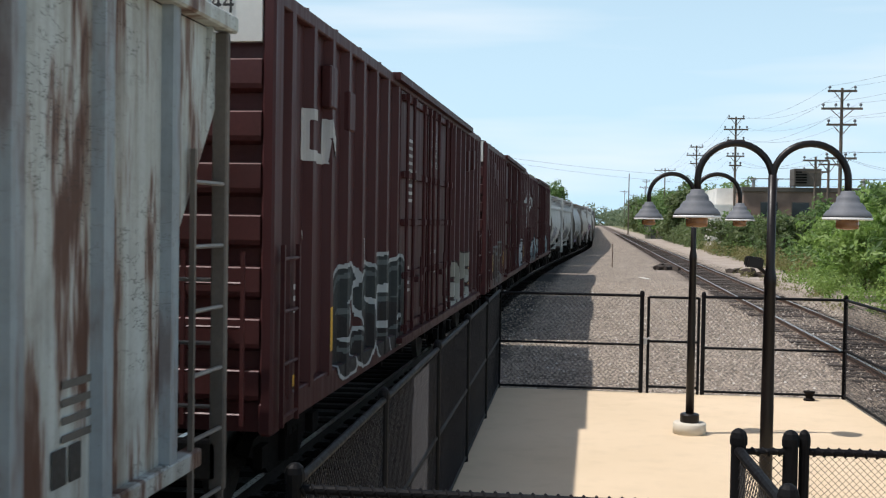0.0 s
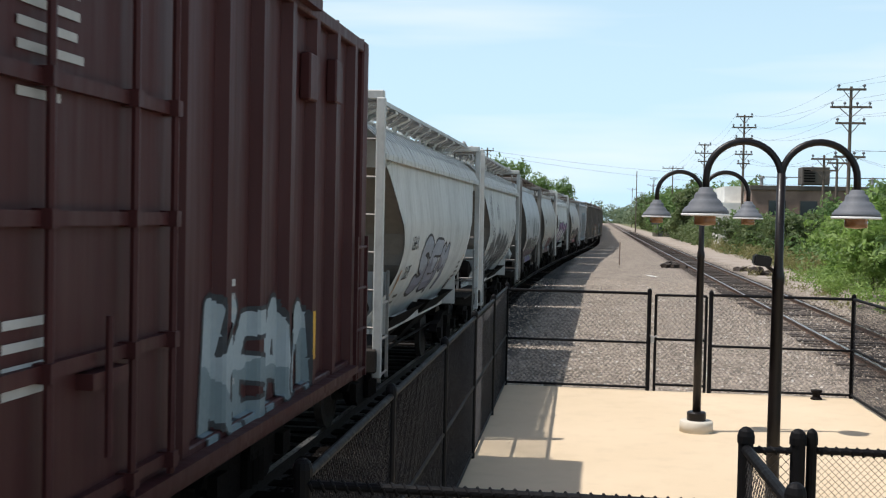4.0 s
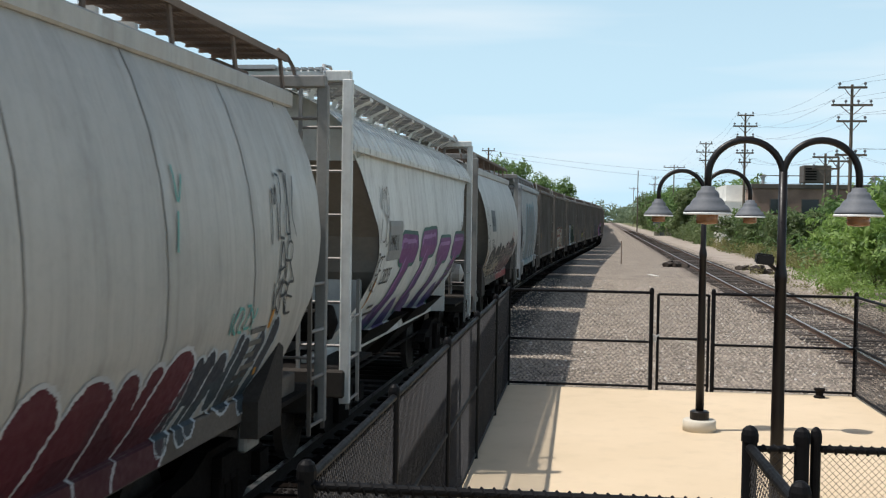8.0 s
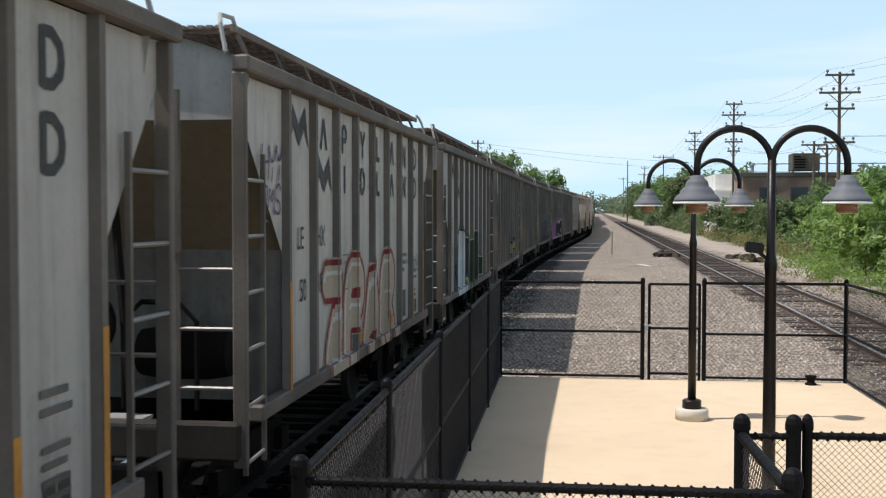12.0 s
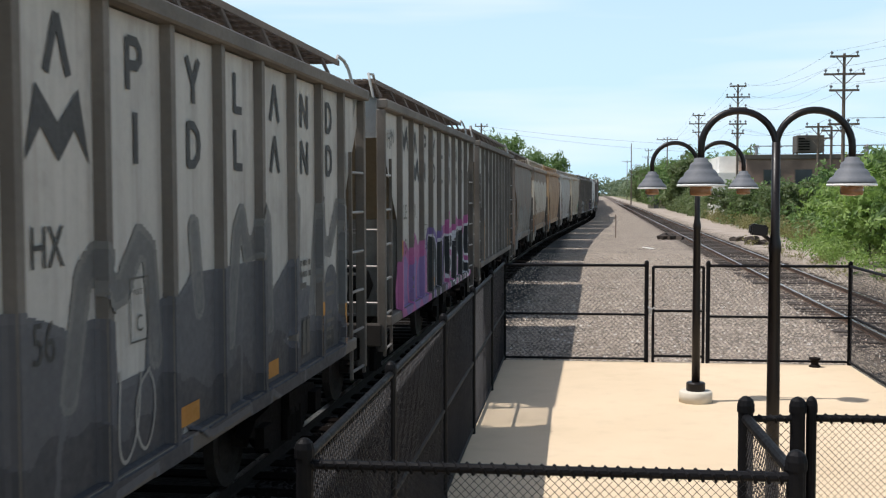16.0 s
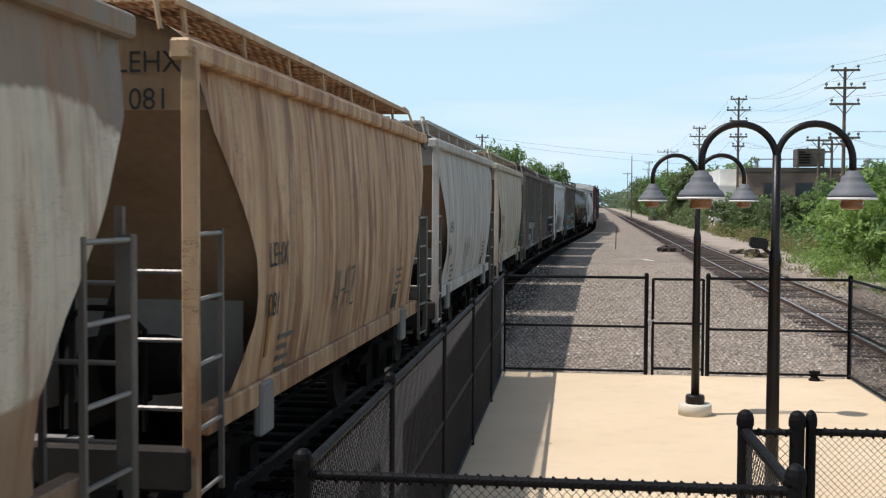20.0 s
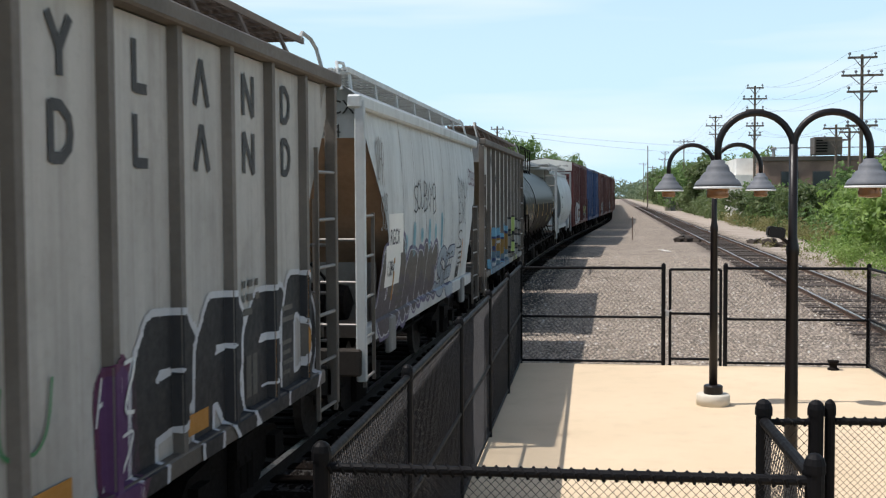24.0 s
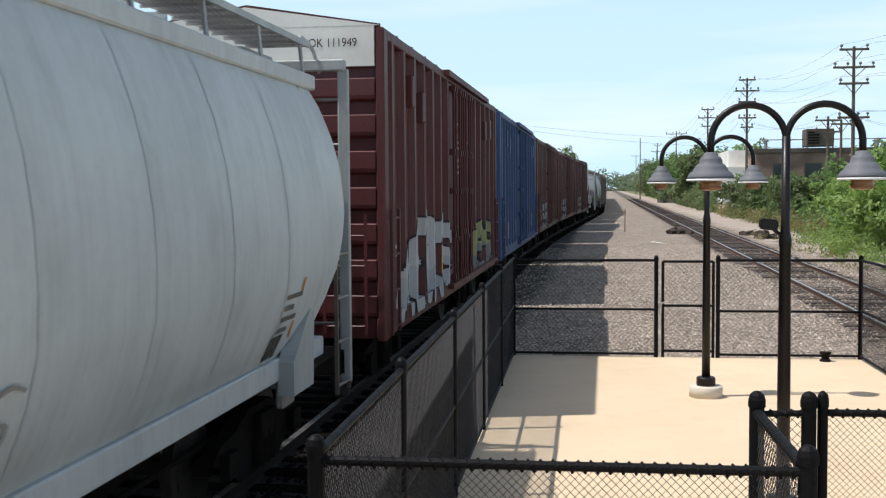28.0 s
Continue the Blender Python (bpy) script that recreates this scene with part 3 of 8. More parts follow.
def ladder(car, a, b, z0, z1, mat, step=0.43, r=0.022, post=0.05, names="ladder"):
    """A ladder between two posts at plan points a and b."""
    lad_bm = bmesh.new()
    for p in (a, b):
        add_box(lad_bm, p[0] - post / 2, p[0] + post / 2, p[1] - post / 2, p[1] + post / 2, z0, z1)
    z = z0 + 0.08
    while a[0] < 0 and z < z1 - 0.03:
        add_bar(lad_bm, (*a, z), (*b, z), r, 5)
        z += step
    lad = part(names, lad_bm, mat, car)
    while z < z1 - 0.03:
        bm = bmesh.new()
        add_bar(bm, (*a, z), (*b, z), r, 6)
        part("rung", bm, RUNG if mat in (DIRTY_POST, ROUND_POST) else mat, lad)
        z += step
    return lad


def running_board(car, y0, y1, z, mat, x_in=0.16, x_out=0.66, slats=7, brackets=1.25, drop=0.35, drop_x=0.9):
    """Roof walk: two strips of grating with their brackets."""
    for sx in (-1, 1):
        bm = bmesh.new()
        for i in range(slats):
            x = sx * (x_in + (x_out - x_in) * (i + 0.5) / slats)
            w = (x_out - x_in) / slats * 0.33
            add_box(bm, x - w, x + w, y0, y1, z - 0.025, z)
        x = sx * x_out
        add_box(bm, x - 0.012, x + 0.012, y0, y1, z - 0.05, z + 0.004)
        y = y0 + 0.12
        while y < y1:
            add_box(bm, *sorted((sx * x_in, sx * x_out)), y - 0.012, y + 0.012, z - 0.05, z - 0.026)
            y += 0.3
        part("roof_walk", bm, mat, car)
        bm = bmesh.new()
        y = y0 + 0.15
        while y < y1:
            add_bar(bm, (sx * (x_out - 0.02), y, z - 0.03), (sx * drop_x, y, z - drop), 0.02, 5)
            y += brackets
        tagged(part("roof_walk_bracket", bm, mat, car), kind="stuff")


# ---------------------------------------------------------------- box cars
def boxcar(near, length, eave, mats, n_left, n_right, panel_text="", side_marks=(), seed=1, label="", door=(0.36, 0.64), group="box cars of the train", door_text=(), pieces=(), device=None, door_marks=()):
    body_mat, post_mat, end_mat = mats
    car = thing("boxcar", Matrix(), label, "rail car", group)
    rnd = random.Random(seed)
    h = length / 2
    sill, half = 0.92, 1.50
    bm = bmesh.new()
    add_box(bm, -half, half, -h + 0.10, h - 0.10, sill + 0.1, eave)
    part("body", bm, body_mat, car)
    bm = bmesh.new()
    for d in (-1, 1):                                   # roof, two slopes with overlapping caps
        vs = [bm.verts.new(p) for p in ((d * (half + 0.05), -h, eave + 0.015), (d * (half + 0.05), h, eave + 0.015), (0, h, eave + 0.26), (0, -h, eave + 0.26))]
        bm.faces.new(vs if d < 0 else vs[::-1])
    for y in (-h, h):
        vs = [bm.verts.new(p) for p in ((-half - 0.05, y, eave + 0.015), (half + 0.05, y, eave + 0.015), (0, y, eave + 0.26))]
        bm.faces.new(vs if y < 0 else vs[::-1])
    n = int(length / 1.05)
    for i in range(n + 1):
        y = -h + 0.05 + (length - 0.1) * i / n
        for d in (-1, 1):
            add_bar(bm, (d * (half + 0.04), y, eave + 0.03), (0, y, eave + 0.28), 0.03, 4)
    part("roof", bm, post_mat, car)
    # top and bottom side rails
    for sx in (-1, 1):
        box_part("top_chord", (*sorted((sx * half, sx * (half + 0.085))), -h, h, eave - 0.11, eave + 0.012), post_mat, car, bevel=0.012)
        box_part("side_sill", (*sorted((sx * (half - 0.02), sx * (half + 0.07))), -h, h, sill, sill + 0.24), post_mat, car, bevel=0.012)
    # side posts, door and its rods on both sides
    d0, d1 = -h + length * door[0], -h + length * door[1]
    ys = [(-h + 0.55 + (d0 - 0.25 + h - 0.55) * i / (n_left - 1)) for i in range(n_left)] + [(d1 + 0.25 + (h - 0.55 - d1 - 0.25) * i / (n_right - 1)) for i in range(n_right)]
    for sx in (-1, 1):
        for y in ys:
            bm = bmesh.new()
            outline = [(0, -0.10), (0.085, -0.055), (0.085, 0.055), (0, 0.10)]
            rings = [[bm.verts.new((sx * (half + a), y + b, z)) for a, b in outline] for z in (sill + 0.2, eave - 0.1)]
            for i in range(3):
                bm.faces.new((rings[0][i], rings[0][i + 1], rings[1][i + 1], rings[1][i]))
            part("side_post", bm, post_mat, car)
        for y in (-h, h):
            box_part("corner_post", (*sorted((sx * (half - 0.015), sx * (half + 0.09))), *((y, y + 0.24) if y < 0 else (y - 0.24, y)), sill - 0.02, eave), post_mat, car, bevel=0.02)
        mid = (d0 + d1) / 2
        for k, (a, b, out) in enumerate(((d0, mid - 0.02, 0.06), (mid + 0.02, d1, 0.075))):
            bm = bmesh.new()
            add_box(bm, *sorted((sx * half, sx * (half + out))), a, b, sill + 0.22, eave - 0.12)
            leaf = part("door", bm, body_mat, car)
            lines = [sill + 0.22 + (eave - sill - 0.36) * f for f in (0.02, 0.24, 0.46, 0.66, 0.98)]
            for z in lines:
                bm = bmesh.new()
                add_box(bm, *sorted((sx * (half + out), sx * (half + out + 0.05))), a + 0.03, b - 0.03, z - 0.035, z + 0.035)
                part("door_rib", bm, post_mat, leaf)
            for f in (0.06, 0.30, 0.70, 0.94):
                bm = bmesh.new()
                y = a + (b - a) * f
                add_bar(bm, (sx * (half + out + 0.07), y, sill + 0.2), (sx * (half + out + 0.07), y, eave - 0.15), 0.024, 6)
                for z in lines:
                    add_box(bm, *sorted((sx * (half + out), sx * (half + out + 0.1))), y - 0.035, y + 0.035, z - 0.045, z + 0.045)
                part("door_rod", bm, post_mat, leaf)
            bm = bmesh.new()
            add_box(bm, *sorted((sx * (half + out), sx * (half + out + 0.09))), (a + b) / 2 - 0.05, (a + b) / 2 + 0.35, 1.75, 1.83)
            add_bar(bm, (sx * (half + out + 0.1), (a + b) / 2 + 0.1, 1.4), (sx * (half + out + 0.1), (a + b) / 2 + 0.1, 2.1), 0.02, 6)
            part("door_lever", bm, post_mat, leaf)
        box_part("door_track", (*sorted((sx * (half + 0.06), sx * (half + 0.17))), d0 - 0.3, h - 0.6, sill + 0.12, sill + 0.19), post_mat, car)
        box_part("upper_door_track", (*sorted((sx * (half + 0.06), sx * (half + 0.16))), d0 - 0.6, h - 2.2, eave - 0.06, eave + 0.03), post_mat, car)
        for y, z in ((-h + 1.9, eave - 0.55), (-h + 2.7, eave - 0.7), (h - 1.3, eave - 0.55), (h - 2.2, eave - 0.62)):
            box_part("side_vent", (*sorted((sx * half, sx * (half + 0.10))), y - 0.13, y + 0.13, z - 0.2, z + 0.2), post_mat, car, bevel=0.015)
    # pressed ends: horizontal corrugations with shelves that catch the light
    for d in (-1, 1):
        y = d * h
        bm = bmesh.new()
        z, step = sill + 0.12, (eave - 0.52 - sill - 0.12) / 7
        add_box(bm, -half + 0.02, half - 0.02, *sorted((y - d * 0.12, y - d * 0.09)), sill, eave)
        part("end_wall", bm, end_mat, car)
        for i in range(7):
            z0 = z + step * i
            bm = bmesh.new()
            prof = [(0.09, z0 + step * 0.28), (0.01, z0 + step * 0.36), (0.0, z0 + step * 0.45), (0.0, z0 + step * 0.90), (0.012, z0 + step * 0.925), (0.09, z0 + step * 0.95)]
            rings = [[bm.verts.new((x, y - d * a, b)) for a, b in prof] for x in (-half + 0.02, half - 0.02)]
            for j in range(5):
                bm.faces.new((rings[0][j], rings[0][j + 1], rings[1][j + 1], rings[1][j]))
            part("end_corrugation", bm, end_mat, car)
        bm = bmesh.new()
        add_box(bm, -half + 0.02, half - 0.02, *sorted((y + d * 0.004, y - d * 0.08)), eave - 0.42, eave + 0.03)
        vs = [bm.verts.new(p) for p in ((-half - 0.05, y + d * 0.006, eave + 0.03), (half + 0.05, y + d * 0.006, eave + 0.03), (0, y + d * 0.006, eave + 0.27))]
        bm.faces.new(vs)
        part("end_panel", bm, WHITE_PANEL, car, "white painted end panel")
        ladder(car, (half - 0.12, y + d * 0.10), (half - 0.60, y + d * 0.10), 1.0, 2.35, end_mat, 0.34, 0.014, 0.03, "end_ladder")
        ladder(car, (half + 0.13, y - d * 0.14), (half + 0.13, y - d * 0.58), 0.95, 2.40, post_mat, 0.42, 0.016, 0.035, "side_ladder")
        box_part("end_platform", (-0.75, 0.75, *sorted((y, y + d * 0.42)), 1.18, 1.22), post_mat, car)
        coupler(car, y, d)
        truck(car, d * (h - 2.2))
    bm = bmesh.new()
    add_box(bm, -0.25, 0.25, -h + 0.2, h - 0.2, 0.72, sill + 0.1)
    for y in (-2.5, -1, 1, 2.5):
        add_box(bm, -half + 0.05, half - 0.05, y - 0.06, y + 0.06, 0.78, sill + 0.1)
    add_turned(bm, [(0.02, -0.6), (0.22, -0.55), (0.22, 0.55), (0.02, 0.6)], 12, (0.7, 0.8, 0.72), "y")
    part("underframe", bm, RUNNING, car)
    flat = lambda z: half + 0.006
    if panel_text:
        size = 0.17 if len(panel_text) < 7 else 0.10
        lettering(panel_text, size, BLACK_MARK, car, (half - 0.12 - 0.735 * size * len(panel_text), eave - 0.20), "reporting_mark", 0.86, lambda z: -h - 0.011, True)
    for text, size, y, z, mat in side_marks:
        lettering(text, size, mat, car, (-h + y, z), "reporting_mark", 0.9, flat)
    rows = [(0, -0.1 * i, rnd.uniform(0.25, 0.5), 0.05) for i in range(9)]
    bars(car, (-h + 0.80, 2.0), [(0, -0.1 * i, rnd.uniform(0.15, 0.28), 0.045) for i in range(3)], WHITE_MARK, flat)
    bars(car, (-h + length * 0.72, 2.2), rows, WHITE_MARK, flat)
    door_x = lambda z: half + 0.085
    for i, line in enumerate(door_text):
        lettering(line, 0.115, WHITE_MARK, car, (mid + 0.10 + 0.035 * (20 - len(line)), eave - 0.54 - 0.15 * i), "stencil", 0.5, lambda z: half + 0.079)
    for y0, top, k in ((d0 + 0.5, eave - 0.75, 9), (mid + 0.5, eave - 0.8, 0 if door_text else 6), (d0 + 0.35, 1.95, 4), (mid + 0.4, 2.1, 4)):
        if k:
            bars(car, (y0, top), [(0, -0.1 * i, rnd.uniform(0.3, 0.62), 0.042) for i in range(k)], WHITE_MARK, door_x)
    bars(car, (d0 + 0.95, 1.25), [(0, 0, 0.09, 0.32), (0.0, 0.42, 0.12, 0.16)], WHITE_MARK, door_x)
    for yp in (ys[2], ys[n_left - 2], ys[-3]):
        bars(car, (yp - 0.045, 1.35), [(0, 0, 0.09, 0.42)], YELLOW, lambda z: half + 0.0885, "reflector")
    bars(car, ((ys[4] + ys[5]) / 2 - 0.1, 2.0), [(0, 0, 0.2, 0.02), (0, 0.38, 0.2, 0.02), (0, 0, 0.02, 0.4), (0.19, 0, 0.02, 0.4)], WHITE_MARK, flat)
    lettering("F", 0.11, WHITE_MARK, car, ((ys[4] + ys[5]) / 2 - 0.035, 2.06), "stencil", 0.9, flat)
    lettering("PLATE", 0.04, WHITE_MARK, car, ((ys[4] + ys[5]) / 2 - 0.075, 2.28), "stencil", 0.9, flat)
    bars(car, (-h + 0.75, 1.12), [(0, 0, 0.34, 0.14)], YELLOW, flat, "reflector")
    for text, size, y, z in door_marks:
        lettering(text, size, WHITE_MARK, car, (y, z), "stencil", 0.72, lambda zz: half + 0.082)

    def skin(y, z):
        """The outside of the side: sheet, posts and door."""
        x = np.full(np.shape(y), half)
        for q in ys:
            x = np.maximum(x, half + 0.089 * np.clip((0.112 - np.abs(y - q)) / 0.045, 0, 1))
        x = np.where((y > d0 - 0.01) & (y < d1 + 0.01), np.maximum(x, half + 0.082), x)
        return np.where(np.asarray(z) < sill + 0.245, np.maximum(x, half + 0.075), x)

    for i, a in enumerate(pieces):
        spray_piece(car, skin, a, seed * 10 + i)
    if device:                                            # the owner's device: a bracket and a loop as plain shapes
        y0, z0, w, hh = device
        bracket = [[(0.36, 1), (0, 1), (0, 0), (0.6, 0), (0.62, 0.92)], [(0.64, 0.9), (0.83, 0.02)], [(0.83, 0.02), (0.97, 0.96)]]
        mark = art([bracket], y0, y0 + w, z0, z0 + hh, (0.46, 0.455, 0.44), (0.46, 0.455, 0.44), fat=hh * 0.105, rim=0.001, lean=0, wild=0, curve=0)
        spray_piece(car, skin, mark, 3, 0.02, "emblem")
    join_train(car, near, length)
    return car


# ---------------------------------------------------------------- covered hoppers
STYLES = {
    # side: (z, half width); edge: (z, how far the side sheet stops short of the car's end); roof: (half width, z)
    "ribbed": dict(side=[(3.62, 1.46), (2.8, 1.46), (2.0, 1.46), (1.10, 1.46)], edge=[(3.7, 0.10), (3.35, 0.17), (2.32, 1.20), (2.26, 1.27), (1.0, 1.27)], far=[(3.7, 0.06), (3.35, 0.12), (2.32, 0.92), (2.26, 0.97), (1.0, 0.97)],
                   roof=[(1.53, 3.74), (0.95, 3.93), (0.3, 4.0)], walk=(0.75, 1.33, 4.02), post_top=3.62, slope_top=3.30),
    "tall": dict(side=[(3.88, 1.46), (2.8, 1.46), (2.0, 1.46), (1.10, 1.46)], edge=[(4.0, 0.10), (3.35, 0.13), (2.32, 1.20), (2.26, 1.27), (1.0, 1.27)], far=[(4.0, 0.06), (3.35, 0.12), (2.32, 0.92), (2.26, 0.97), (1.0, 0.97)],
                 roof=[(1.53, 4.0), (0.95, 4.16), (0.3, 4.22)], walk=(0.75, 1.33, 4.25), post_top=3.88, slope_top=3.30),
    "bulged": dict(side=[(3.58, 1.42), (3.3, 1.455), (3.0, 1.48), (2.6, 1.50), (2.2, 1.505), (1.8, 1.49), (1.5, 1.455), (1.2, 1.41)],
                   edge=[(3.6, 0.30), (3.3, 0.46), (3.1, 0.58), (2.68, 1.02), (2.4, 1.28), (2.19, 1.42), (1.9, 1.48), (1.7, 1.43), (1.4, 1.18), (1.2, 0.98)],
                   far=[(3.6, 0.03), (3.1, 0.05), (2.54, 0.38), (2.03, 0.82), (1.7, 1.02), (1.4, 1.02), (1.2, 0.95)],
                   roof=[(1.47, 3.65), (1.34, 3.74), (0.8, 3.95), (0.3, 4.02)], walk=(0.70, 1.24, 3.97), post_top=3.60, slope_top=3.25),
    "round": dict(side=[(3.62, 1.25), (3.4, 1.36), (3.1, 1.47), (2.8, 1.545), (2.5, 1.585), (2.2, 1.60), (1.9, 1.585), (1.65, 1.52), (1.4, 1.42), (1.2, 1.31)],
                  edge=[(3.62, 1.34), (3.3, 1.42), (2.9, 1.62), (2.4, 1.84), (2.0, 1.98), (1.7, 2.05), (1.4, 2.02), (1.2, 1.9)],
                  far=[(3.62, 0.62), (3.3, 0.50), (2.9, 0.45), (2.4, 0.50), (2.0, 0.72), (1.7, 0.95), (1.4, 1.1), (1.2, 1.1)],
                  roof=[(1.28, 3.68), (0.75, 3.90), (0.3, 3.97)], walk=(0.62, 1.16, 4.03), post_top=3.80, slope_top=3.45),
    "ledged": dict(side=[(3.30, 1.46), (3.1, 1.475), (2.8, 1.515), (2.5, 1.545), (2.2, 1.525), (1.9, 1.45), (1.6, 1.32), (1.35, 1.15), (1.1, 0.98)],
                   edge=[(3.3, 0.42), (3.1, 0.78), (2.7, 1.18), (2.4, 1.50), (2.1, 1.62), (1.8, 1.55), (1.4, 1.25), (1.1, 0.9)],
                   roof=[(1.532, 3.275), (1.535, 3.34), (1.44, 3.52), (1.2, 3.72), (0.85, 3.89), (0.5, 3.98), (0.2, 4.0)], walk=(0.55, 1.22, 4.10), post_top=3.98, slope_top=3.20),
}


WALK_BROWN = plain("brown_roof_walk_steel", (0.18, 0.135, 0.105), 0.8, 0, 0.35, 5)
NAME_MARK = plain("dark_name_paint", (0.05, 0.05, 0.05), 0.75, 0, 0.3, 5)


def hopper(style, near, length, mat, end_mat, label, seed=1, walk_mat=None, post_mat=None, marks=(), end_marks=(), tags=(), company=False, seams=7, group="covered hoppers of the train", patch=None, slope_mat=None, bulk_mat=None, table=None, rib_mat=None, pieces=()):
    s = STYLES[table or style]
    walk_mat, post_mat = walk_mat or end_mat, post_mat or mat
    slope_mat = slope_mat or end_mat
    if style == "round" and seams == 5:
        walk_mat = WALK_BROWN
    step_mat = DIRTY_POST if style == "ribbed" else ROUND_POST if style == "ledged" else DIRTY_POST
    first_rib, last_rib = 1.32, 0.98                      # from the car's ends
    car = thing("covered_hopper", Matrix(), label, "rail car", group)
    rnd = random.Random(seed)
    h = length / 2
    surf = lambda z: lerp_table(s["side"], z)
    inset = lambda z: lerp_table(s["edge"], z)
    far_inset = lambda z: lerp_table(s.get("far", s["edge"]), z)
    zs = []
    for (z0, _), (z1, _) in zip(s["side"], s["side"][1:]):
        zs += [z0 + (z1 - z0) * i / 3 for i in range(3)]
    zs.append(s["side"][-1][0])
    if style == "ribbed":
        zs = sorted(set(zs + [2.28, 2.24, 2.2, 3.35]), reverse=True)
    cols = 12
    rib_y = lambda i: -h + first_rib + (length - first_rib - last_rib) * i / 8
    for sx in (-1, 1):                                   # side sheets
        bm = bmesh.new()
        grid = []
        for z in zs:
            e = h - inset(z)
            far = h - far_inset(z)
            grid.append([bm.verts.new((sx * surf(z), -e + (e + far) * i / cols, z)) for i in range(cols + 1)])
        for a, b in zip(grid, grid[1:]):
            for i in range(cols):
                q = (a[i], a[i + 1], b[i + 1], b[i])
                bm.faces.new(q if sx < 0 else q[::-1])
        part("side_sheet", bm, mat, car, smooth=style != "ribbed")
        # sill along the bottom of the side
        zb = s["side"][-1][0]
        xb = 1.532 if style == "ribbed" else min(1.46, surf(zb) + 0.06)
        box_part("side_sill", (*sorted((sx * (xb - 0.12), sx * xb)), -h + 0.5, h - 0.5, zb - (0.12 if style == "ribbed" else 0.16), zb + (0.0 if style == "ribbed" else 0.03)), DIRTY_POST if company or (style == "round" and seams == 5) else mat, car, bevel=0.012)
        if style in ("bulged", "round"):
            for y in (-h + 1.75, h - 1.75):
                box_part("jacking_pad", (*sorted((sx * (xb - 0.05), sx * (xb + 0.03))), y - 0.16, y + 0.16, 0.80, zb + 0.02), ROUND_POST, car, bevel=0.02)
        if style == "ribbed":
            for i in range(9):
                y = rib_y(i)
                bm = bmesh.new()
                wr = 1.7 if rib_mat else 1.0
                outline = [(0, -0.046 * wr), (0.066, -0.036 * wr), (0.066, 0.036 * wr), (0, 0.046 * wr)]
                rings = [[bm.verts.new((sx * (1.46 + a), y + b, z)) for a, b in outline] for z in (1.0, s["roof"][0][1] - 0.10)]
                for j in range(3):
                    bm.faces.new((rings[0][j], rings[0][j + 1], rings[1][j + 1], rings[1][j]))
                bm.faces.new(rings[0])
                part("side_post", bm, DIRTY_RIB if company else rib_mat or mat, car)
            box_part("top_chord", (*sorted((sx * 1.44, sx * 1.575)), -h + 0.05, h + 0.03, s["roof"][0][1] - 0.11, s["roof"][0][1] + 0.005), DIRTY_POST if company else end_mat, car, bevel=0.015)
        elif style == "bulged":
            box_part("top_chord", (*sorted((sx * 1.37, sx * 1.52)), -h + 0.03, h + 0.02, 3.52, 3.66), post_mat, car, bevel=0.02)
        elif style == "round":
            box_part("top_chord", (*sorted((sx * 1.19, sx * 1.31)), -h + 0.28, h - 0.45, 3.56, 3.70), mat, car, bevel=0.015)
        if style != "ribbed":
            for i in range(seams):
                y = -h + 2.35 + (length - 4.7) * i / (seams - 1)
                bm = bmesh.new()
                prev = None
                for z in zs:
                    p = [bm.verts.new((sx * (surf(z) + 0.004), y - 0.007, z)), bm.verts.new((sx * (surf(z) + 0.004), y + 0.007, z))]
                    if prev:
                        bm.faces.new((prev[0], p[0], p[1], prev[1]))
                    prev = p
                part("weld_seam", bm, mat if style == "ledged" or seams == 6 else SEAM, car)
    # roof
    bm = bmesh.new()
    rp = [(-x, z) for x, z in s["roof"]] + [(x, z) for x, z in s["roof"][::-1]]
    er = h - {"ribbed": 0.22, "bulged": 0.12, "round": 0.42, "ledged": 0.2}[style]
    n = 16
    grid = [[bm.verts.new((x, -er + 2 * er * i / n, z)) for i in range(n + 1)] for x, z in rp]
    for a, b in zip(grid, grid[1:]):
        for i in range(n):
            bm.faces.new((a[i], a[i + 1], b[i + 1], b[i]))
    part("roof", bm, mat if style != "ribbed" else end_mat, car)
    if style == "ledged":
        bm = bmesh.new()
        for i in range(2 * n):
            y = -er + 2 * er * (i + 0.5) / (2 * n)
            for d in (-1, 1):
                for (x0, z0), (x1, z1) in zip(s["roof"], s["roof"][1:]):
                    add_bar(bm, (d * x0, y, z0 + 0.006), (d * x1, y, z1 + 0.002), 0.008, 4)
        tagged(part("roof_seam", bm, mat, car), kind="stuff")
    bm = bmesh.new()
    add_box(bm, -0.22, 0.22, -h + 0.9, h - 0.9, s["roof"][-1][1] + 0.01, s["roof"][-1][1] + 0.14)
    y = -h + 1.2
    while y < h - 1.2:
        add_box(bm, -0.27, 0.27, y - 0.03, y + 0.03, s["roof"][-1][1] + 0.02, s["roof"][-1][1] + 0.2)
        y += 0.7
    part("hatch_cover", bm, end_mat, car)
    xi, xo, zw = s["walk"]
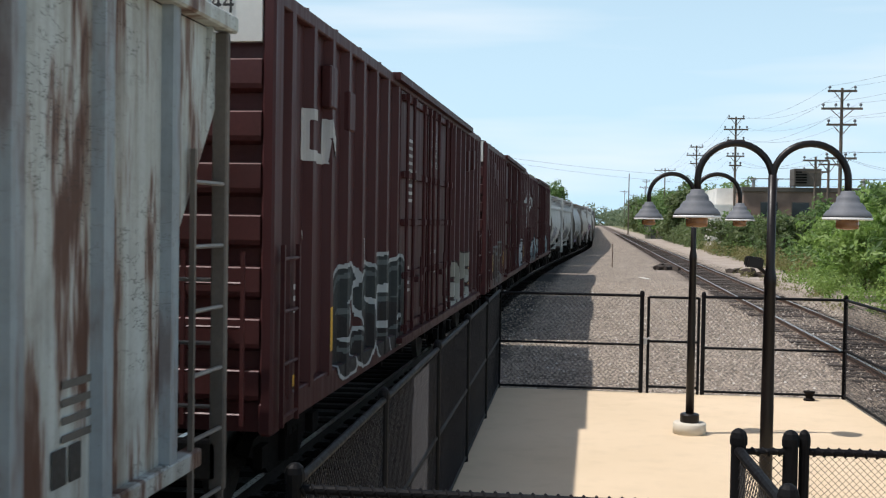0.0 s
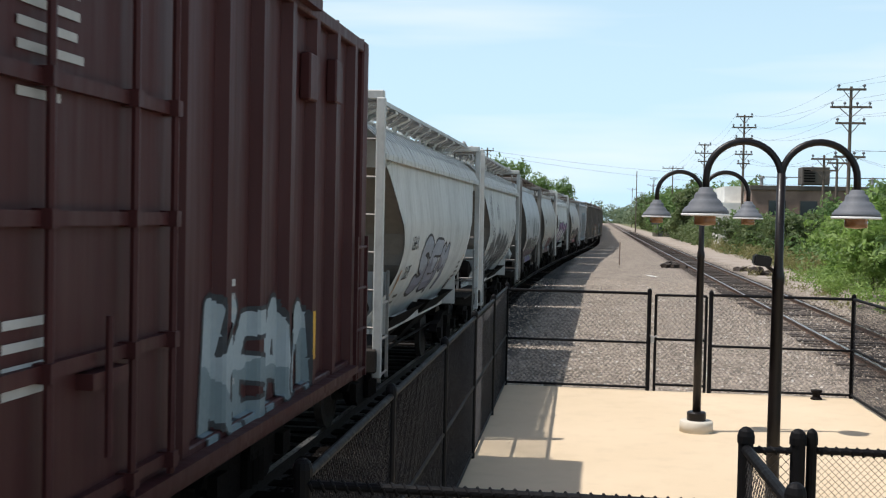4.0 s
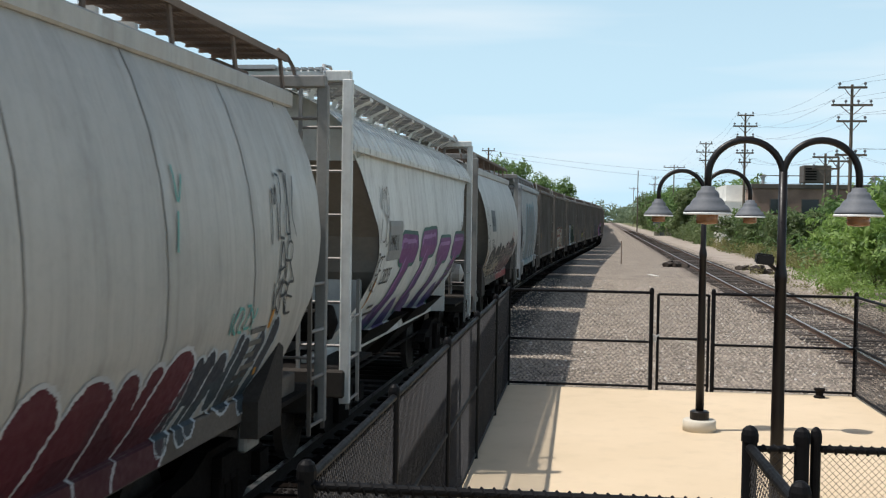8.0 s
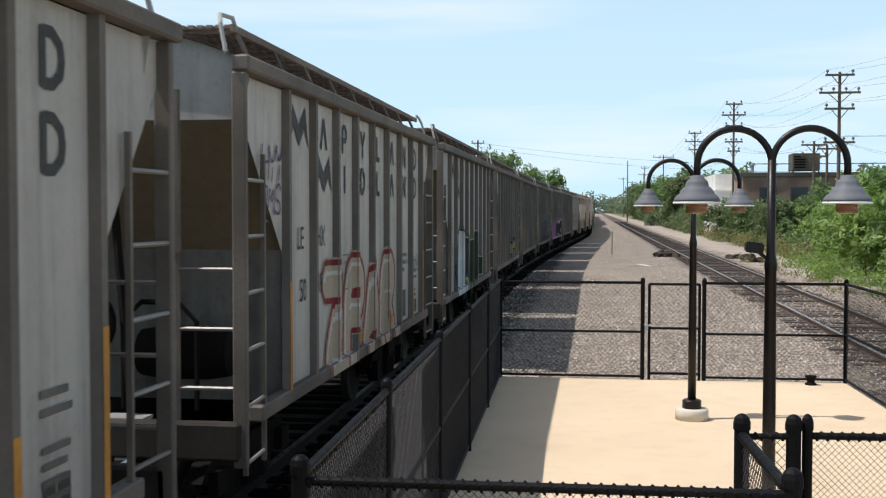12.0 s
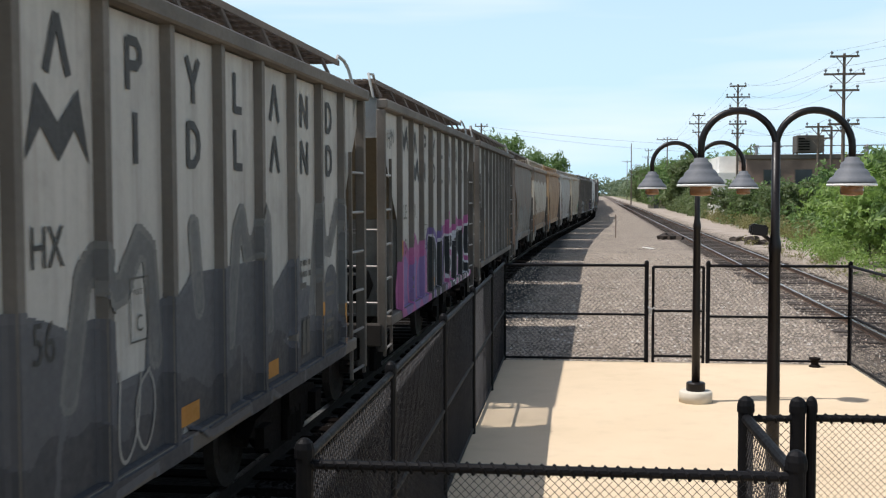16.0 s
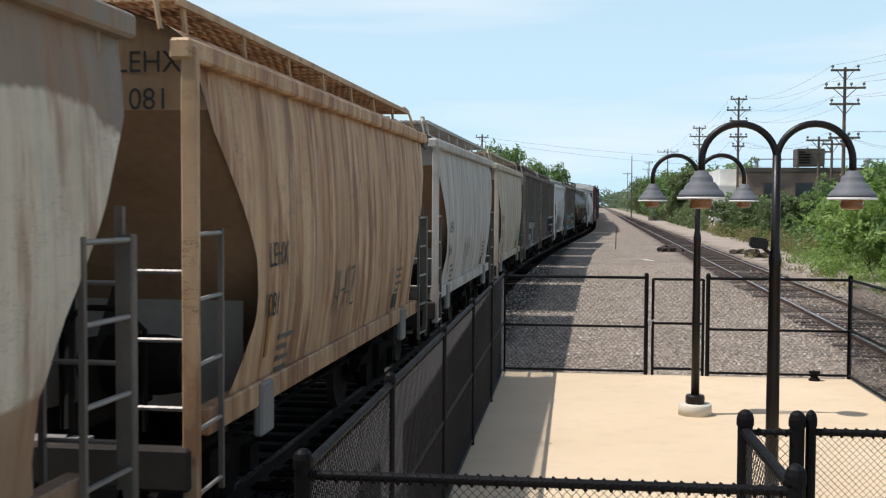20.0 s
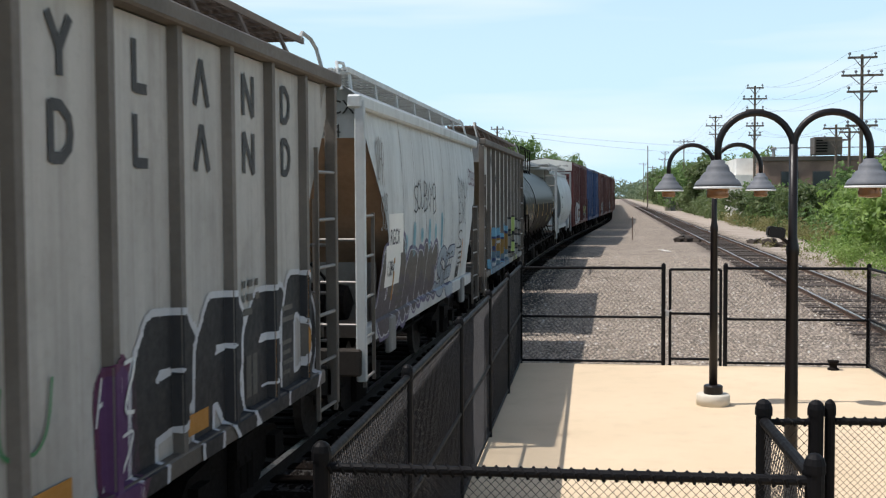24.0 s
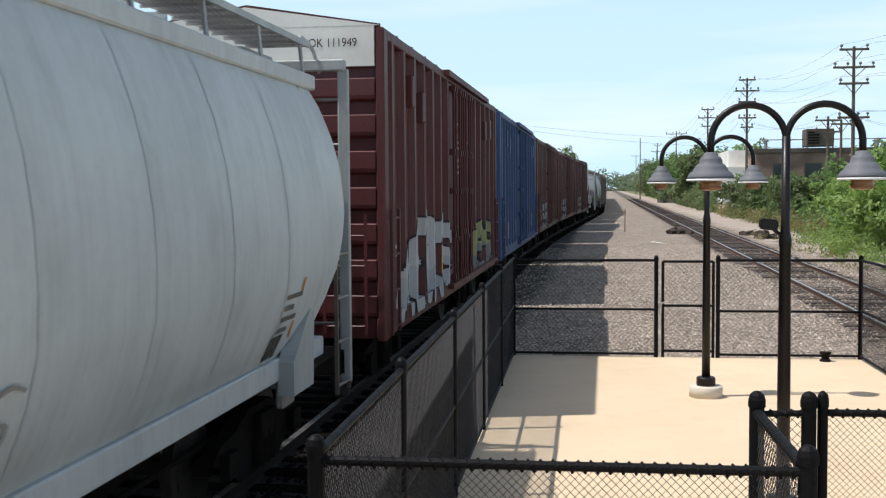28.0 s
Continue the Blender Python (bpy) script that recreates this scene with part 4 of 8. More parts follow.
    if style == "ledged":
        running_board(car, -h + 0.05, h - 0.05, zw, walk_mat, xi, xo, 9, 0.95, 0.2, 1.0)
        for sx in (-1, 1):                                # pressed brackets under the walk
            y = -h + 0.5
            while y < h - 0.3:
                bm = bmesh.new()
                pr = [(0.80, 3.89), (0.98, 3.82), (1.02, 3.92), (1.22, 4.01), (1.22, 4.06), (0.6, 4.06), (0.6, 4.02), (0.92, 4.0), (0.84, 3.95)]
                rings = [[bm.verts.new((sx * a, yy, b)) for a, b in pr] for yy in (y - 0.10, y + 0.10)]
                for j in range(len(pr)):
                    j2 = (j + 1) % len(pr)
                    bm.faces.new((rings[0][j], rings[0][j2], rings[1][j2], rings[1][j]))
                part("walk_bracket", bm, post_mat, car)
                y += 0.98
    elif style == "ribbed":
        running_board(car, -h + 0.4, h - 0.4, zw, WALK_BROWN if company else walk_mat, xi, xo, 8, 0.98, 0.22, 1.40)
    else:
        running_board(car, -h + 0.35, h - 0.35, zw, walk_mat, xi, xo + 0.06, 12 if style == "round" else 8, 1.25, zw - 3.70, xo + 0.07)
    for d in (-1, 1):
        bm = bmesh.new()
        add_tube(bm, [(xo, d * (h - 0.5), zw - 0.02), (xo, d * (h - 0.42), zw + 0.05), (xo, d * (h - 0.14), zw + 0.03), (xo + 0.03, d * (h - 0.06), zw - 0.05), (xo + 0.08, d * (h - 0.03), zw - 0.26)], 0.018, 6)
        part("grab_iron", bm, walk_mat, car)
    # ends
    st, sb = s["slope_top"], 1.28
    top_in = lambda d: 0.30 if style == "ribbed" else max(1.0 if style == "round" else 0.30, (inset if d < 0 else far_inset)(st) + 0.03)
    for d in (-1, 1):
        y0 = d * (h - top_in(d))
        y1 = d * (h - (2.25 if style != "round" or d > 0 else 2.75))
        if style == "ribbed":                             # slope, then an upright bulkhead
            y1, sb = d * (h - (last_rib if d > 0 else first_rib)), 2.28
        bm = bmesh.new()
        rows = 6 if style == "ribbed" else 14
        prev = None
        for i in range(rows + 1):
            f = i / rows
            z = st + (sb - st) * f
            y = y0 + (y1 - y0) * f
            if style != "ribbed":
                lap = (inset if d < 0 else far_inset)(z) + 0.03
                y = d * min(abs(y), h - lap)
            w = surf(min(z, s["side"][0][0])) - 0.012
            # keep the sheet inside the side's edge
            cur = [bm.verts.new((-w, y, z)), bm.verts.new((w, y, z))]
            if prev:
                bm.faces.new((prev[0], prev[1], cur[1], cur[0]))
            prev = cur
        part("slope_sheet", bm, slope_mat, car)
        bm = bmesh.new()                                  # plate that closes the roof's end
        pts = [(-surf(st) + 0.012, st)] + [(x, z) for x, z in rp] + [(surf(st) - 0.012, st)]
        rings = [[bm.verts.new((x * 0.995, yy, z - 0.004)) for x, z in pts] for yy in (y0, y0 - d * 0.02)]
        bm.faces.new(rings[0] if d > 0 else rings[0][::-1])
        part("roof_end_plate", bm, end_mat, car)
        bm = bmesh.new()                                  # lower bulkhead and its webs
        if style == "ribbed":
            add_box(bm, -1.44, 1.44, *sorted((y1, y1 - d * 0.03)), 1.0, 2.29)
        else:
            deep = style == "round" and d < 0
            back = h - (2.5 if deep else 1.75)
            add_box(bm, -1.28, 1.28, *sorted((d * back, d * (back - 0.04))), 0.95, 1.6 if deep else 2.05)
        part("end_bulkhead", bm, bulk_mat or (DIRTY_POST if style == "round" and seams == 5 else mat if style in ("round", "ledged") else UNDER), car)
        bm = bmesh.new()
        for x in (-0.55, 0.55):
            if style != "ribbed":
                vs = [bm.verts.new(p) for p in ((x, d * (h - 0.25), 1.05), (x, d * (h - 1.7), 1.05), (x, d * (h - 1.2), 2.3))]
                bm.faces.new(vs)
            add_bar(bm, (x, d * (h - 0.3), 1.1), (x * 0.6, d * (h - (0.5 if style == "ribbed" else 0.8)), 2.75), 0.035, 6)
        part("end_web", bm, slope_mat if style in ("round", "ledged") else UNDER, car)
        pt = s["post_top"]
        for sx in (-1, 1):
            yp = d * (h - (0.22 if style == "round" and d < 0 else 0.05))
            box_part("corner_post", (*sorted((sx * 1.44, sx * 1.545)), *sorted((yp, yp - d * 0.07)), 0.72, 2.45 if style == "bulged" and d > 0 else pt), step_mat if style == "bulged" and d > 0 else post_mat, car, bevel=0.01)
            top2 = 3.55 if style == "ribbed" else (pt if style in ("ledged", "round") else 2.6)
            ladder(car, (sx * 1.0, yp - d * 0.05), (sx * 1.47, yp - d * 0.05), 0.78, top2 if style != "ribbed" else 2.35, step_mat, 0.44, 0.016, 0.036, "end_ladder")
            if style == "ribbed":
                box_part("ladder_post", (*sorted((sx * 0.97, sx * 1.03)), *sorted((yp, yp - d * 0.06)), 2.3, 3.5), post_mat, car)
            ladder(car, (sx * 1.52, yp - d * 0.05), (sx * 1.50, d * (h - (0.5 if style == "round" else 0.62))), 0.66, {"ribbed": 3.05, "bulged": 2.45, "round": 2.3, "ledged": 1.95}[style], step_mat, 0.42, 0.016, 0.034, "side_ladder")
        if style in ("ledged", "round"):
            box_part("end_beam", (-1.52, 1.52, *sorted((yp - d * 0.01, yp - d * 0.11)), pt - 0.02, pt + 0.09), post_mat, car, bevel=0.012)
            box_part("end_walkway", (-0.75, 0.75, *sorted((d * h, d * (h - 0.9))), pt + 0.10, pt + 0.14), walk_mat, car)
        box_part("end_sill", (-1.5, 1.5, *sorted((d * h, d * (h - 0.12))), 0.78, 1.06), DARK_END, car, bevel=0.02)
        if style in ("round", "ledged"):
            box_part("end_deck", (-1.45, 1.45, *sorted((d * (h - 0.12), d * (h - 1.6))), 1.02, 1.06), UNDER, car)
        else:
            box_part("crossover_step", (-0.7, 0.7, *sorted((d * (h - 0.12), d * (h - 0.35))), 1.02, 1.05), GALV, car)
        bm = bmesh.new()
        if d < 0:
            add_turned(bm, [(0.02, -0.45), (0.19, -0.38), (0.22, -0.2), (0.22, 0.2), (0.19, 0.38), (0.02, 0.45)], 14, (0.75, -h + 0.95, 1.45), "x")
            add_tube(bm, [(1.0, -h + 0.5, 1.06), (1.0, -h + 0.5, 1.75), (0.85, -h + 0.5, 1.9), (0.55, -h + 0.5, 1.9), (0.4, -h + 0.5, 1.75), (0.4, -h + 0.5, 1.06)], 0.022, 6)
            add_turned(bm, [(0.26, 0), (0.28, 0.02), (0.26, 0.05)], 18, (0.15, -h + 0.3, 1.75), "y")
        else:
            add_turned(bm, [(0.02, -0.3), (0.16, -0.26), (0.16, 0.26), (0.02, 0.3)], 12, (-0.5, h - 0.9, 1.3), "x")
        part("brake_gear", bm, mat if style == "round" else RUNNING, car)
        coupler(car, d * h, d)
        truck(car, d * (h - 1.55))
        if style == "round":
            for sx in (-1, 1):
                bm = bmesh.new()
                q = 0.32 if d < 0 else 0.0                # the brake end stands further in
                pr = [(h - 1.95 - q, 0.92), (h - 1.35 - q, 0.92), (h - 1.30 - q, 1.55), (h - 1.42 - q, 1.60), (h - 1.95 - q, 1.2)]
                rings = [[bm.verts.new((sx * x, d * a, b)) for a, b in pr] for x in (1.36, 1.50)]
                bm.faces.new(rings[0])
                bm.faces.new(rings[1][::-1])
                for j in range(5):
                    bm.faces.new((rings[0][j], rings[0][(j + 1) % 5], rings[1][(j + 1) % 5], rings[1][j]))
                part("bolster_gusset", bm, DARK_END if seams == 5 else post_mat, car)
    # outlets and centre sill
    for yc in (-length * 0.16, length * 0.16):
        bm = bmesh.new()
        a = [bm.verts.new((x, yc + y, 1.25)) for x, y in ((-1.3, -1.35), (1.3, -1.35), (1.3, 1.35), (-1.3, 1.35))]
        b = [bm.verts.new((x, yc + y, 0.42)) for x, y in ((-0.5, -0.35), (0.5, -0.35), (0.5, 0.35), (-0.5, 0.35))]
        for i in range(4):
            j = (i + 1) % 4
            bm.faces.new((a[i], a[j], b[j], b[i]))
        bm.faces.new(b[::-1])
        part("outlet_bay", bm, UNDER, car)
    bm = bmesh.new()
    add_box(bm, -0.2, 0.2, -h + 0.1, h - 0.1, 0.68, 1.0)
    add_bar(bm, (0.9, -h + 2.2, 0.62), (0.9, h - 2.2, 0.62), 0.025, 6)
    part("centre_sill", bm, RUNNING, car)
    # paintwork
    over = lambda z: surf(z) + 0.010
    if company:
        col = lambda i: (rib_y(i) + rib_y(i + 1)) / 2 + 0.03
        for i, z0 in ((0, 3.17), (1, 2.77)):                 # the zigzag device, a plain shape
            bm = bmesh.new()
            zig = [(0, 0), (0.17, 1), (0.5, 0.52), (0.83, 1), (1, 0), (0.76, 0.46), (0.5, 0.02), (0.24, 0.46)]
            vs = [bm.verts.new((1.468, col(i) + 0.65 * (a - 0.5), z0 + 0.375 * b)) for a, b in zig]
            for q in ((0, 1, 7), (1, 2, 6, 7), (2, 3, 5, 6), (3, 4, 5)):
                bm.faces.new([vs[k] for k in q][::-1])
            part("emblem", bm, NAME_MARK, car)
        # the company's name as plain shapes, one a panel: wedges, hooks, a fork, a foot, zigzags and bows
        wedge = [[(0.08, 0), (0.5, 1)], [(0.5, 1), (0.92, 0)]]
        hook = [[(0.15, 0), (0.15, 1)], [(0.15, 0.95), (0.6, 0.95), (0.78, 0.8), (0.78, 0.62), (0.6, 0.48), (0.15, 0.48)]]
        fork = [[(0.1, 1), (0.5, 0.45)], [(0.9, 1), (0.5, 0.45)], [(0.5, 0.5), (0.5, 0)]]
        foot = [[(0.2, 1), (0.2, 0)], [(0.2, 0.08), (0.78, 0.08)]]
        zag = [[(0.12, 0), (0.12, 1)], [(0.12, 1), (0.88, 0)], [(0.88, 0), (0.88, 1)]]
        bow = [[(0.15, 0), (0.15, 1)], [(0.15, 0.93), (0.5, 0.93), (0.8, 0.74), (0.85, 0.5), (0.8, 0.26), (0.5, 0.07), (0.15, 0.07)]]
        stick = [[(0.5, 0), (0.5, 1)]]
        for shapes, i0, z0 in (((wedge, hook, fork, foot, wedge, zag, bow), 1, 3.20), ((stick, bow, foot, wedge, zag, bow), 2, 2.79)):
            for i, shape in enumerate(shapes):
                bm = bmesh.new()
                for j, line in enumerate(shape):
                    ribbon(bm, [(col(i0 + i) + 0.27 * (a - 0.5), z0 + 0.29 * b) for a, b in line], 0.03, lambda z, k=j: 1.468 + 0.0005 * k)
                part("name_shape", bm, NAME_MARK, car)
        num = marks[0] if marks else ("LEHX", "5100")
        lettering(num[0][:2], 0.21, BLACK_MARK, car, (col(0) - 0.08, 2.27), "reporting_mark", 0.8, over)
        lettering(num[0][2:], 0.21, BLACK_MARK, car, (col(1) - 0.30, 2.27), "reporting_mark", 0.8, over)
        lettering(num[1][:2], 0.21, BLACK_MARK, car, (col(0) + 0.0, 1.80), "reporting_mark", 0.8, over)
        lettering(num[1][2:], 0.21, BLACK_MARK, car, (col(1) - 0.30, 1.82), "reporting_mark", 0.8, over)
        bars(car, (col(2) - 0.12, 1.78), [(0, 0, 0.26, 0.012), (0, 0.36, 0.26, 0.012), (0, 0, 0.012, 0.37), (0.25, 0, 0.012, 0.37)], GREY_MARK, over)
        lettering("C", 0.10, GREY_MARK, car, (col(2) - 0.035, 1.84), "stencil", 0.9, over)
        lettering("PLATE", 0.035, GREY_MARK, car, (col(2) - 0.065, 2.05), "stencil", 0.9, over)
        bars(car, (col(7) - 0.15, 1.45), [(0, -0.08 * i, rnd.uniform(0.15, 0.3), 0.035) for i in range(4)], GREY_MARK, over)
        bars(car, (col(7) - 0.14, 1.14), [(0, 0, 0.12, 0.18), (0.15, 0, 0.12, 0.18)], BLACK_MARK, over)
        for i in (3, 5):
            bars(car, (col(i) - 0.34, 1.15), [(0, 0, 0.36, 0.13)], ORANGE, lambda z: surf(z) + 0.014, "reflector")
        bars(car, (rib_y(0) - 0.035, 1.06), [(0, 0, 0.07, 0.95)], ORANGE, lambda z: 1.530, "reflector")
        bars(car, (rib_y(7) - 0.035, 1.06), [(0, 0, 0.07, 0.55)], ORANGE, lambda z: 1.530, "reflector")
        bars(car, (rib_y(8) - 0.035, 1.06), [(0, 0, 0.07, 0.95)], ORANGE, lambda z: 1.530, "reflector")
        bars(car, (col(6) - 0.16, 1.16), [(0, 0, 0.30, 0.36)], BLACK_MARK, lambda z: surf(z) + 0.006, "stencil_panel")
        bars(car, (col(6) - 0.13, 1.19), [(0, 0, 0.11, 0.30), (0.14, 0, 0.10, 0.30), (0, 0.14, 0.24, 0.02)], GREY_MARK, lambda z: surf(z) + 0.012)
        bars(car, (col(6) - 0.18, 1.98), [(0, 0, 0.06, 0.05), (0.12, 0, 0.1, 0.05), (0.28, 0, 0.06, 0.05), (0, -0.1, 0.05, 0.05), (0.1, -0.1, 0.12, 0.05), (0.28, -0.1, 0.08, 0.05), (0, -0.2, 0.2, 0.05)], GREY_MARK, over)
        bars(car, (col(7) - 0.16, 1.72), [(0, 0, 0.28, 0.04), (0, -0.09, 0.32, 0.04)], GREY_MARK, over)
    else:
        for text, size, y, z in marks:
            if patch and (patch is WHITE_PANEL or text == marks[0][0]):
                bars(car, (-h + y - 0.06, z - 0.12), [(0, 0.06 * i, 0.86, 0.06) for i in range(8)], patch, lambda zz: surf(zz) + 0.007, "number_patch")
            lettering(text, size, BLACK_MARK, car, (-h + y, z), "reporting_mark", 0.78, over)
        bars(car, (-h + 2.1, 1.5), [(0, -0.09 * i, rnd.uniform(0.25, 0.55), 0.04) for i in range(4)], GREY_MARK, over)
        bars(car, (h - 2.3, 1.75), [(0, -0.09 * i, rnd.uniform(0.2, 0.45), 0.04) for i in range(4)], GREY_MARK, over)
        bars(car, (h - 2.4, 1.27), [(0, 0, 0.15, 0.19), (0.18, 0, 0.13, 0.19)], BLACK_MARK, over)
        bars(car, (-h + (2.16 if style == "round" else 1.75), 1.40), [(0, 0, 0.07, 0.25), (0, 0.25, 0.07, 0.25)], ORANGE, over, "reflector")
        bars(car, (h - 1.9, 1.40), [(0, 0, 0.06, 0.5)], ORANGE, over, "reflector")
    for text, size, x, z in end_marks:
        lettering(text, size, BLACK_MARK, car, (x, z), "reporting_mark", 0.95, lambda zz: -(h - top_in(-1)) - 0.03, True)
    for y0, z0, w, hh, mt, lo in tags:
        tag(car, rnd, -h + y0, z0, w, hh, mt, surf, 0.0125, lo)
    zk, xk = np.array([z for z, _ in s["side"]][::-1]), np.array([x for _, x in s["side"]][::-1])
    zb = s["side"][-1][0]

    def skin(y, z):
        """The outside of the side: sheet, ribs and sill."""
        x = np.interp(z, zk, xk)
        if style == "ribbed":
            for i in range(9):
                x = np.maximum(x, 1.46 + 0.069 * np.clip((0.054 - np.abs(y - rib_y(i))) / 0.014, 0, 1))
            return np.where(np.asarray(z) < zb + 0.008, 1.536, x)
        return np.where(np.asarray(z) < zb + 0.035, min(1.46, xk[0] + 0.06), x)

    for i, a in enumerate(pieces):
        spray_piece(car, skin, a, seed * 10 + i)
    join_train(car, near, length)
    return car


# ---------------------------------------------------------------- the tank car
FAINT_SPRAY = plain("faint_grey_spray", (0.085, 0.083, 0.078), 0.7, 0, 0.4, 5)
OLIVE = plain("faded_yellow_placard", (0.16, 0.14, 0.03), 0.7, 0, 0.3, 5)


def tank_car(near, length, mat, label):
    car = thing("tank_car", Matrix(), label, "rail car")
    h, r, zc = length / 2, 1.405, 2.25
    xc = 0.10
    bm = bmesh.new()
    cap = [(0.02, 0.0), (0.55, 0.03), (0.98, 0.12), (1.18, 0.21), (1.30, 0.32), (1.375, 0.44), (r, 0.58), (r, 0.62)]
    add_turned(bm, [(q, -h + a) for q, a in cap] + [(r, -3.64), (r, -3.62)], 72, (xc, 0, zc), "y")
    part("near_shell", bm, CLEAN_TANK, car, smooth=True)
    bm = bmesh.new()
    add_turned(bm, [(r, -3.60), (r, -3.58)] + [(q, h - a) for q, a in cap[::-1]], 72, (xc, 0, zc), "y")
    part("tank", bm, mat, car, smooth=True)
    bm = bmesh.new()
    add_turned(bm, [(r - 0.05, -3.72), (r + 0.014, -3.71), (r + 0.014, -3.52), (r - 0.05, -3.51)], 56, (xc, 0, zc), "y")
    part("strap", bm, CLEAN_TANK, car, smooth=False)
    bm = bmesh.new()
    add_turned(bm, [(0.55, 0), (0.55, 0.12), (0.36, 0.14), (0.36, 0.46), (0.40, 0.47), (0.40, 0.52), (0.02, 0.55)], 20, (xc, -0.75, zc + r - 0.1))
    part("dome", bm, RUNNING, car, smooth=False)
    top = zc + r
    for sx in (-1, 1):
        bm = bmesh.new()
        add_box(bm, *sorted((sx * 0.45, sx * 0.85)), -3.8, 2.38, top - 0.13, top - 0.08)
        for y in (-3.6, -1.6, -0.2, 1.0, 2.3):
            add_bar(bm, (sx * 0.8, y, top - 0.10), (sx * 0.95, y, zc + 0.95), 0.03, 6)
        part("dome_platform", bm, RUNNING, car)
        bm = bmesh.new()
        add_tube(bm, [(sx * 0.85, -2.0, top - 0.05), (sx * 0.85, -2.0, top + 0.56), (sx * 0.85, -1.85, top + 0.68), (sx * 0.85, 2.3, top + 0.68), (sx * 0.85, 2.36, top + 0.62), (sx * 0.85, 2.36, top - 0.1)], 0.024, 6)
        add_tube(bm, [(sx * 0.85, -2.0, top + 0.62), (sx * 0.85, 2.36, top + 0.62)], 0.018, 6)
        for y in (-1.2, -0.3, 0.4, 1.34):
            add_bar(bm, (sx * 0.85, y, top - 0.05), (sx * 0.85, y, top + 0.68), 0.02, 6)
        add_tube(bm, [(sx * 0.85, -6.9, top - 0.32), (sx * 0.85, -6.9, top - 0.04), (sx * 0.85, -6.7, top + 0.06), (sx * 0.85, -3.1, top + 0.06)], 0.022, 6)
        for y in (-6.0, -5.1, -4.2, -3.4):
            add_bar(bm, (sx * 0.85, y, top - 0.3), (sx * 0.85, y, top + 0.06), 0.018, 6)
        if sx > 0:                                        # the portal across the top
            add_tube(bm, [(0.85, -2.85, top - 0.05), (0.85, -2.85, top + 0.62), (0.75, -2.85, top + 0.70), (-0.75, -2.85, top + 0.70), (-0.85, -2.85, top + 0.62), (-0.85, -2.85, top - 0.05)], 0.03, 6)
        part("handrail", bm, RUNNING, car)
        bm = bmesh.new()
        for x in (1.34, 1.48):                            # two thin angles, open between
            add_box(bm, *sorted((sx * x, sx * (x + 0.03))), -h + 1.0, h - 1.0, 0.98, 1.03)
        if sx < 0:
            for y in (-6.2, -5.5, -4.9, -4.0, -3.3, -2.6, -1.9, -1.1, -0.4, 0.2, 1.0, 1.6, 2.3, 3.2, 3.8, 4.9, 5.6, 6.3):
                add_box(bm, -1.38, -1.35, y - 0.02, y + 0.02, 0.10, 0.98)
            add_box(bm, -1.385, -1.345, -h + 1.6, h - 1.6, 0.10, 0.14)
        part("side_walk", bm, RUNNING, car)
        for d in (-1, 1):
            bm = bmesh.new()
            add_tube(bm, [(sx * 1.5, d * (h - q), z) for q, z in ((0.3, 1.0), (0.3, 1.95), (0.4, 2.05), (1.2, 2.05), (1.35, 1.95), (1.35, 1.0))], 0.025, 6)
            part("side_handrail", bm, RUNNING, car)
        y = -h + 1.5
        while y < h - 1.4:
            bm = bmesh.new()
            add_bar(bm, (sx * 1.48, y, 1.0), (sx * 1.30, y, 1.42), 0.02, 5)
            part("walk_bracket", bm, RUNNING, car)
            y += 1.5
        for d in (-1, 1):
            ladder(car, (sx * 1.46, d * (h - 0.1)), (sx * 1.46, d * (h - 0.55)), 0.55, 1.1, RUNNING, 0.3, 0.016, 0.04, "corner_ladder")
    for d in (-1, 1):
        box_part("end_sill", (-1.45, 1.45, *sorted((d * h, d * (h - 0.15))), 0.8, 1.02), RUNNING, car)
        box_part("end_deck", (-1.45, 1.45, *sorted((d * (h - 0.15), d * (h - 1.3))), 0.98, 1.02), RUNNING, car)
        for x in (-0.9, 0.9):
            bm = bmesh.new()
            vs = [bm.verts.new(p) for p in ((x, d * (h - 1.2), 0.9), (x, d * (h - 2.8), 0.9), (x, d * (h - 2.8), 1.5), (x, d * (h - 1.5), 1.5))]
            bm.faces.new(vs)
            part("saddle_web", bm, RUNNING, car)
        box_part("saddle", (-1.1, 1.1, *sorted((d * (h - 1.4), d * (h - 2.6))), 0.8, 1.25), RUNNING, car)
        coupler(car, d * h, d)
        truck(car, d * (h - 1.75))
    bm = bmesh.new()
    for d in (-1, 1):                                     # stub sills, open between the trucks
        add_box(bm, -0.15, 0.15, *sorted((d * (h - 0.2), d * (h - 3.0))), 0.7, 0.92)
    add_bar(bm, (0.4, 4.6, 0.6), (0.4, 6.0, 0.9), 0.03, 6)
    add_turned(bm, [(0.02, -0.5), (0.2, -0.45), (0.2, 0.45), (0.02, 0.5)], 12, (0.6, 5.1, 0.75), "y")
    part("underframe", bm, RUNNING, car)
    surf = lambda z: xc + math.sqrt(max(0.02, (r + 0.016) ** 2 - (z - zc) ** 2))
    lettering("PLMX 137138", 0.22, WHITE_MARK, car, (-6.55, 1.87), "reporting_mark", 0.72, surf)
    lettering("PLATE", 0.05, GREY_SEAM, car, (-4.47, 1.99), "stencil", 0.8, surf)
    lettering("C", 0.10, WHITE_MARK, car, (-4.42, 1.87), "stencil", 0.8, surf)
    bars(car, (-4.53, 1.82), [(0, 0, 0.25, 0.012), (0, 0.25, 0.25, 0.012), (0, 0, 0.012, 0.26), (0.24, 0, 0.012, 0.26)], GREY_SEAM, surf)
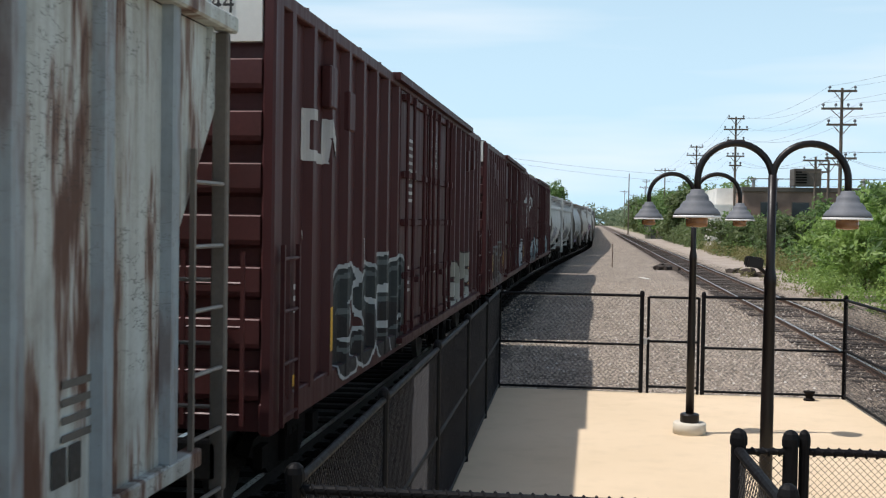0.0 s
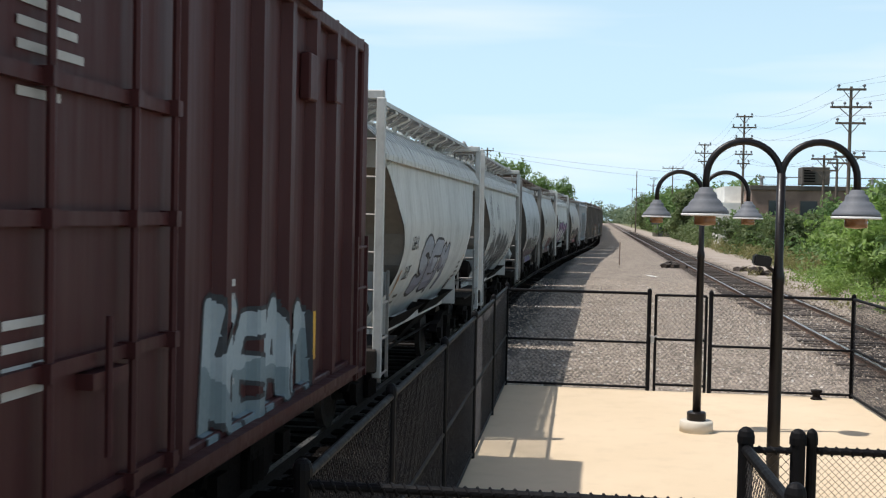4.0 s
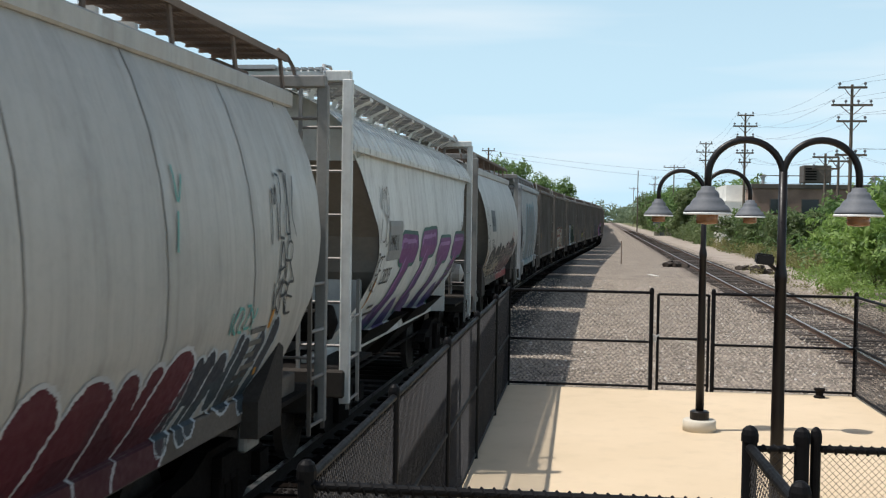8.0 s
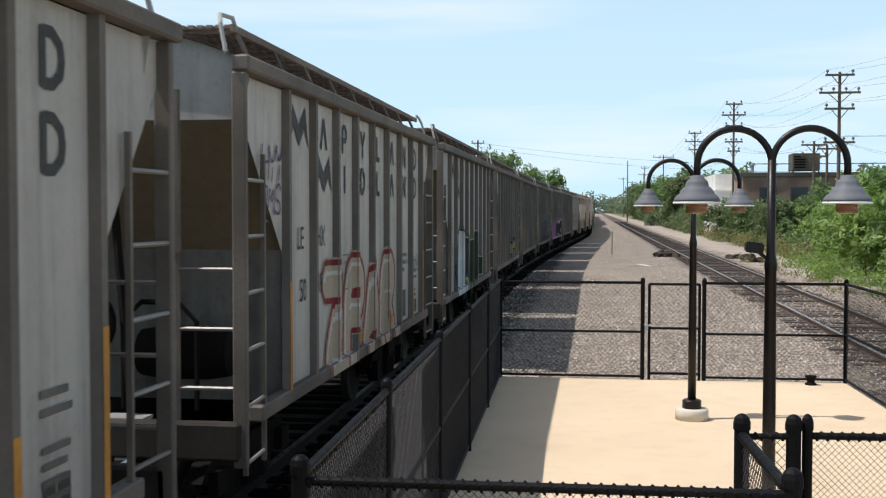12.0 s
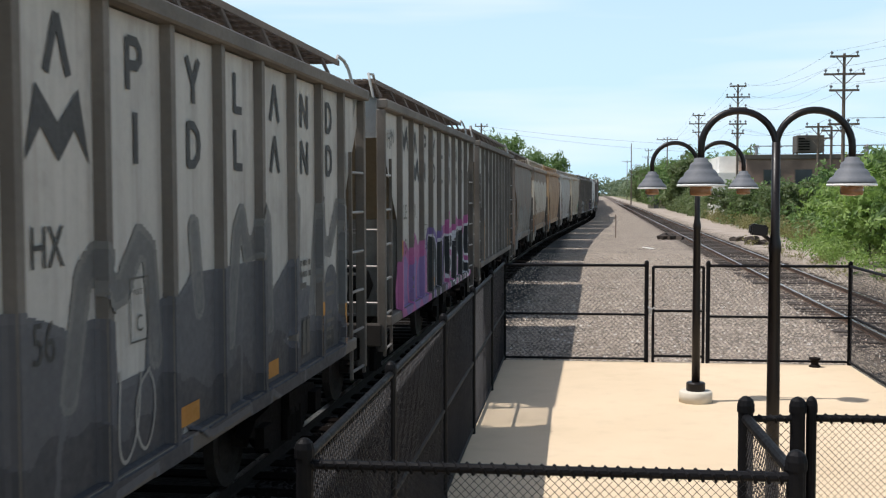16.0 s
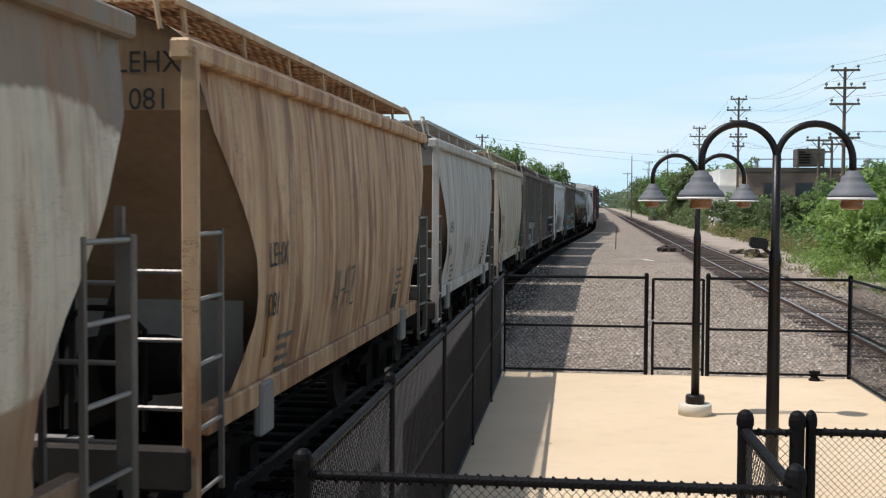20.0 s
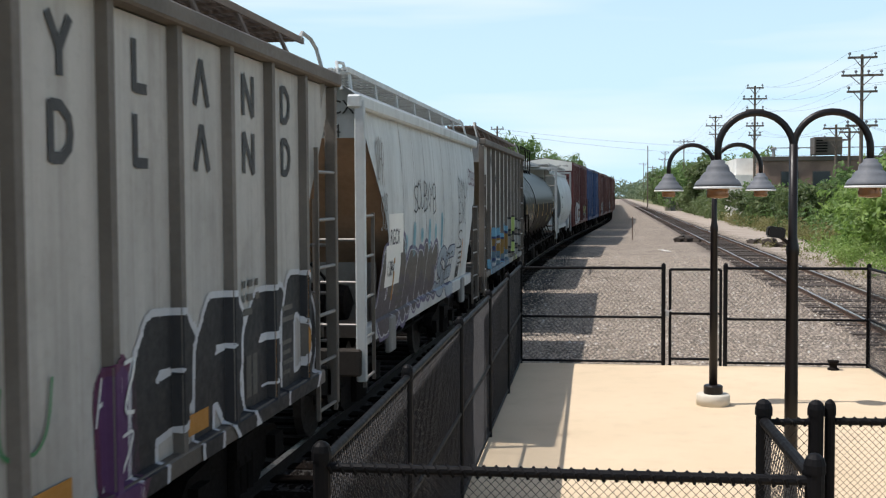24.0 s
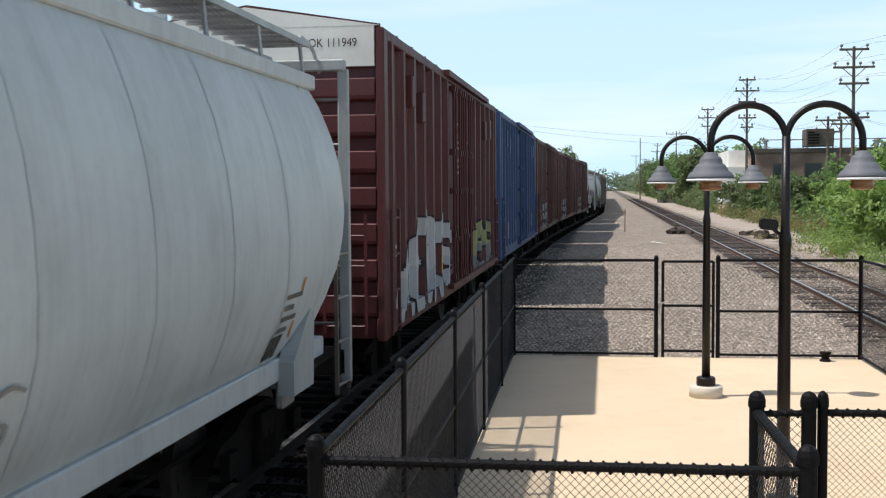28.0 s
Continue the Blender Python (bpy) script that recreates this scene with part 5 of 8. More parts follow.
    bars(car, (-h + 2.7, 1.5), [(0, 0, 0.9, 0.06), (0, -0.12, 0.7, 0.06), (0.1, -0.24, 0.5, 0.06)], GREY_SEAM, surf)
    for y in (-h + 0.58, -4.97, -2.62, 0.03, 2.45, 4.86, 6.6):
        bm = bmesh.new()
        prev = None
        for i in range(6):
            z = 1.88 + 0.48 * i / 5
            p = [bm.verts.new((surf(z), y, z)), bm.verts.new((surf(z), y + 0.09, z))]
            if prev:
                bm.faces.new((prev[0], prev[1], p[1], p[0]))
            prev = p
        part("reflector", bm, YELLOW, car)
    bars(car, (3.4, 1.62), [(0, 0, 0.74, 0.24)], OLIVE, lambda z: surf(z) + 0.012, "faded_placard")
    bars(car, (4.95, 2.0), [(0, 0, 0.1, 0.07), (0.14, 0, 0.3, 0.07), (-0.05, -0.12, 0.5, 0.07)], GREY_SEAM, surf)
    bars(car, (4.5, 1.72), [(0, 0, 0.75, 0.03), (0, -0.06, 0.7, 0.03), (0, -0.12, 0.72, 0.03)], FAINT_SPRAY, surf)
    bars(car, (h - 1.65, 2.40), [(0, 0, 0.14, 0.1), (0.2, 0, 0.14, 0.1), (0.4, 0, 0.14, 0.1), (0, -0.2, 0.2, 0.08), (0, -0.45, 0.5, 0.16)], WHITE_MARK, surf)
    rnd = random.Random(77)
    for y, z, w, hh, mt, n in ((-3.15, 1.45, 1.25, 0.62, FAINT_SPRAY, 5), (-1.85, 1.58, 1.0, 0.50, FAINT_SPRAY, 4), (-1.15, 1.46, 0.75, 0.16, OLIVE, 4), (0.35, 1.55, 1.5, 0.46, FAINT_SPRAY, 5), (3.35, 1.40, 0.75, 0.2, FAINT_SPRAY, 2), (-5.3, 1.28, 0.8, 0.34, FAINT_SPRAY, 3)):
        tag(car, rnd, y, z, w, hh, mt, surf, 0.011, n)
    join_train(car, near, length)
    return car


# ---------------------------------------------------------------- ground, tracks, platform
# shade below and between the cars, put into this steel's dark colour
UNDER = plain("shade_dark_outlet_steel", (0.018, 0.015, 0.013), 0.85, 0.0, 0.5, 5, 0.3, 0.1)
SEAM = plain("grimy_seam", (0.19, 0.18, 0.165), 0.8, 0, 0.4, 6)
ROUND_POST = plain("grimy_grey_post_paint", (0.24, 0.235, 0.22), 0.7, 0, 0.35, 4, 0.1, 0.25)
DIRTY_POST = plain("grimy_brown_post_paint", (0.15, 0.13, 0.11), 0.7, 0, 0.4, 5, 0.1, 0.25)
DARK_END = plain("dark_end_paint", (0.05, 0.043, 0.037), 0.8, 0, 0.5, 5, 0.1, 0.15)
DIRTY_RIB = plain("grimy_rib_paint", (0.16, 0.143, 0.125), 0.7, 0, 0.35, 3, 0.1, 0.25)
PATCH_GREY = plain("grey_overpaint", (0.13, 0.145, 0.15), 0.7, 0, 0.25, 5)
# sunlight on the rungs is put into this paler colour
RUNG = plain("sunlit_rung_steel", (0.24, 0.22, 0.20), 0.5, 0.2, 0.3, 6)
GREY_SEAM = plain("grimy_weld_line", (0.26, 0.25, 0.23), 0.8, 0, 0.4, 6)
PL = pose(0, 0, 0, 0, 0, 1.15)          # the platform is turned a little against the track

bm = bmesh.new()
xs = [-1500, -300, -80, -30, -12, -6, -2, 2, 6, 10, 14, 30, 80, 300, 1500]
ys = [-300, -60, -20, 0, 20, 40, 60, 90, 130, 200, 400, 1000, 3000]
grid = [[bm.verts.new((x, y, -0.14)) for x in xs] for y in ys]
for a, b in zip(grid, grid[1:]):
    for i in range(len(xs) - 1):
        bm.faces.new((a[i], a[i + 1], b[i + 1], b[i]))
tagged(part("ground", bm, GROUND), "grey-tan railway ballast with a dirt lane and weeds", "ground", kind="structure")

bm = bmesh.new()
add_box(bm, -1.22, 4.22, -8.0, 17.18, -0.4, 0.0)
bmesh.ops.bevel(bm, geom=bm.edges[:], offset=0.015, segments=1, affect="EDGES")
plat = part("pavement", bm, TAN)
plat.matrix_world = PL
tagged(plat, "cream-tan broom-finished concrete station platform", "platform", kind="structure")
rng = random.Random(4)


def rail_line(name, path, label, mats=(STEEL, RAILTOP), y0=-30, y1=420, step=3.0):
    """One rail: head, web and foot swept along the track."""
    bm = bmesh.new()
    prof = [(-0.07, -0.17), (0.07, -0.17), (0.012, -0.12), (0.012, -0.045), (0.036, -0.035), (0.036, 0.0), (-0.036, 0.0), (-0.036, -0.035), (-0.012, -0.045), (-0.012, -0.12)]
    rings = []
    y = y0
    while y <= y1:
        rings.append([bm.verts.new((path(y) + a, y, b)) for a, b in prof])
        y += step
    for a, b in zip(rings, rings[1:]):
        for i in range(len(prof)):
            j = (i + 1) % len(prof)
            f = bm.faces.new((a[i], b[i], b[j], a[j]))
            f.material_index = 1 if i == 5 else 0
    ob = part(name, bm, mats[0])
    ob.data.materials.append(mats[1])
    return tagged(ob, label, "rail", "rails", "structure")


for side_x in (-0.7525, 0.7525):
    rail_line("rail", lambda y, s=side_x: TRACK_X + shift(y) + s, "steel rail with a bright worn head, coloured dark for train shade", (DARK_RAIL, RAILTOP))
    rail_line("rail", lambda y, s=side_x: 5.95 + s, "brown steel rail on worn ties in ballast")
# tie ends of both tracks, one mesh a track past what one could count
for tx, f in ((TRACK_X, shift), (5.95, lambda y: 0.0)):
    bm = bmesh.new()
    y = -20.0
    while y < 260:
        dx = rng.uniform(-0.05, 0.05)
        a = math.radians(rng.uniform(-1.2, 1.2))
        m = Matrix.Translation((tx + f(y) + dx, y, 0)) @ Matrix.Rotation(a, 4, "Z")
        add_box(bm, -1.3, 1.3, -0.115, 0.115, -0.30, (-0.12 if tx > 0 else -0.115) + rng.uniform(-0.02, 0.015), m)
        y += 0.53
    tagged(part("railway_ties", bm, TIE if tx > 0 else SHADED_TIE), "dark creosoted timber ties half sunk in ballast", "ties", kind="stuff")


def stones(name, count, spots, size, label, mat):
    """Loose stones, far too many to count."""
    verts, faces = [], []
    for _ in range(count):
        x, y, z = spots()
        r = rng.uniform(*size)
        base = len(verts)
        for d in ((1, 0, 0), (0, 1, 0), (-1, 0, 0), (0, -1, 0), (0, 0, 1)):
            k = r * rng.uniform(0.6, 1.25)
            verts.append((x + d[0] * k, y + d[1] * k, z + d[2] * k * 0.8 - 0.008))
        for i in range(4):
            faces.append((base + i, base + (i + 1) % 4, base + 4))
    me = bpy.data.meshes.new(name)
    me.from_pydata(verts, [], faces)
    me.materials.append(mat)
    return tagged(new(name, me), label, "stones", kind="stuff")


def stone_material():
    m, n, l, b = material("ballast_stone", 0.9)
    k = Net(m)
    r = n.new("ShaderNodeNewGeometry").outputs["Random Per Island"]
    c = k.mix(k.span(r, 0.0, 0.8), (0.11, 0.09, 0.072), (0.49, 0.41, 0.325))
    c = k.mix(k.span(r, 0.9, 0.95), c, (0.62, 0.58, 0.52))
    c = k.mix(k.span(k.noise(k.coord(), 30, 3), 0.4, 0.8, 0, 0.4), c, (0.09, 0.075, 0.06))
    k.put(b.inputs["Base Color"], c)
    return m


STONE = stone_material()
# stones in the train's shade, with that shade put into their colour
DARK_STONE = plain("shade_dark_ballast_stone", (0.011, 0.009, 0.008), 0.95, 0, 0.5, 9, 0, 0.1)
stones("ballast_stones", 30000, lambda: (rng.uniform(-2.8, 9), 17.3 + 33 * rng.random() ** 1.5, -0.14), (0.018, 0.05), "loose grey and tan ballast stones", STONE)
stones("ballast_stones", 9000, lambda: (rng.uniform(-3.2, -1.6), rng.uniform(3, 18), -0.14), (0.018, 0.05), "ballast stones beside the fence, coloured dark for train shade", DARK_STONE)
stones("ballast_stones", 9000, lambda: (rng.uniform(4.3, 7.9), rng.uniform(12, 40), -0.14), (0.018, 0.05), "loose ballast stones by the second track", STONE)


# ---------------------------------------------------------------- chain-link fences
def mesh_wires(bm, p0, p1, z0, z1, pitch=0.072, r=0.0023):
    """Diagonal wires of chain link between two plan points, as thin three-sided bars."""
    p0, p1 = Vector((*p0, 0)), Vector((*p1, 0))
    run = (p1 - p0)
    length = run.length
    run.normalize()
    out = Vector((run.y, -run.x, 0))
    hgt = z1 - z0
    for sgn, off in ((1, 0.003), (-1, -0.003)):
        n0 = -int(hgt / pitch) - 1
        for i in range(n0, int(length / pitch) + 1):
            s = i * pitch
            a, b = s, s + hgt
            t0, t1 = max(0.0, (0 - a) / hgt), min(1.0, (length - a) / hgt)
            if t1 <= t0:
                continue
            za, zb = (z0 + hgt * t0, z0 + hgt * t1) if sgn > 0 else (z1 - hgt * t0, z1 - hgt * t1)
            add_bar(bm, p0 + run * (a + hgt * t0) + out * off + Vector((0, 0, za)), p0 + run * (a + hgt * t1) + out * off + Vector((0, 0, zb)), r, 3)


def fence_post(parent, x, y, top, r=0.038, cap=True, name="post"):
    bm = bmesh.new()
    prof = [(r, 0.0), (r, top)]
    if cap:
        prof += [(r * 1.15, top), (r * 1.15, top + 0.035), (r * 0.95, top + 0.06), (r * 0.5, top + 0.075), (0.004, top + 0.08)]
    add_turned(bm, prof, 12, (x, y, 0))
    ob = part(name, bm, BLACK, parent, smooth=False)
    return ob


def fence_rail(parent, a, b, z, r=0.022, name="rail_bar", ties=0.0):
    bm = bmesh.new()
    add_bar(bm, (*a, z), (*b, z), r, 10)
    ob = part(name, bm, BLACK, parent)
    if ties:                                              # knuckled mesh edge wound along the rail
        a, b = Vector((*a, z)), Vector((*b, z))
        bm = bmesh.new()
        n = int((b - a).length / ties)
        for i in range(n):
            p = a + (b - a) * ((i + 0.5) / n)
            d = (b - a).normalized()
            u = Vector((-d.y, d.x, 0))
            pts = [p + d * (-ties * 0.42) + u * r * 1.1 + Vector((0, 0, -r * 0.6)), p + d * (-ties * 0.15) + Vector((0, 0, r * 1.02)) + u * 0.2 * r,
                   p + d * (ties * 0.2) - u * r * 1.15 + Vector((0, 0, r * 0.3)), p + d * (ties * 0.42) - u * r * 0.6 + Vector((0, 0, -r * 1.15))]
            add_tube(bm, pts, 0.0075, 6)
        part("knuckle_edge", bm, BLACK, ob)
    return ob


def fence(label, p0, p1, posts, top, mids=(0.76,), bottom=0.05, pitch=0.072, wire=0.0021, ties=0.0, rail_r=0.022, caps=False, post_r=0.032, run_mesh=True):
    f = thing("chain_link_fence", PL, label, "fence", "platform fences")
    for u in posts:
        x, y = p0[0] + (p1[0] - p0[0]) * u, p0[1] + (p1[1] - p0[1]) * u
        fence_post(f, x, y, top + (0.03 if caps else 0.0), post_r, True)
    fence_rail(f, p0, p1, top, rail_r, "top_rail", ties)
    for z in mids:
        fence_rail(f, p0, p1, z, rail_r * 0.85, "middle_rail")
    if bottom:
        fence_rail(f, p0, p1, bottom, rail_r * 0.85, "bottom_rail")
    if run_mesh:
        bm = bmesh.new()
        mesh_wires(bm, p0, p1, 0.04, top, pitch, wire)
        part("chain_link", bm, WIRE, f, "black coated wire mesh")
    return f


FL, FR, FV, NV = -1.10, 4.13, 17.12, 4.36
fence("black chain-link fence along the platform edge", (FL, NV), (FL, FV), [0, 0.167, 0.375, 0.583, 0.79, 1], 1.53, (0.78,), 0.05, 0.05, 0.0031)
fence("black chain-link fence across the platform end", (FL, FV), (1.10, FV), [0, 1.0], 1.50, (0.74,), 0.05, 0.072, 0.0019)
fence("black chain-link fence section beside the gate", (2.03, FV), (FR, FV), [0, 1.0], 1.50, (0.72,), 0.05, 0.072, 0.0019)
fence("black chain-link fence along the platform back", (FR, FV), (FR, 4.0), [0, 0.2, 0.4, 0.6, 0.8, 1.0], 1.50, (0.74,), 0.05, 0.06, 0.0027)
gate = thing("gate", PL, "narrow black chain-link gate in the end fence", "gate")
for z in (0.10, 0.80, 1.48):
    fence_rail(gate, (1.20, FV), (1.96, FV), z, 0.02, "gate_rail")
for x in (1.20, 1.96):
    fence_post(gate, x, FV, 1.48, 0.022, False, "gate_stile")
bm = bmesh.new()
mesh_wires(bm, (1.20, FV), (1.96, FV), 0.1, 1.48, 0.072, 0.0019)
part("chain_link", bm, WIRE, gate)
bm = bmesh.new()
for i in range(5):
    add_tube(bm, [(1.12 + 0.02 * i, FV - 0.05, 0.86 - 0.012 * (2 - abs(i - 2))), (1.14 + 0.02 * i, FV - 0.06, 0.85 - 0.012 * (2 - abs(i - 2)))], 0.012, 5)
add_box(bm, 1.13, 1.18, FV - 0.08, FV - 0.05, 0.76, 0.83)
part("padlock_and_chain", bm, GALV, gate, "bright steel padlock on a chain")
# nearer fences at the ramp
fence("black chain-link fence with a knuckled top rail", (FL, NV), (0.86, NV), [0.0, 1.0], 1.51, (), 0.05, 0.036, 0.0014, 0.05, 0.02, True, 0.037)
fence("short black chain-link return fence", (0.86, NV + 0.12), (0.84, 5.50), [1.0], 1.51, (), 0.05, 0.05, 0.0022, 0.0, 0.026, True, 0.037)
fence("very short black chain-link fence beside the gate opening", (0.84, 5.52), (1.10, 5.56), [1.0], 1.50, (), 0.05, 0.05, 0.0019, 0.05, 0.016, True, 0.037)
fence("black chain-link gate panel at the ramp", (1.17, 5.58), (FR, 5.62), [0.0, 1.0], 1.50, (), 0.05, 0.034, 0.0013, 0.05, 0.018, True, 0.026)

bm = bmesh.new()
add_turned(bm, [(0.08, 0), (0.09, 0.015), (0.055, 0.04), (0.06, 0.10), (0.085, 0.115), (0.085, 0.14), (0.015, 0.15)], 12, (3.58, FV - 0.22, 0.0))
lump = part("drain_cap", bm, RUNNING)
lump.matrix_world = PL
tagged(lump, "small dark cast-iron vent cap at the fence foot", "vent cap")


# ---------------------------------------------------------------- lamp posts
def lamp_post(u, v, fixture, label):
    lp = thing("lamp_post", PL @ pose(u, v, 0), label, "lamp post", "platform lamp posts")
    bm = bmesh.new()
    add_turned(bm, [(0.205, 0), (0.205, 0.125), (0.19, 0.14), (0.0, 0.142)], 32)
    part("footing", bm, PALE, lp, "round pale concrete footing", True)
    bm = bmesh.new()
    add_turned(bm, [(0.115, 0.142), (0.118, 0.155), (0.118, 0.235), (0.10, 0.25), (0.062, 0.255)], 24)
    part("base_collar", bm, LAMP_BLACK, lp)
    bm = bmesh.new()
    add_turned(bm, [(0.052, 0.25), (0.049, 1.2), (0.043, 2.16), (0.048, 2.17), (0.048, 2.22), (0.040, 2.26), (0.034, 2.30), (0.032, 3.0)], 18)
    part("post", bm, LAMP_BLACK, lp, "tapered black steel post", True)
    for sx in (-1, 1):
        bm = bmesh.new()
        pts = [(0, 0, 2.82)] + [(sx * (0.278 - 0.278 * math.cos(a * math.pi / 18)), 0, 2.96 + 0.278 * math.sin(a * math.pi / 18)) for a in range(0, 19)] + [(sx * 0.556, 0, 2.86)]
        add_tube(bm, pts, 0.027, 10)
        arm = part("arm", bm, LAMP_BLACK, lp, "curved swan-neck arm", True)
        bm = bmesh.new()
        add_turned(bm, [(0.03, 2.885), (0.052, 2.88), (0.056, 2.855), (0.075, 2.845), (0.085, 2.825), (0.088, 2.80), (0.105, 2.79), (0.125, 2.765), (0.132, 2.745),
                        (0.155, 2.73), (0.172, 2.705), (0.178, 2.685), (0.172, 2.685), (0.12, 2.73)], 32, (sx * 0.556, 0, 0))
        shade = part("shade", bm, SHADE, arm, "stepped grey enamel bell shade", True)
        bm = bmesh.new()
        add_turned(bm, [(0.178, 2.683), (0.182, 2.679), (0.182, 2.666), (0.15, 2.672), (0.08, 2.71)], 32, (sx * 0.556, 0, 0))
        part("rim", bm, SHADE_WHITE, arm, "white shade rim", True)
        bm = bmesh.new()
        add_turned(bm, [(0.082, 2.70), (0.085, 2.62), (0.080, 2.60), (0.02, 2.592)], 20, (sx * 0.556, 0, 0))
        part("lens", bm, AMBER, arm, "amber glass lens", True)
    if fixture:
        bm = bmesh.new()
        add_box(bm, -0.065, 0.065, -0.06, 0.05, -0.042, 0.042, Matrix.Translation((-0.125, 0, 2.335)) @ Matrix.Rotation(0.12, 4, "Y"))
        bmesh.ops.bevel(bm, geom=bm.edges[:], offset=0.012, segments=2, affect="EDGES")
        add_bar(bm, (-0.09, 0, 2.30), (0.0, 0, 2.22), 0.016, 6)
        part("speaker_box", bm, LAMP_BLACK, lp, "small black box on the post")
    return lp


lamp_post(1.51, 13.93, False, "black twin-arm lamp post with grey bell shades")
lamp_post(1.51, 8.57, True, "black twin-arm lamp post with a small box")


# ---------------------------------------------------------------- poles and wires
def utility_pole(x, y, top, arms, label, lean=0.0, r=0.15):
    p = thing("utility_pole", pose(x, y, -0.14, 0, lean, 0), label, "utility pole", "line of utility poles")
    bm = bmesh.new()
    add_bar(bm, (0, 0, 0), (0, 0, top), r, 10, r * 0.62)
    part("pole", bm, WOOD, p, smooth=False)
    for z, w, pins in arms:
        bm = bmesh.new()
        add_box(bm, -w, w, -0.14, -0.03, z - 0.07, z + 0.07)
        for s in (-1, 1):
            add_bar(bm, (s * w * 0.55, -0.1, z - 0.06), (0, -0.12, z - 0.7), 0.03, 5)
        arm = part("crossarm", bm, WOOD, p)
        for i in range(pins):
            px = -w + 0.12 + (2 * w - 0.24) * i / max(1, pins - 1)
            bm = bmesh.new()
            add_turned(bm, [(0.03, 0), (0.03, 0.1), (0.09, 0.12), (0.10, 0.2), (0.05, 0.28)], 8, (px, -0.09, z + 0.07))
            part("insulator", bm, SHADE, arm)
    return p


POLES = [(15.9, 75.0, 11.8, [(11.6, 0.92, 2), (10.45, 1.3, 4), (9.4, 0.95, 2), (7.2, 1.0, 4)]),
         (13.45, 110.0, 13.25, [(13.05, 0.8, 2), (12.0, 1.15, 4), (10.95, 0.85, 2), (9.4, 0.85, 4), (8.5, 0.6, 2)]),
         (13.3, 150.0, 13.2, [(13.0, 0.85, 2), (11.9, 1.3, 4), (10.8, 0.85, 2)]),
         (13.2, 215.0, 13.4, [(12.9, 2.0, 4)]),
         (7.6, 255.0, 14.0, []), (13.5, 300.0, 14.5, [(14.0, 1.0, 2)]), (15.0, 340.0, 14.0, [(13.6, 1.6, 2)]), (11.0, 420.0, 15.0, [(14.5, 1.8, 2)]), (16.0, 470.0, 15.0, [(14.4, 1.8, 2)])]
for x, y, top, arms in POLES:
    utility_pole(x, y, top, arms, "grey timber utility pole with crossarms" if arms else "bare grey timber pole beside the track")
utility_pole(-15.8, 150.0, 12.3, [(11.9, 0.9, 2)], "timber utility pole behind the train", r=0.17)
utility_pole(17.2, 90.0, 8.2, [(7.9, 1.0, 2), (7.0, 1.0, 2)], "short timber pole by the flat-roofed building")
utility_pole(18.6, 92.0, 8.0, [(7.7, 0.8, 2)], "short timber pole by the flat-roofed building")


def wire(name, pts, sag, r, label):
    bm = bmesh.new()
    for a, b in zip(pts, pts[1:]):
        a, b = Vector(a), Vector(b)
        add_tube(bm, [a.lerp(b, i / 14) - Vector((0, 0, sag * 4 * (i / 14) * (1 - i / 14))) for i in range(15)], r, 3)
    return tagged(part(name, bm, WIRE), label, "wire", "overhead wires")


for dx, dz in ((-0.8, 0.0), (0.8, 0.0), (-1.1, -1.1), (1.1, -1.1), (-0.8, -2.1), (0.8, -2.1), (-0.8, -4.3), (0.8, -4.3), (0.4, -4.3)):
    pts = [(19.5 + dx, 30, 11.6 + dz), (15.9 + dx, 75, 11.8 + dz), (13.45 + dx, 110, 13.1 + dz), (13.3 + dx, 150, 13.0 + dz), (13.2 + dx, 215, 13.2 + dz)]
    wire("overhead_wire", pts, 0.9, 0.0075, "thin dark overhead line")
for dz, sag in ((0.0, 2.4), (-0.5, 2.9)):
    wire("overhead_wire", [(-15.8, 150, 11.8 + dz), (60, 165, 11.0 + dz)], sag, 0.014, "thin dark line across the tracks")
for x0, x1 in ((17, 30), (16.5, 28)):
    wire("service_wire", [(15.9, 75, 7.2), (x1, 96, 7.4)], 0.6, 0.008, "thin service line to the building")


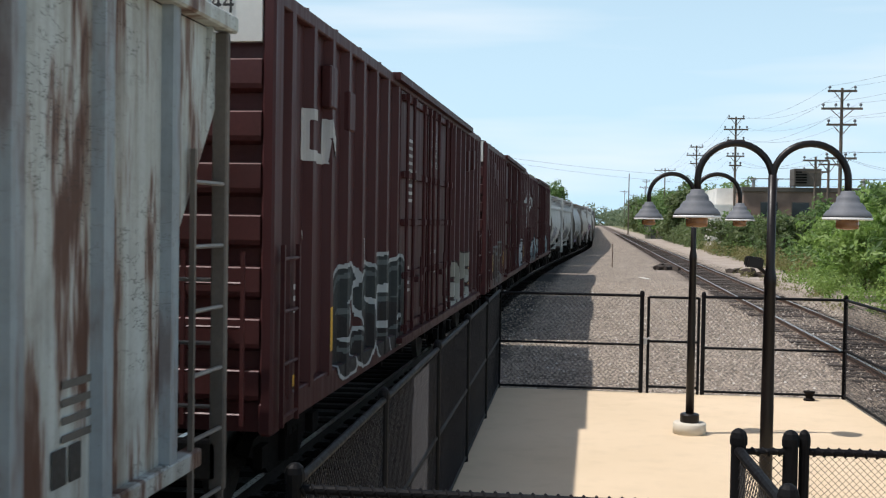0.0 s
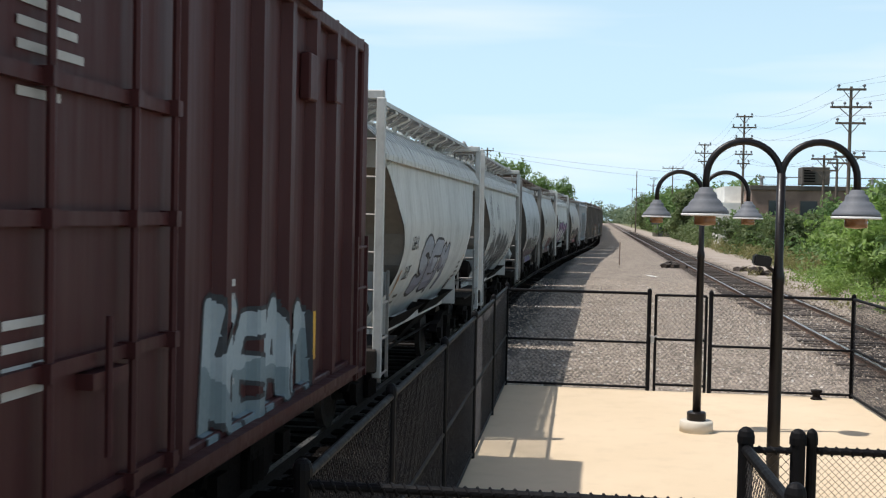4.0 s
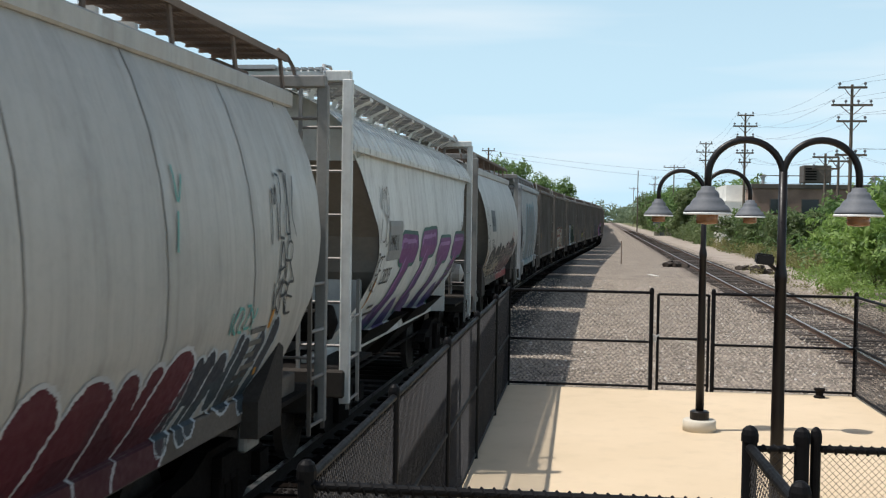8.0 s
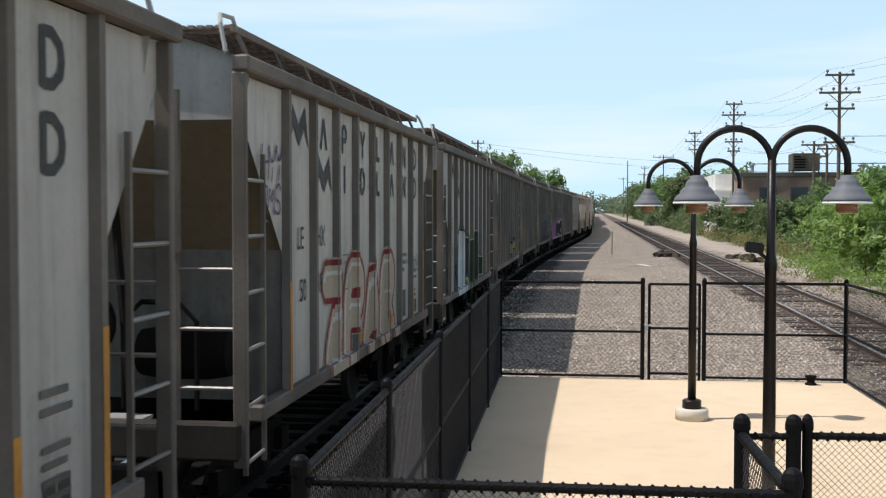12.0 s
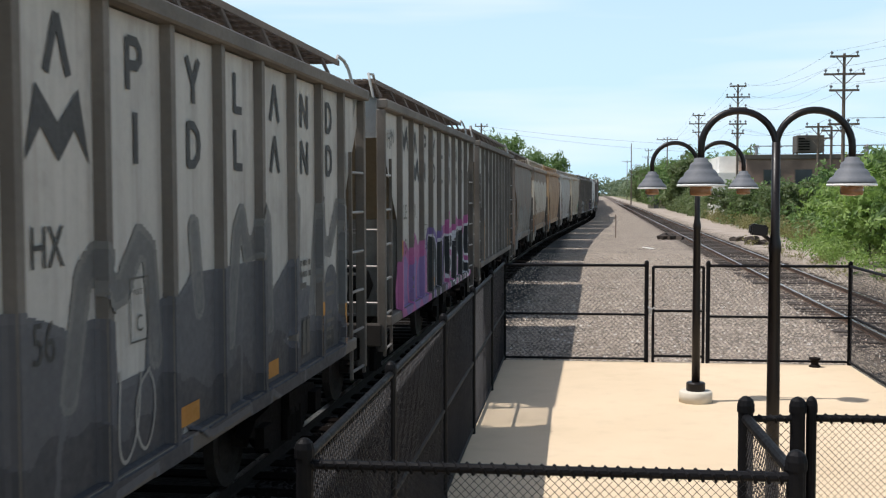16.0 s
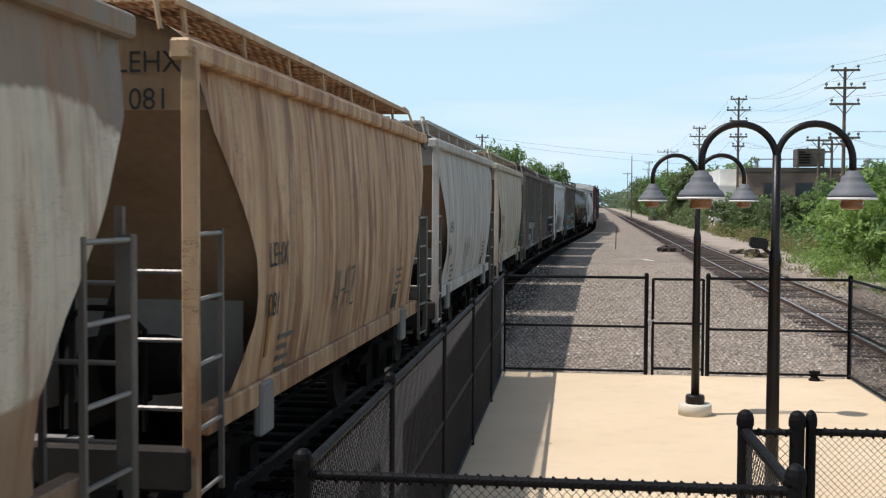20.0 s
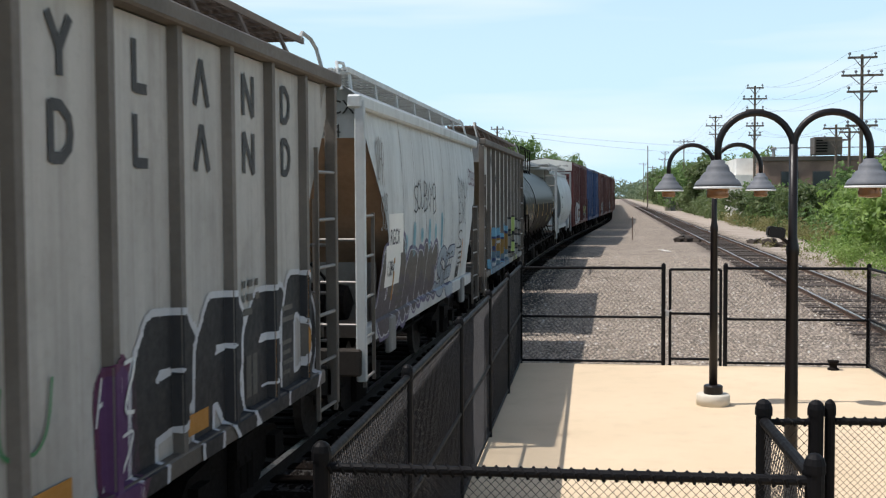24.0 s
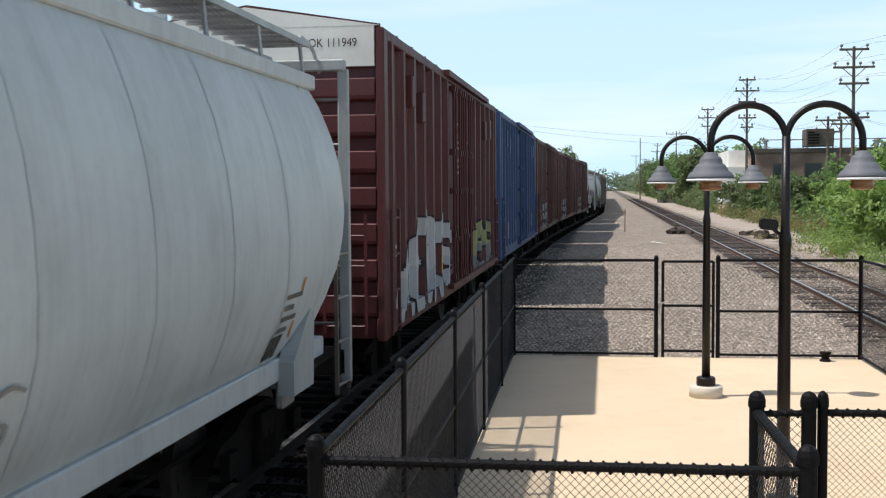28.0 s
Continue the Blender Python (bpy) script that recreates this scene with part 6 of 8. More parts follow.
# ---------------------------------------------------------------- the building beyond the lane
def building():
    b = thing("flat_roofed_building", pose(0, 0, 0), "low brown-brick industrial building with a flat roof", "building")
    wall = plain("tan_block_wall", (0.23, 0.155, 0.12), 0.9, 0, 0.3, 3, 0.2)
    dark = plain("dark_trim", (0.09, 0.075, 0.06), 0.7, 0, 0.3, 3)
    glass = plain("dark_window_glass", (0.03, 0.035, 0.04), 0.1, 0, 0.1, 3)
    box_part("wall", (14.6, 46, 112, 140, -0.2, 5.9), wall, b)
    box_part("parapet", (14.4, 46.2, 111.8, 140.2, 5.9, 6.35), dark, b, bevel=0.03)
    for i in range(9):
        x = 16.2 + i * 3.0
        w = box_part("window", (x, x + 1.7, 111.93, 111.99, 3.4, 4.9), dark, b)
        box_part("pane", (x + 0.08, x + 1.62, 111.88, 111.925, 3.48, 4.82), glass, w)
    box_part("white_wing", (12.6, 16.5, 118, 140, -0.2, 6.4), WHITE_PANEL, b, "white painted wing")
    box_part("white_lean_to", (11.6, 14.55, 113, 120, -0.2, 4.6), WHITE_PANEL, b, "white painted lean-to")
    for x in (15.8, 18.0, 26.5, 29.0):
        bm = bmesh.new()
        add_turned(bm, [(0.16, 6.3), (0.16, 7.1), (0.3, 7.12), (0.3, 7.2), (0.02, 7.4)], 10, (x, 114, 0))
        part("roof_vent", bm, GALV, b)
    bm = bmesh.new()
    for x in (15.0, 17.2, 19.4, 24.5, 26.5, 28.5):
        add_bar(bm, (x, 112.3, 6.3), (x, 112.3, 7.2), 0.04, 6)
    add_bar(bm, (15.0, 112.3, 7.2), (28.5, 112.3, 7.2), 0.04, 6)
    part("roof_rail", bm, dark, b)
    u = thing("roof_unit", pose(0, 0, 0), "brown rooftop air handling unit on legs", "roof unit")
    bm = bmesh.new()
    add_box(bm, 19.3, 21.9, 111.5, 114.0, 6.5, 8.2)
    bmesh.ops.bevel(bm, geom=bm.edges[:], offset=0.05, segments=1, affect="EDGES")
    part("cabinet", bm, dark, u)
    for i in range(5):
        box_part("louvre", (19.45, 20.5, 111.42, 111.5, 6.75 + i * 0.26, 6.87 + i * 0.26), RUNNING, u)
    for x in (19.4, 21.8):
        for y in (111.6, 113.9):
            box_part("leg", (x - 0.06, x + 0.06, y - 0.06, y + 0.06, 6.34, 6.5), dark, u)


building()
shed = thing("utility_shed", pose(10.4, 196, -0.14), "small pale grey shed beside the far track", "shed")
box_part("wall", (-1.6, 2.2, 0, 3, 0, 2.2), PALE, shed)
box_part("roof", (-1.8, 2.4, -0.2, 3.2, 2.2, 2.45), SHADE, shed, bevel=0.05)
box_part("door", (-0.6, 0.3, -0.05, 0.0, 0, 1.9), SHADE, shed)

# ---------------------------------------------------------------- trees and bushes
LEAF_A = leaf_material("bright_green_leaves", (0.055, 0.115, 0.024), (0.23, 0.35, 0.085), (0.30, 0.37, 0.11))
LEAF_B = leaf_material("mid_green_leaves", (0.035, 0.08, 0.022), (0.145, 0.235, 0.07), (0.185, 0.265, 0.085))
LEAF_C = leaf_material("dull_green_leaves", (0.045, 0.08, 0.028), (0.12, 0.165, 0.06), (0.17, 0.19, 0.075))
LEAF_DRY = leaf_material("yellowing_weeds", (0.085, 0.105, 0.025), (0.21, 0.21, 0.075), (0.26, 0.2, 0.10))


def foliage(verts, faces, rnd, c, rad, count, size, flat=0.55, clumps=14):
    """Leaves in clumps within an uneven ellipsoid."""
    centres = []
    for _ in range(clumps):
        while True:
            p = Vector((rnd.uniform(-1, 1), rnd.uniform(-1, 1), rnd.uniform(-1, 1)))
            if 0.25 < p.length < 1:
                break
        centres.append((p * rnd.uniform(0.75, 1.05), rnd.uniform(0.22, 0.48)))
    for _ in range(count):
        q, cr = rnd.choice(centres)
        d = Vector((rnd.gauss(0, 1), rnd.gauss(0, 1), rnd.gauss(0, 1))).normalized() * cr * rnd.uniform(0.55, 1.05)
        p = Vector((c[0] + (q.x + d.x) * rad[0], c[1] + (q.y + d.y) * rad[1], c[2] + (q.z + d.z) * rad[2]))
        if p.z < -0.1:
            p.z = rnd.uniform(0, 0.4)
        n = (d + Vector((rnd.gauss(0, flat), rnd.gauss(0, flat), rnd.gauss(0.4, flat)))).normalized()
        u = n.orthogonal().normalized()
        a = rnd.uniform(0, 6.28)
        w = n.cross(u)
        u, w = u * math.cos(a) + w * math.sin(a), w * math.cos(a) - u * math.sin(a)
        s = size * rnd.uniform(0.6, 1.35)
        i = len(verts)
        verts += [p - u * s, p + w * s * 0.42 + n * s * 0.12, p + u * s, p - w * s * 0.42 + n * s * 0.12]
        faces.append((i, i + 1, i + 2, i + 3))


def tree(x, y, height, spread, mat, label, seed, leaves=2600, size=0.16, trunk=True, low=0.12, category="tree", name="tree", depth=None):
    rnd = random.Random(seed)
    t = thing(name, pose(x, y, -0.14), label, category, "lineside trees and bushes")
    verts, faces = [], []
    crown_c, crown_r = height * (0.5 + low * 0.5), height * (0.5 - low * 0.5)
    lobes = 6
    bm = bmesh.new()
    if trunk:
        lean = (rnd.uniform(-0.3, 0.3), rnd.uniform(-0.3, 0.3))
        add_bar(bm, (0, 0, -0.05), (lean[0], lean[1], height * 0.55), 0.035 * height ** 0.8, 7, 0.018 * height ** 0.8)
    for i in range(lobes):
        a = 6.28 * i / lobes + rnd.uniform(-0.4, 0.4)
        rr = spread * rnd.uniform(0.25, 0.62)
        c = (rr * math.cos(a), rr * math.sin(a) * (depth or 1), crown_c + crown_r * rnd.uniform(-0.55, 0.5))
        rad = (spread * rnd.uniform(0.42, 0.62), spread * rnd.uniform(0.42, 0.62) * (depth or 1), crown_r * rnd.uniform(0.42, 0.62))
        foliage(verts, faces, rnd, c, rad, leaves // (lobes + 1), size)
        add_bar(bm, (0, 0, height * 0.12), (c[0] * 0.8, c[1] * 0.8, c[2]), 0.02 * height ** 0.7, 5, 0.008 * height ** 0.7)
    foliage(verts, faces, rnd, (0, 0, crown_c + crown_r * 0.42), (spread * 0.5, spread * 0.5, crown_r * 0.55), leaves // (lobes + 1), size)
    part("trunk", bm, BARK, t)
    me = bpy.data.meshes.new("crown")
    me.from_pydata(verts, [], faces)
    me.materials.append(mat)
    cr = new("crown", me)
    cr.parent = t
    return t


BUSHES = [  # x, y, height, spread, material, leaves, leaf size
    (11.5, 37.0, 5.0, 2.7, LEAF_B, 4200, 0.15), (10.6, 43.0, 3.6, 2.2, LEAF_A, 3800, 0.14), (13.4, 42.5, 5.7, 3.0, LEAF_B, 4200, 0.16), (14.8, 36.0, 6.0, 3.2, LEAF_B, 3600, 0.16),
    (11.6, 49.5, 3.4, 2.2, LEAF_A, 3200, 0.15), (14.0, 51.0, 4.9, 2.9, LEAF_A, 3400, 0.17), (16.8, 46.0, 6.4, 3.4, LEAF_B, 3000, 0.18), (13.2, 58.0, 3.6, 2.6, LEAF_A, 3000, 0.17),
    (16.2, 60.0, 5.1, 3.2, LEAF_B, 2800, 0.19), (20.0, 58.0, 6.0, 3.6, LEAF_B, 2600, 0.2), (14.6, 68.0, 3.9, 3.0, LEAF_A, 2600, 0.19), (18.6, 70.0, 5.4, 3.4, LEAF_B, 2600, 0.2),
    (13.0, 78.0, 3.6, 2.8, LEAF_C, 2400, 0.19), (16.0, 82.0, 4.4, 3.2, LEAF_B, 2400, 0.2), (12.6, 90.0, 3.4, 2.8, LEAF_C, 2200, 0.19), (15.0, 97.0, 4.0, 3.2, LEAF_B, 2200, 0.2),
    (22.5, 66.0, 6.0, 3.4, LEAF_C, 2000, 0.22), (20.0, 84.0, 4.6, 3.2, LEAF_B, 2000, 0.22), (11.9, 101.0, 3.8, 2.6, LEAF_C, 2000, 0.2), (13.5, 108.0, 4.4, 2.8, LEAF_B, 2000, 0.22),
    (17.4, 90.0, 5.3, 2.8, LEAF_B, 2400, 0.22), (19.8, 93.0, 5.9, 3.0, LEAF_A, 2400, 0.22), (22.2, 90.0, 6.2, 3.0, LEAF_B, 2400, 0.22), (9.9, 33.5, 2.2, 1.7, LEAF_A, 2600, 0.11)]
for i, (x, y, hgt, sp, mt, lv, sz) in enumerate(BUSHES):
    tree(x, y, hgt, sp, mt, "leafy green lineside bush with several stems", 100 + i, lv, sz, True, 0.0, "bush", "bush")
TREES = [(15.5, 128.0, 8.4, 4.2, LEAF_B), (13.2, 160.0, 8.0, 4.6, LEAF_C), (16.2, 172.0, 9.4, 5.2, LEAF_B), (12.8, 195.0, 8.6, 4.8, LEAF_B), (17.0, 205.0, 10.5, 5.6, LEAF_C), (13.5, 232.0, 9.5, 5.4, LEAF_B),
         (17.5, 246.0, 11.0, 6.0, LEAF_B), (13.4, 275.0, 10.0, 6.0, LEAF_C), (18.0, 300.0, 12.0, 7.0, LEAF_B), (13.2, 325.0, 10.0, 6.5, LEAF_C), (17.5, 360.0, 12.5, 8.0, LEAF_B),
         (-18.8, 184.0, 12.6, 5.0, LEAF_B), (-16.5, 190.0, 13.4, 5.4, LEAF_B), (-12.6, 205.0, 13.0, 5.4, LEAF_B), (-9.4, 222.0, 12.0, 5.2, LEAF_B),          (-30.0, 70.0, 10.0, 4.6, LEAF_B), (-27.0, 110.0, 9.5, 4.6, LEAF_B)]
for i, (x, y, hgt, sp, mt) in enumerate(TREES):
    tree(x, y, hgt, sp, mt, "tall leafy tree beside the railway", 300 + i, 4200 if x < 0 else 3600, 0.34 if y > 150 else 0.24, True, 0.0)


def leaf_mass(name, spots, mat, label, seed, category):
    rnd = random.Random(seed)
    verts, faces = [], []
    for c, rad, count, size in spots(rnd):
        foliage(verts, faces, rnd, c, rad, count, size)
    me = bpy.data.meshes.new(name)
    me.from_pydata(verts, [], faces)
    me.materials.append(mat)
    return tagged(new(name, me), label, category, kind="stuff")


def far_woods(rnd):
    for i in range(46):
        y = 380 + i * 17
        for s in (-1, 1):
            x = s * (15 + rnd.uniform(0, 18)) + (0 if s > 0 else -2)
            hgt = rnd.uniform(7, 13)
            yield (x, y, hgt * 0.5), (9, 9, hgt * 0.55), 260, 1.0
    for i in range(60):
        yield (-130 + 4.6 * i + rnd.uniform(-2, 2), 900 + rnd.uniform(-60, 60), 6.0), (8, 14, rnd.uniform(7, 11)), 150, 1.5
    for i in range(26):
        yield (rnd.uniform(24, 120), rnd.uniform(150, 420), 4.5), (9, 9, 5.0), 260, 0.7
    for i in range(26):
        yield (rnd.uniform(-140, -34), rnd.uniform(120, 420), 4.5), (9, 9, 5.5), 260, 0.7


# distance haze is put into these paler, bluer leaf colours
LEAF_FAR = leaf_material("haze_tinted_leaves", (0.075, 0.115, 0.06), (0.16, 0.21, 0.12), (0.20, 0.24, 0.15))


def far_hedge(rnd):
    y = 118.0
    while y < 380:
        f = (y - 118) / 262
        yield (11.6 + 0.012 * (y - 118) + rnd.uniform(-0.6, 0.8), y, 1.0 + f), (1.5 + f, 2.2 + 3 * f, 1.6 + 1.6 * f), 260, 0.2 + 0.22 * f
        yield (14.2 + rnd.uniform(-0.8, 1.6), y + 1, 2.4 + f), (2.2 + f, 2.6 + 3 * f, 2.6 + 1.4 * f), 300, 0.24 + 0.24 * f
        y += 2.6 + 4 * f


leaf_mass("far_hedge", far_hedge, LEAF_C, "dense green hedge down to the ground along the lane", 21, "hedge")
leaf_mass("far_woods", far_woods, LEAF_FAR, "green woods along the far line, haze put into their leaf colour", 9, "woods")
leaf_mass("hedge_weeds", lambda r: [((10.9 + 0.012 * (y - 60) + r.uniform(-0.5, 0.9), y, 0.35), (0.9, 1.3, 0.75), 190, 0.10) for y in np.arange(58, 118, 1.5)], LEAF_DRY, "tall yellow-green weeds along the dirt lane", 10, "weeds")
leaf_mass("tall_weeds", lambda r: [((9.3 + r.uniform(-0.5, 1.8), y, 0.25), (0.8, 1.0, 0.6), 230, 0.075) for y in np.arange(26, 56, 0.8)], LEAF_A, "low bright weeds at the ballast edge", 11, "weeds")
leaf_mass("brush", lambda r: [((r.uniform(12, 26), r.uniform(30, 112), 0.7), (2.0, 2.0, 1.5), 150, 0.17) for _ in range(90)], LEAF_B, "tangled low brush between the bushes", 12, "brush")
leaf_mass("ballast_weeds", lambda r: [((r.uniform(7.6, 9.0), y, 0.0), (0.35, 0.35, 0.25), 60, 0.05) for y in np.arange(30, 62, 1.7)], LEAF_DRY, "sparse dry weeds at the track edge", 13, "weeds")

# small things on the ballast
stake = thing("marker_stake", pose(1.12, 68.5, -0.14), "thin rusty steel marker stake in the ballast", "stake")
bm = bmesh.new()
add_bar(bm, (0, 0, 0), (0.01, 0, 1.42), 0.03, 6)
part("rod", bm, STEEL, stake)


def debris(x, y, sx, sy, sz, seed, label):
    rnd = random.Random(seed)
    d = thing("debris_heap", pose(x, y, -0.14, 0, 0, rnd.uniform(0, 90)), label, "debris")
    for _ in range(7):
        bm = bmesh.new()
        m = Matrix.Translation((rnd.uniform(-sx, sx), rnd.uniform(-sy, sy), rnd.uniform(0.03, sz * 0.6))) @ Euler((rnd.uniform(-0.4, 0.4), rnd.uniform(-0.4, 0.4), rnd.uniform(0, 3))).to_matrix().to_4x4()
        add_box(bm, -sx * 0.6, sx * 0.6, -0.12, 0.12, -0.08, sz * 0.35, m)
        part("scrap_timber", bm, TIE, d)


debris(4.35, 66.0, 0.55, 0.3, 0.4, 1, "dark heap of scrap timber on the ballast")
debris(8.3, 60.0, 0.6, 0.35, 0.4, 2, "dark pile of old tie pieces")
debris(7.9, 64.0, 0.25, 0.2, 0.3, 3, "small dark lump of scrap")
paper = thing("paper_scrap", pose(2.5, 55.0, -0.12, 4, 6, 30), "small white scrap of paper on the ballast", "paper")
box_part("sheet", (-0.22, 0.22, -0.3, 0.3, 0, 0.02), WHITE_PANEL, paper)


# ---------------------------------------------------------------- the train
K, W = (0.02, 0.02, 0.022), (0.6, 0.6, 0.58)
END_BROWN = plain("brown_end_paint", (0.085, 0.022, 0.020), 0.5, 0, 0.35, 4, 0.1)
OX = (0.060, 0.0158, 0.0160)


def oxide():
    return paint("oxide_brown_paint", OX, 0.1, 0.14, 0.52, gloss=0.28, grime_colour=(0.028, 0.014, 0.013))


WHITE_PATCH = plain("white_overpaint", (0.5, 0.5, 0.48), 0.7, 0, 0.15, 5)
PATCH_LIGHT = plain("pale_grey_overpaint", (0.24, 0.245, 0.24), 0.7, 0, 0.15, 5)
# tan slope sheets, darker than the sides of their cars
TAN_SLOPE = plain("dark_tan_slope_paint", (0.20, 0.178, 0.152), 0.75, 0, 0.35, 2, 0.1)
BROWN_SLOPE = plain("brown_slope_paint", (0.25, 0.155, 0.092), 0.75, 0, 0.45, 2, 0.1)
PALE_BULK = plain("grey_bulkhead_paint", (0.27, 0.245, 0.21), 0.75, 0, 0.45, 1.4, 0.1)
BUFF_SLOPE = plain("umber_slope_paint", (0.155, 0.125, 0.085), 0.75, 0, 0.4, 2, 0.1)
CLEAN_TANK = plain("clean_black_tank_paint", (0.0042, 0.0037, 0.0040), 0.36, 0, 0.08, 1.2, 0, 0.022)
SPRAY_RED = plain("dark_red_spray_paint", (0.10, 0.015, 0.035), 0.6, 0, 0.2, 7)
SPRAY_ORANGE = plain("orange_spray_paint", (0.42, 0.10, 0.05), 0.6, 0, 0.2, 7)
SPRAY_TEAL = plain("teal_spray_paint", (0.09, 0.30, 0.26), 0.6, 0, 0.2, 7)
SPRAY_GREEN = plain("green_spray_paint", (0.05, 0.20, 0.08), 0.6, 0, 0.2, 7)


# rusty ribbed hopper that is just leaving
RUST0 = paint("rust_streaked_white_paint", (0.50, 0.55, 0.53), 1.0, 0.5, 0.6, (0.075, 0.028, 0.014), grime_colour=(0.085, 0.05, 0.03), blot=0.6, blot_colour=(0.27, 0.235, 0.17), stain=0.9)
RUST_RIB = paint("rust_stained_rib_paint", (0.29, 0.34, 0.36), 0.6, 0.4, 0.6, (0.075, 0.028, 0.014), stain=0.35)
hopper("ribbed", 0.75, 9.68, RUST0, RUST0, "rust-streaked pale grey ribbed hopper car", 1, None, DIRTY_POST, slope_mat=BROWN_SLOPE, bulk_mat=UNDER, table="tall", rib_mat=RUST_RIB)

p1 = oxide()
boxcar(11.3, 15.4, 4.40, (p1, p1, END_BROWN), 8, 7, "94344", [("WC", 0.22, 1.12, 2.3, WHITE_MARK), ("94", 0.22, 1.15, 1.88, WHITE_MARK)], 11, "oxide-brown boxcar with sprayed lettering along the sill", (0.37, 0.66),
       door_text=("ET VERROUILLER", "LES DEUX PORTES", "AVANT", "DE DEPLACER LE WAGON"), device=(-6.62, 3.12, 1.24, 0.46),
       door_marks=[("OUVRIR CETTE PORTE EN PREMIER", 0.06, 0.5, 2.09)],
       pieces=[art("ESEB", -5.5, -1.6, 0.98, 2.15, (0.030, 0.036, 0.036), (0.40, 0.42, 0.42), fat=0.17, rim=0.045, lean=0.05, second=(0.022, 0.02, 0.02), shine=(0.10, 0.115, 0.115)),
               art("LEAPE", 2.15, 5.75, 0.95, 1.95, (0.26, 0.255, 0.21), (0.05, 0.035, 0.03), fat=0.13, rim=0.03, lean=0.06, second=(0.34, 0.34, 0.30), wild=0.13, curve=1)])
p2 = oxide()
c2 = boxcar(28.2, 15.4, 4.40, (p2, p2, END_BROWN), 9, 7, "DWC 793223", [("DW", 0.24, 0.95, 2.62, WHITE_MARK), ("93", 0.26, 0.95, 1.95, WHITE_MARK), ("23", 0.26, 1.75, 2.0, WHITE_MARK), ("WW.CN.CA", 0.17, 13.65, 2.98, WHITE_MARK)], 12,
            "oxide-brown boxcar with faded tags and white door stencils", (0.37, 0.66), device=(5.85, 3.26, 1.5, 0.56),
            door_marks=[("OPEN THIS DOOR FIRST", 0.075, 0.42, 2.09), ("OPEN  CLOSE", 0.06, 0.62, 1.99), ("ASD", 0.10, 0.62, 1.78), ("OUVERTURE DE PORTE", 0.06, 0.5, 3.50), ("ESSENTIELLE", 0.06, 0.5, 3.40), ("TOTAL", 0.06, 0.75, 3.30), ("SELF LUBRICATING", 0.06, 0.95, 2.27)],
            pieces=[art("TE", -5.9, -3.6, 0.95, 1.98, (0.075, 0.05, 0.042), (0.15, 0.16, 0.165), fat=0.19, rim=0.05, lean=0.05, second=(0.055, 0.04, 0.036), shine=(0.13, 0.115, 0.10), curve=1, wild=0.12),
                    art("AOE", 2.15, 5.35, 0.9, 1.95, (0.36, 0.40, 0.42), (0.014, 0.014, 0.016), fat=0.15, rim=0.055, lean=0.04, back=(0.44, 0.45, 0.45), glow=0.05, second=(0.27, 0.31, 0.33), curve=1, wild=0.1)])
tag(c2, random.Random(8), 6.95, 2.75, 0.42, 0.42, SPRAY_WHITE, lambda z: 1.585, 0.016, 3)
tag(c2, random.Random(9), 6.95, 2.38, 0.42, 0.36, SPRAY_WHITE, lambda z: 1.585, 0.016, 3)
tag(c2, random.Random(19), -2.95, 1.62, 0.3, 0.36, FAINT_SPRAY, lambda z: 1.505, 0.014, 2)
p3 = oxide()
c3 = boxcar(45.0, 15.4, 4.40, (p3, p3, END_BROWN), 8, 7, "794476", [("WC", 0.22, 1.02, 2.3, WHITE_MARK), ("94", 0.22, 1.02, 1.87, WHITE_MARK), ("476", 0.22, 1.72, 1.9, WHITE_MARK)], 13, "oxide-brown boxcar with jagged white and black sprayed lettering", (0.37, 0.66), device=(-6.66, 3.12, 1.3, 0.46),
            pieces=[art("AKAMAE", -6.1, -1.0, 0.95, 1.95, (0.33, 0.38, 0.39), (0.03, 0.032, 0.035), fat=0.085, rim=0.05, lean=0.1, second=(0.12, 0.16, 0.18), wild=0.2, curve=1),
                    art("KEAM", 3.2, 5.6, 1.0, 1.95, (0.36, 0.42, 0.44), (0.05, 0.055, 0.06), fat=0.09, rim=0.035, lean=0.08, second=(0.2, 0.26, 0.28), wild=0.12, curve=1)])
tag(c3, random.Random(5), -7.5, 2.95, 0.5, 0.75, SPRAY_WHITE, lambda z: 1.585, 0.018, 2)

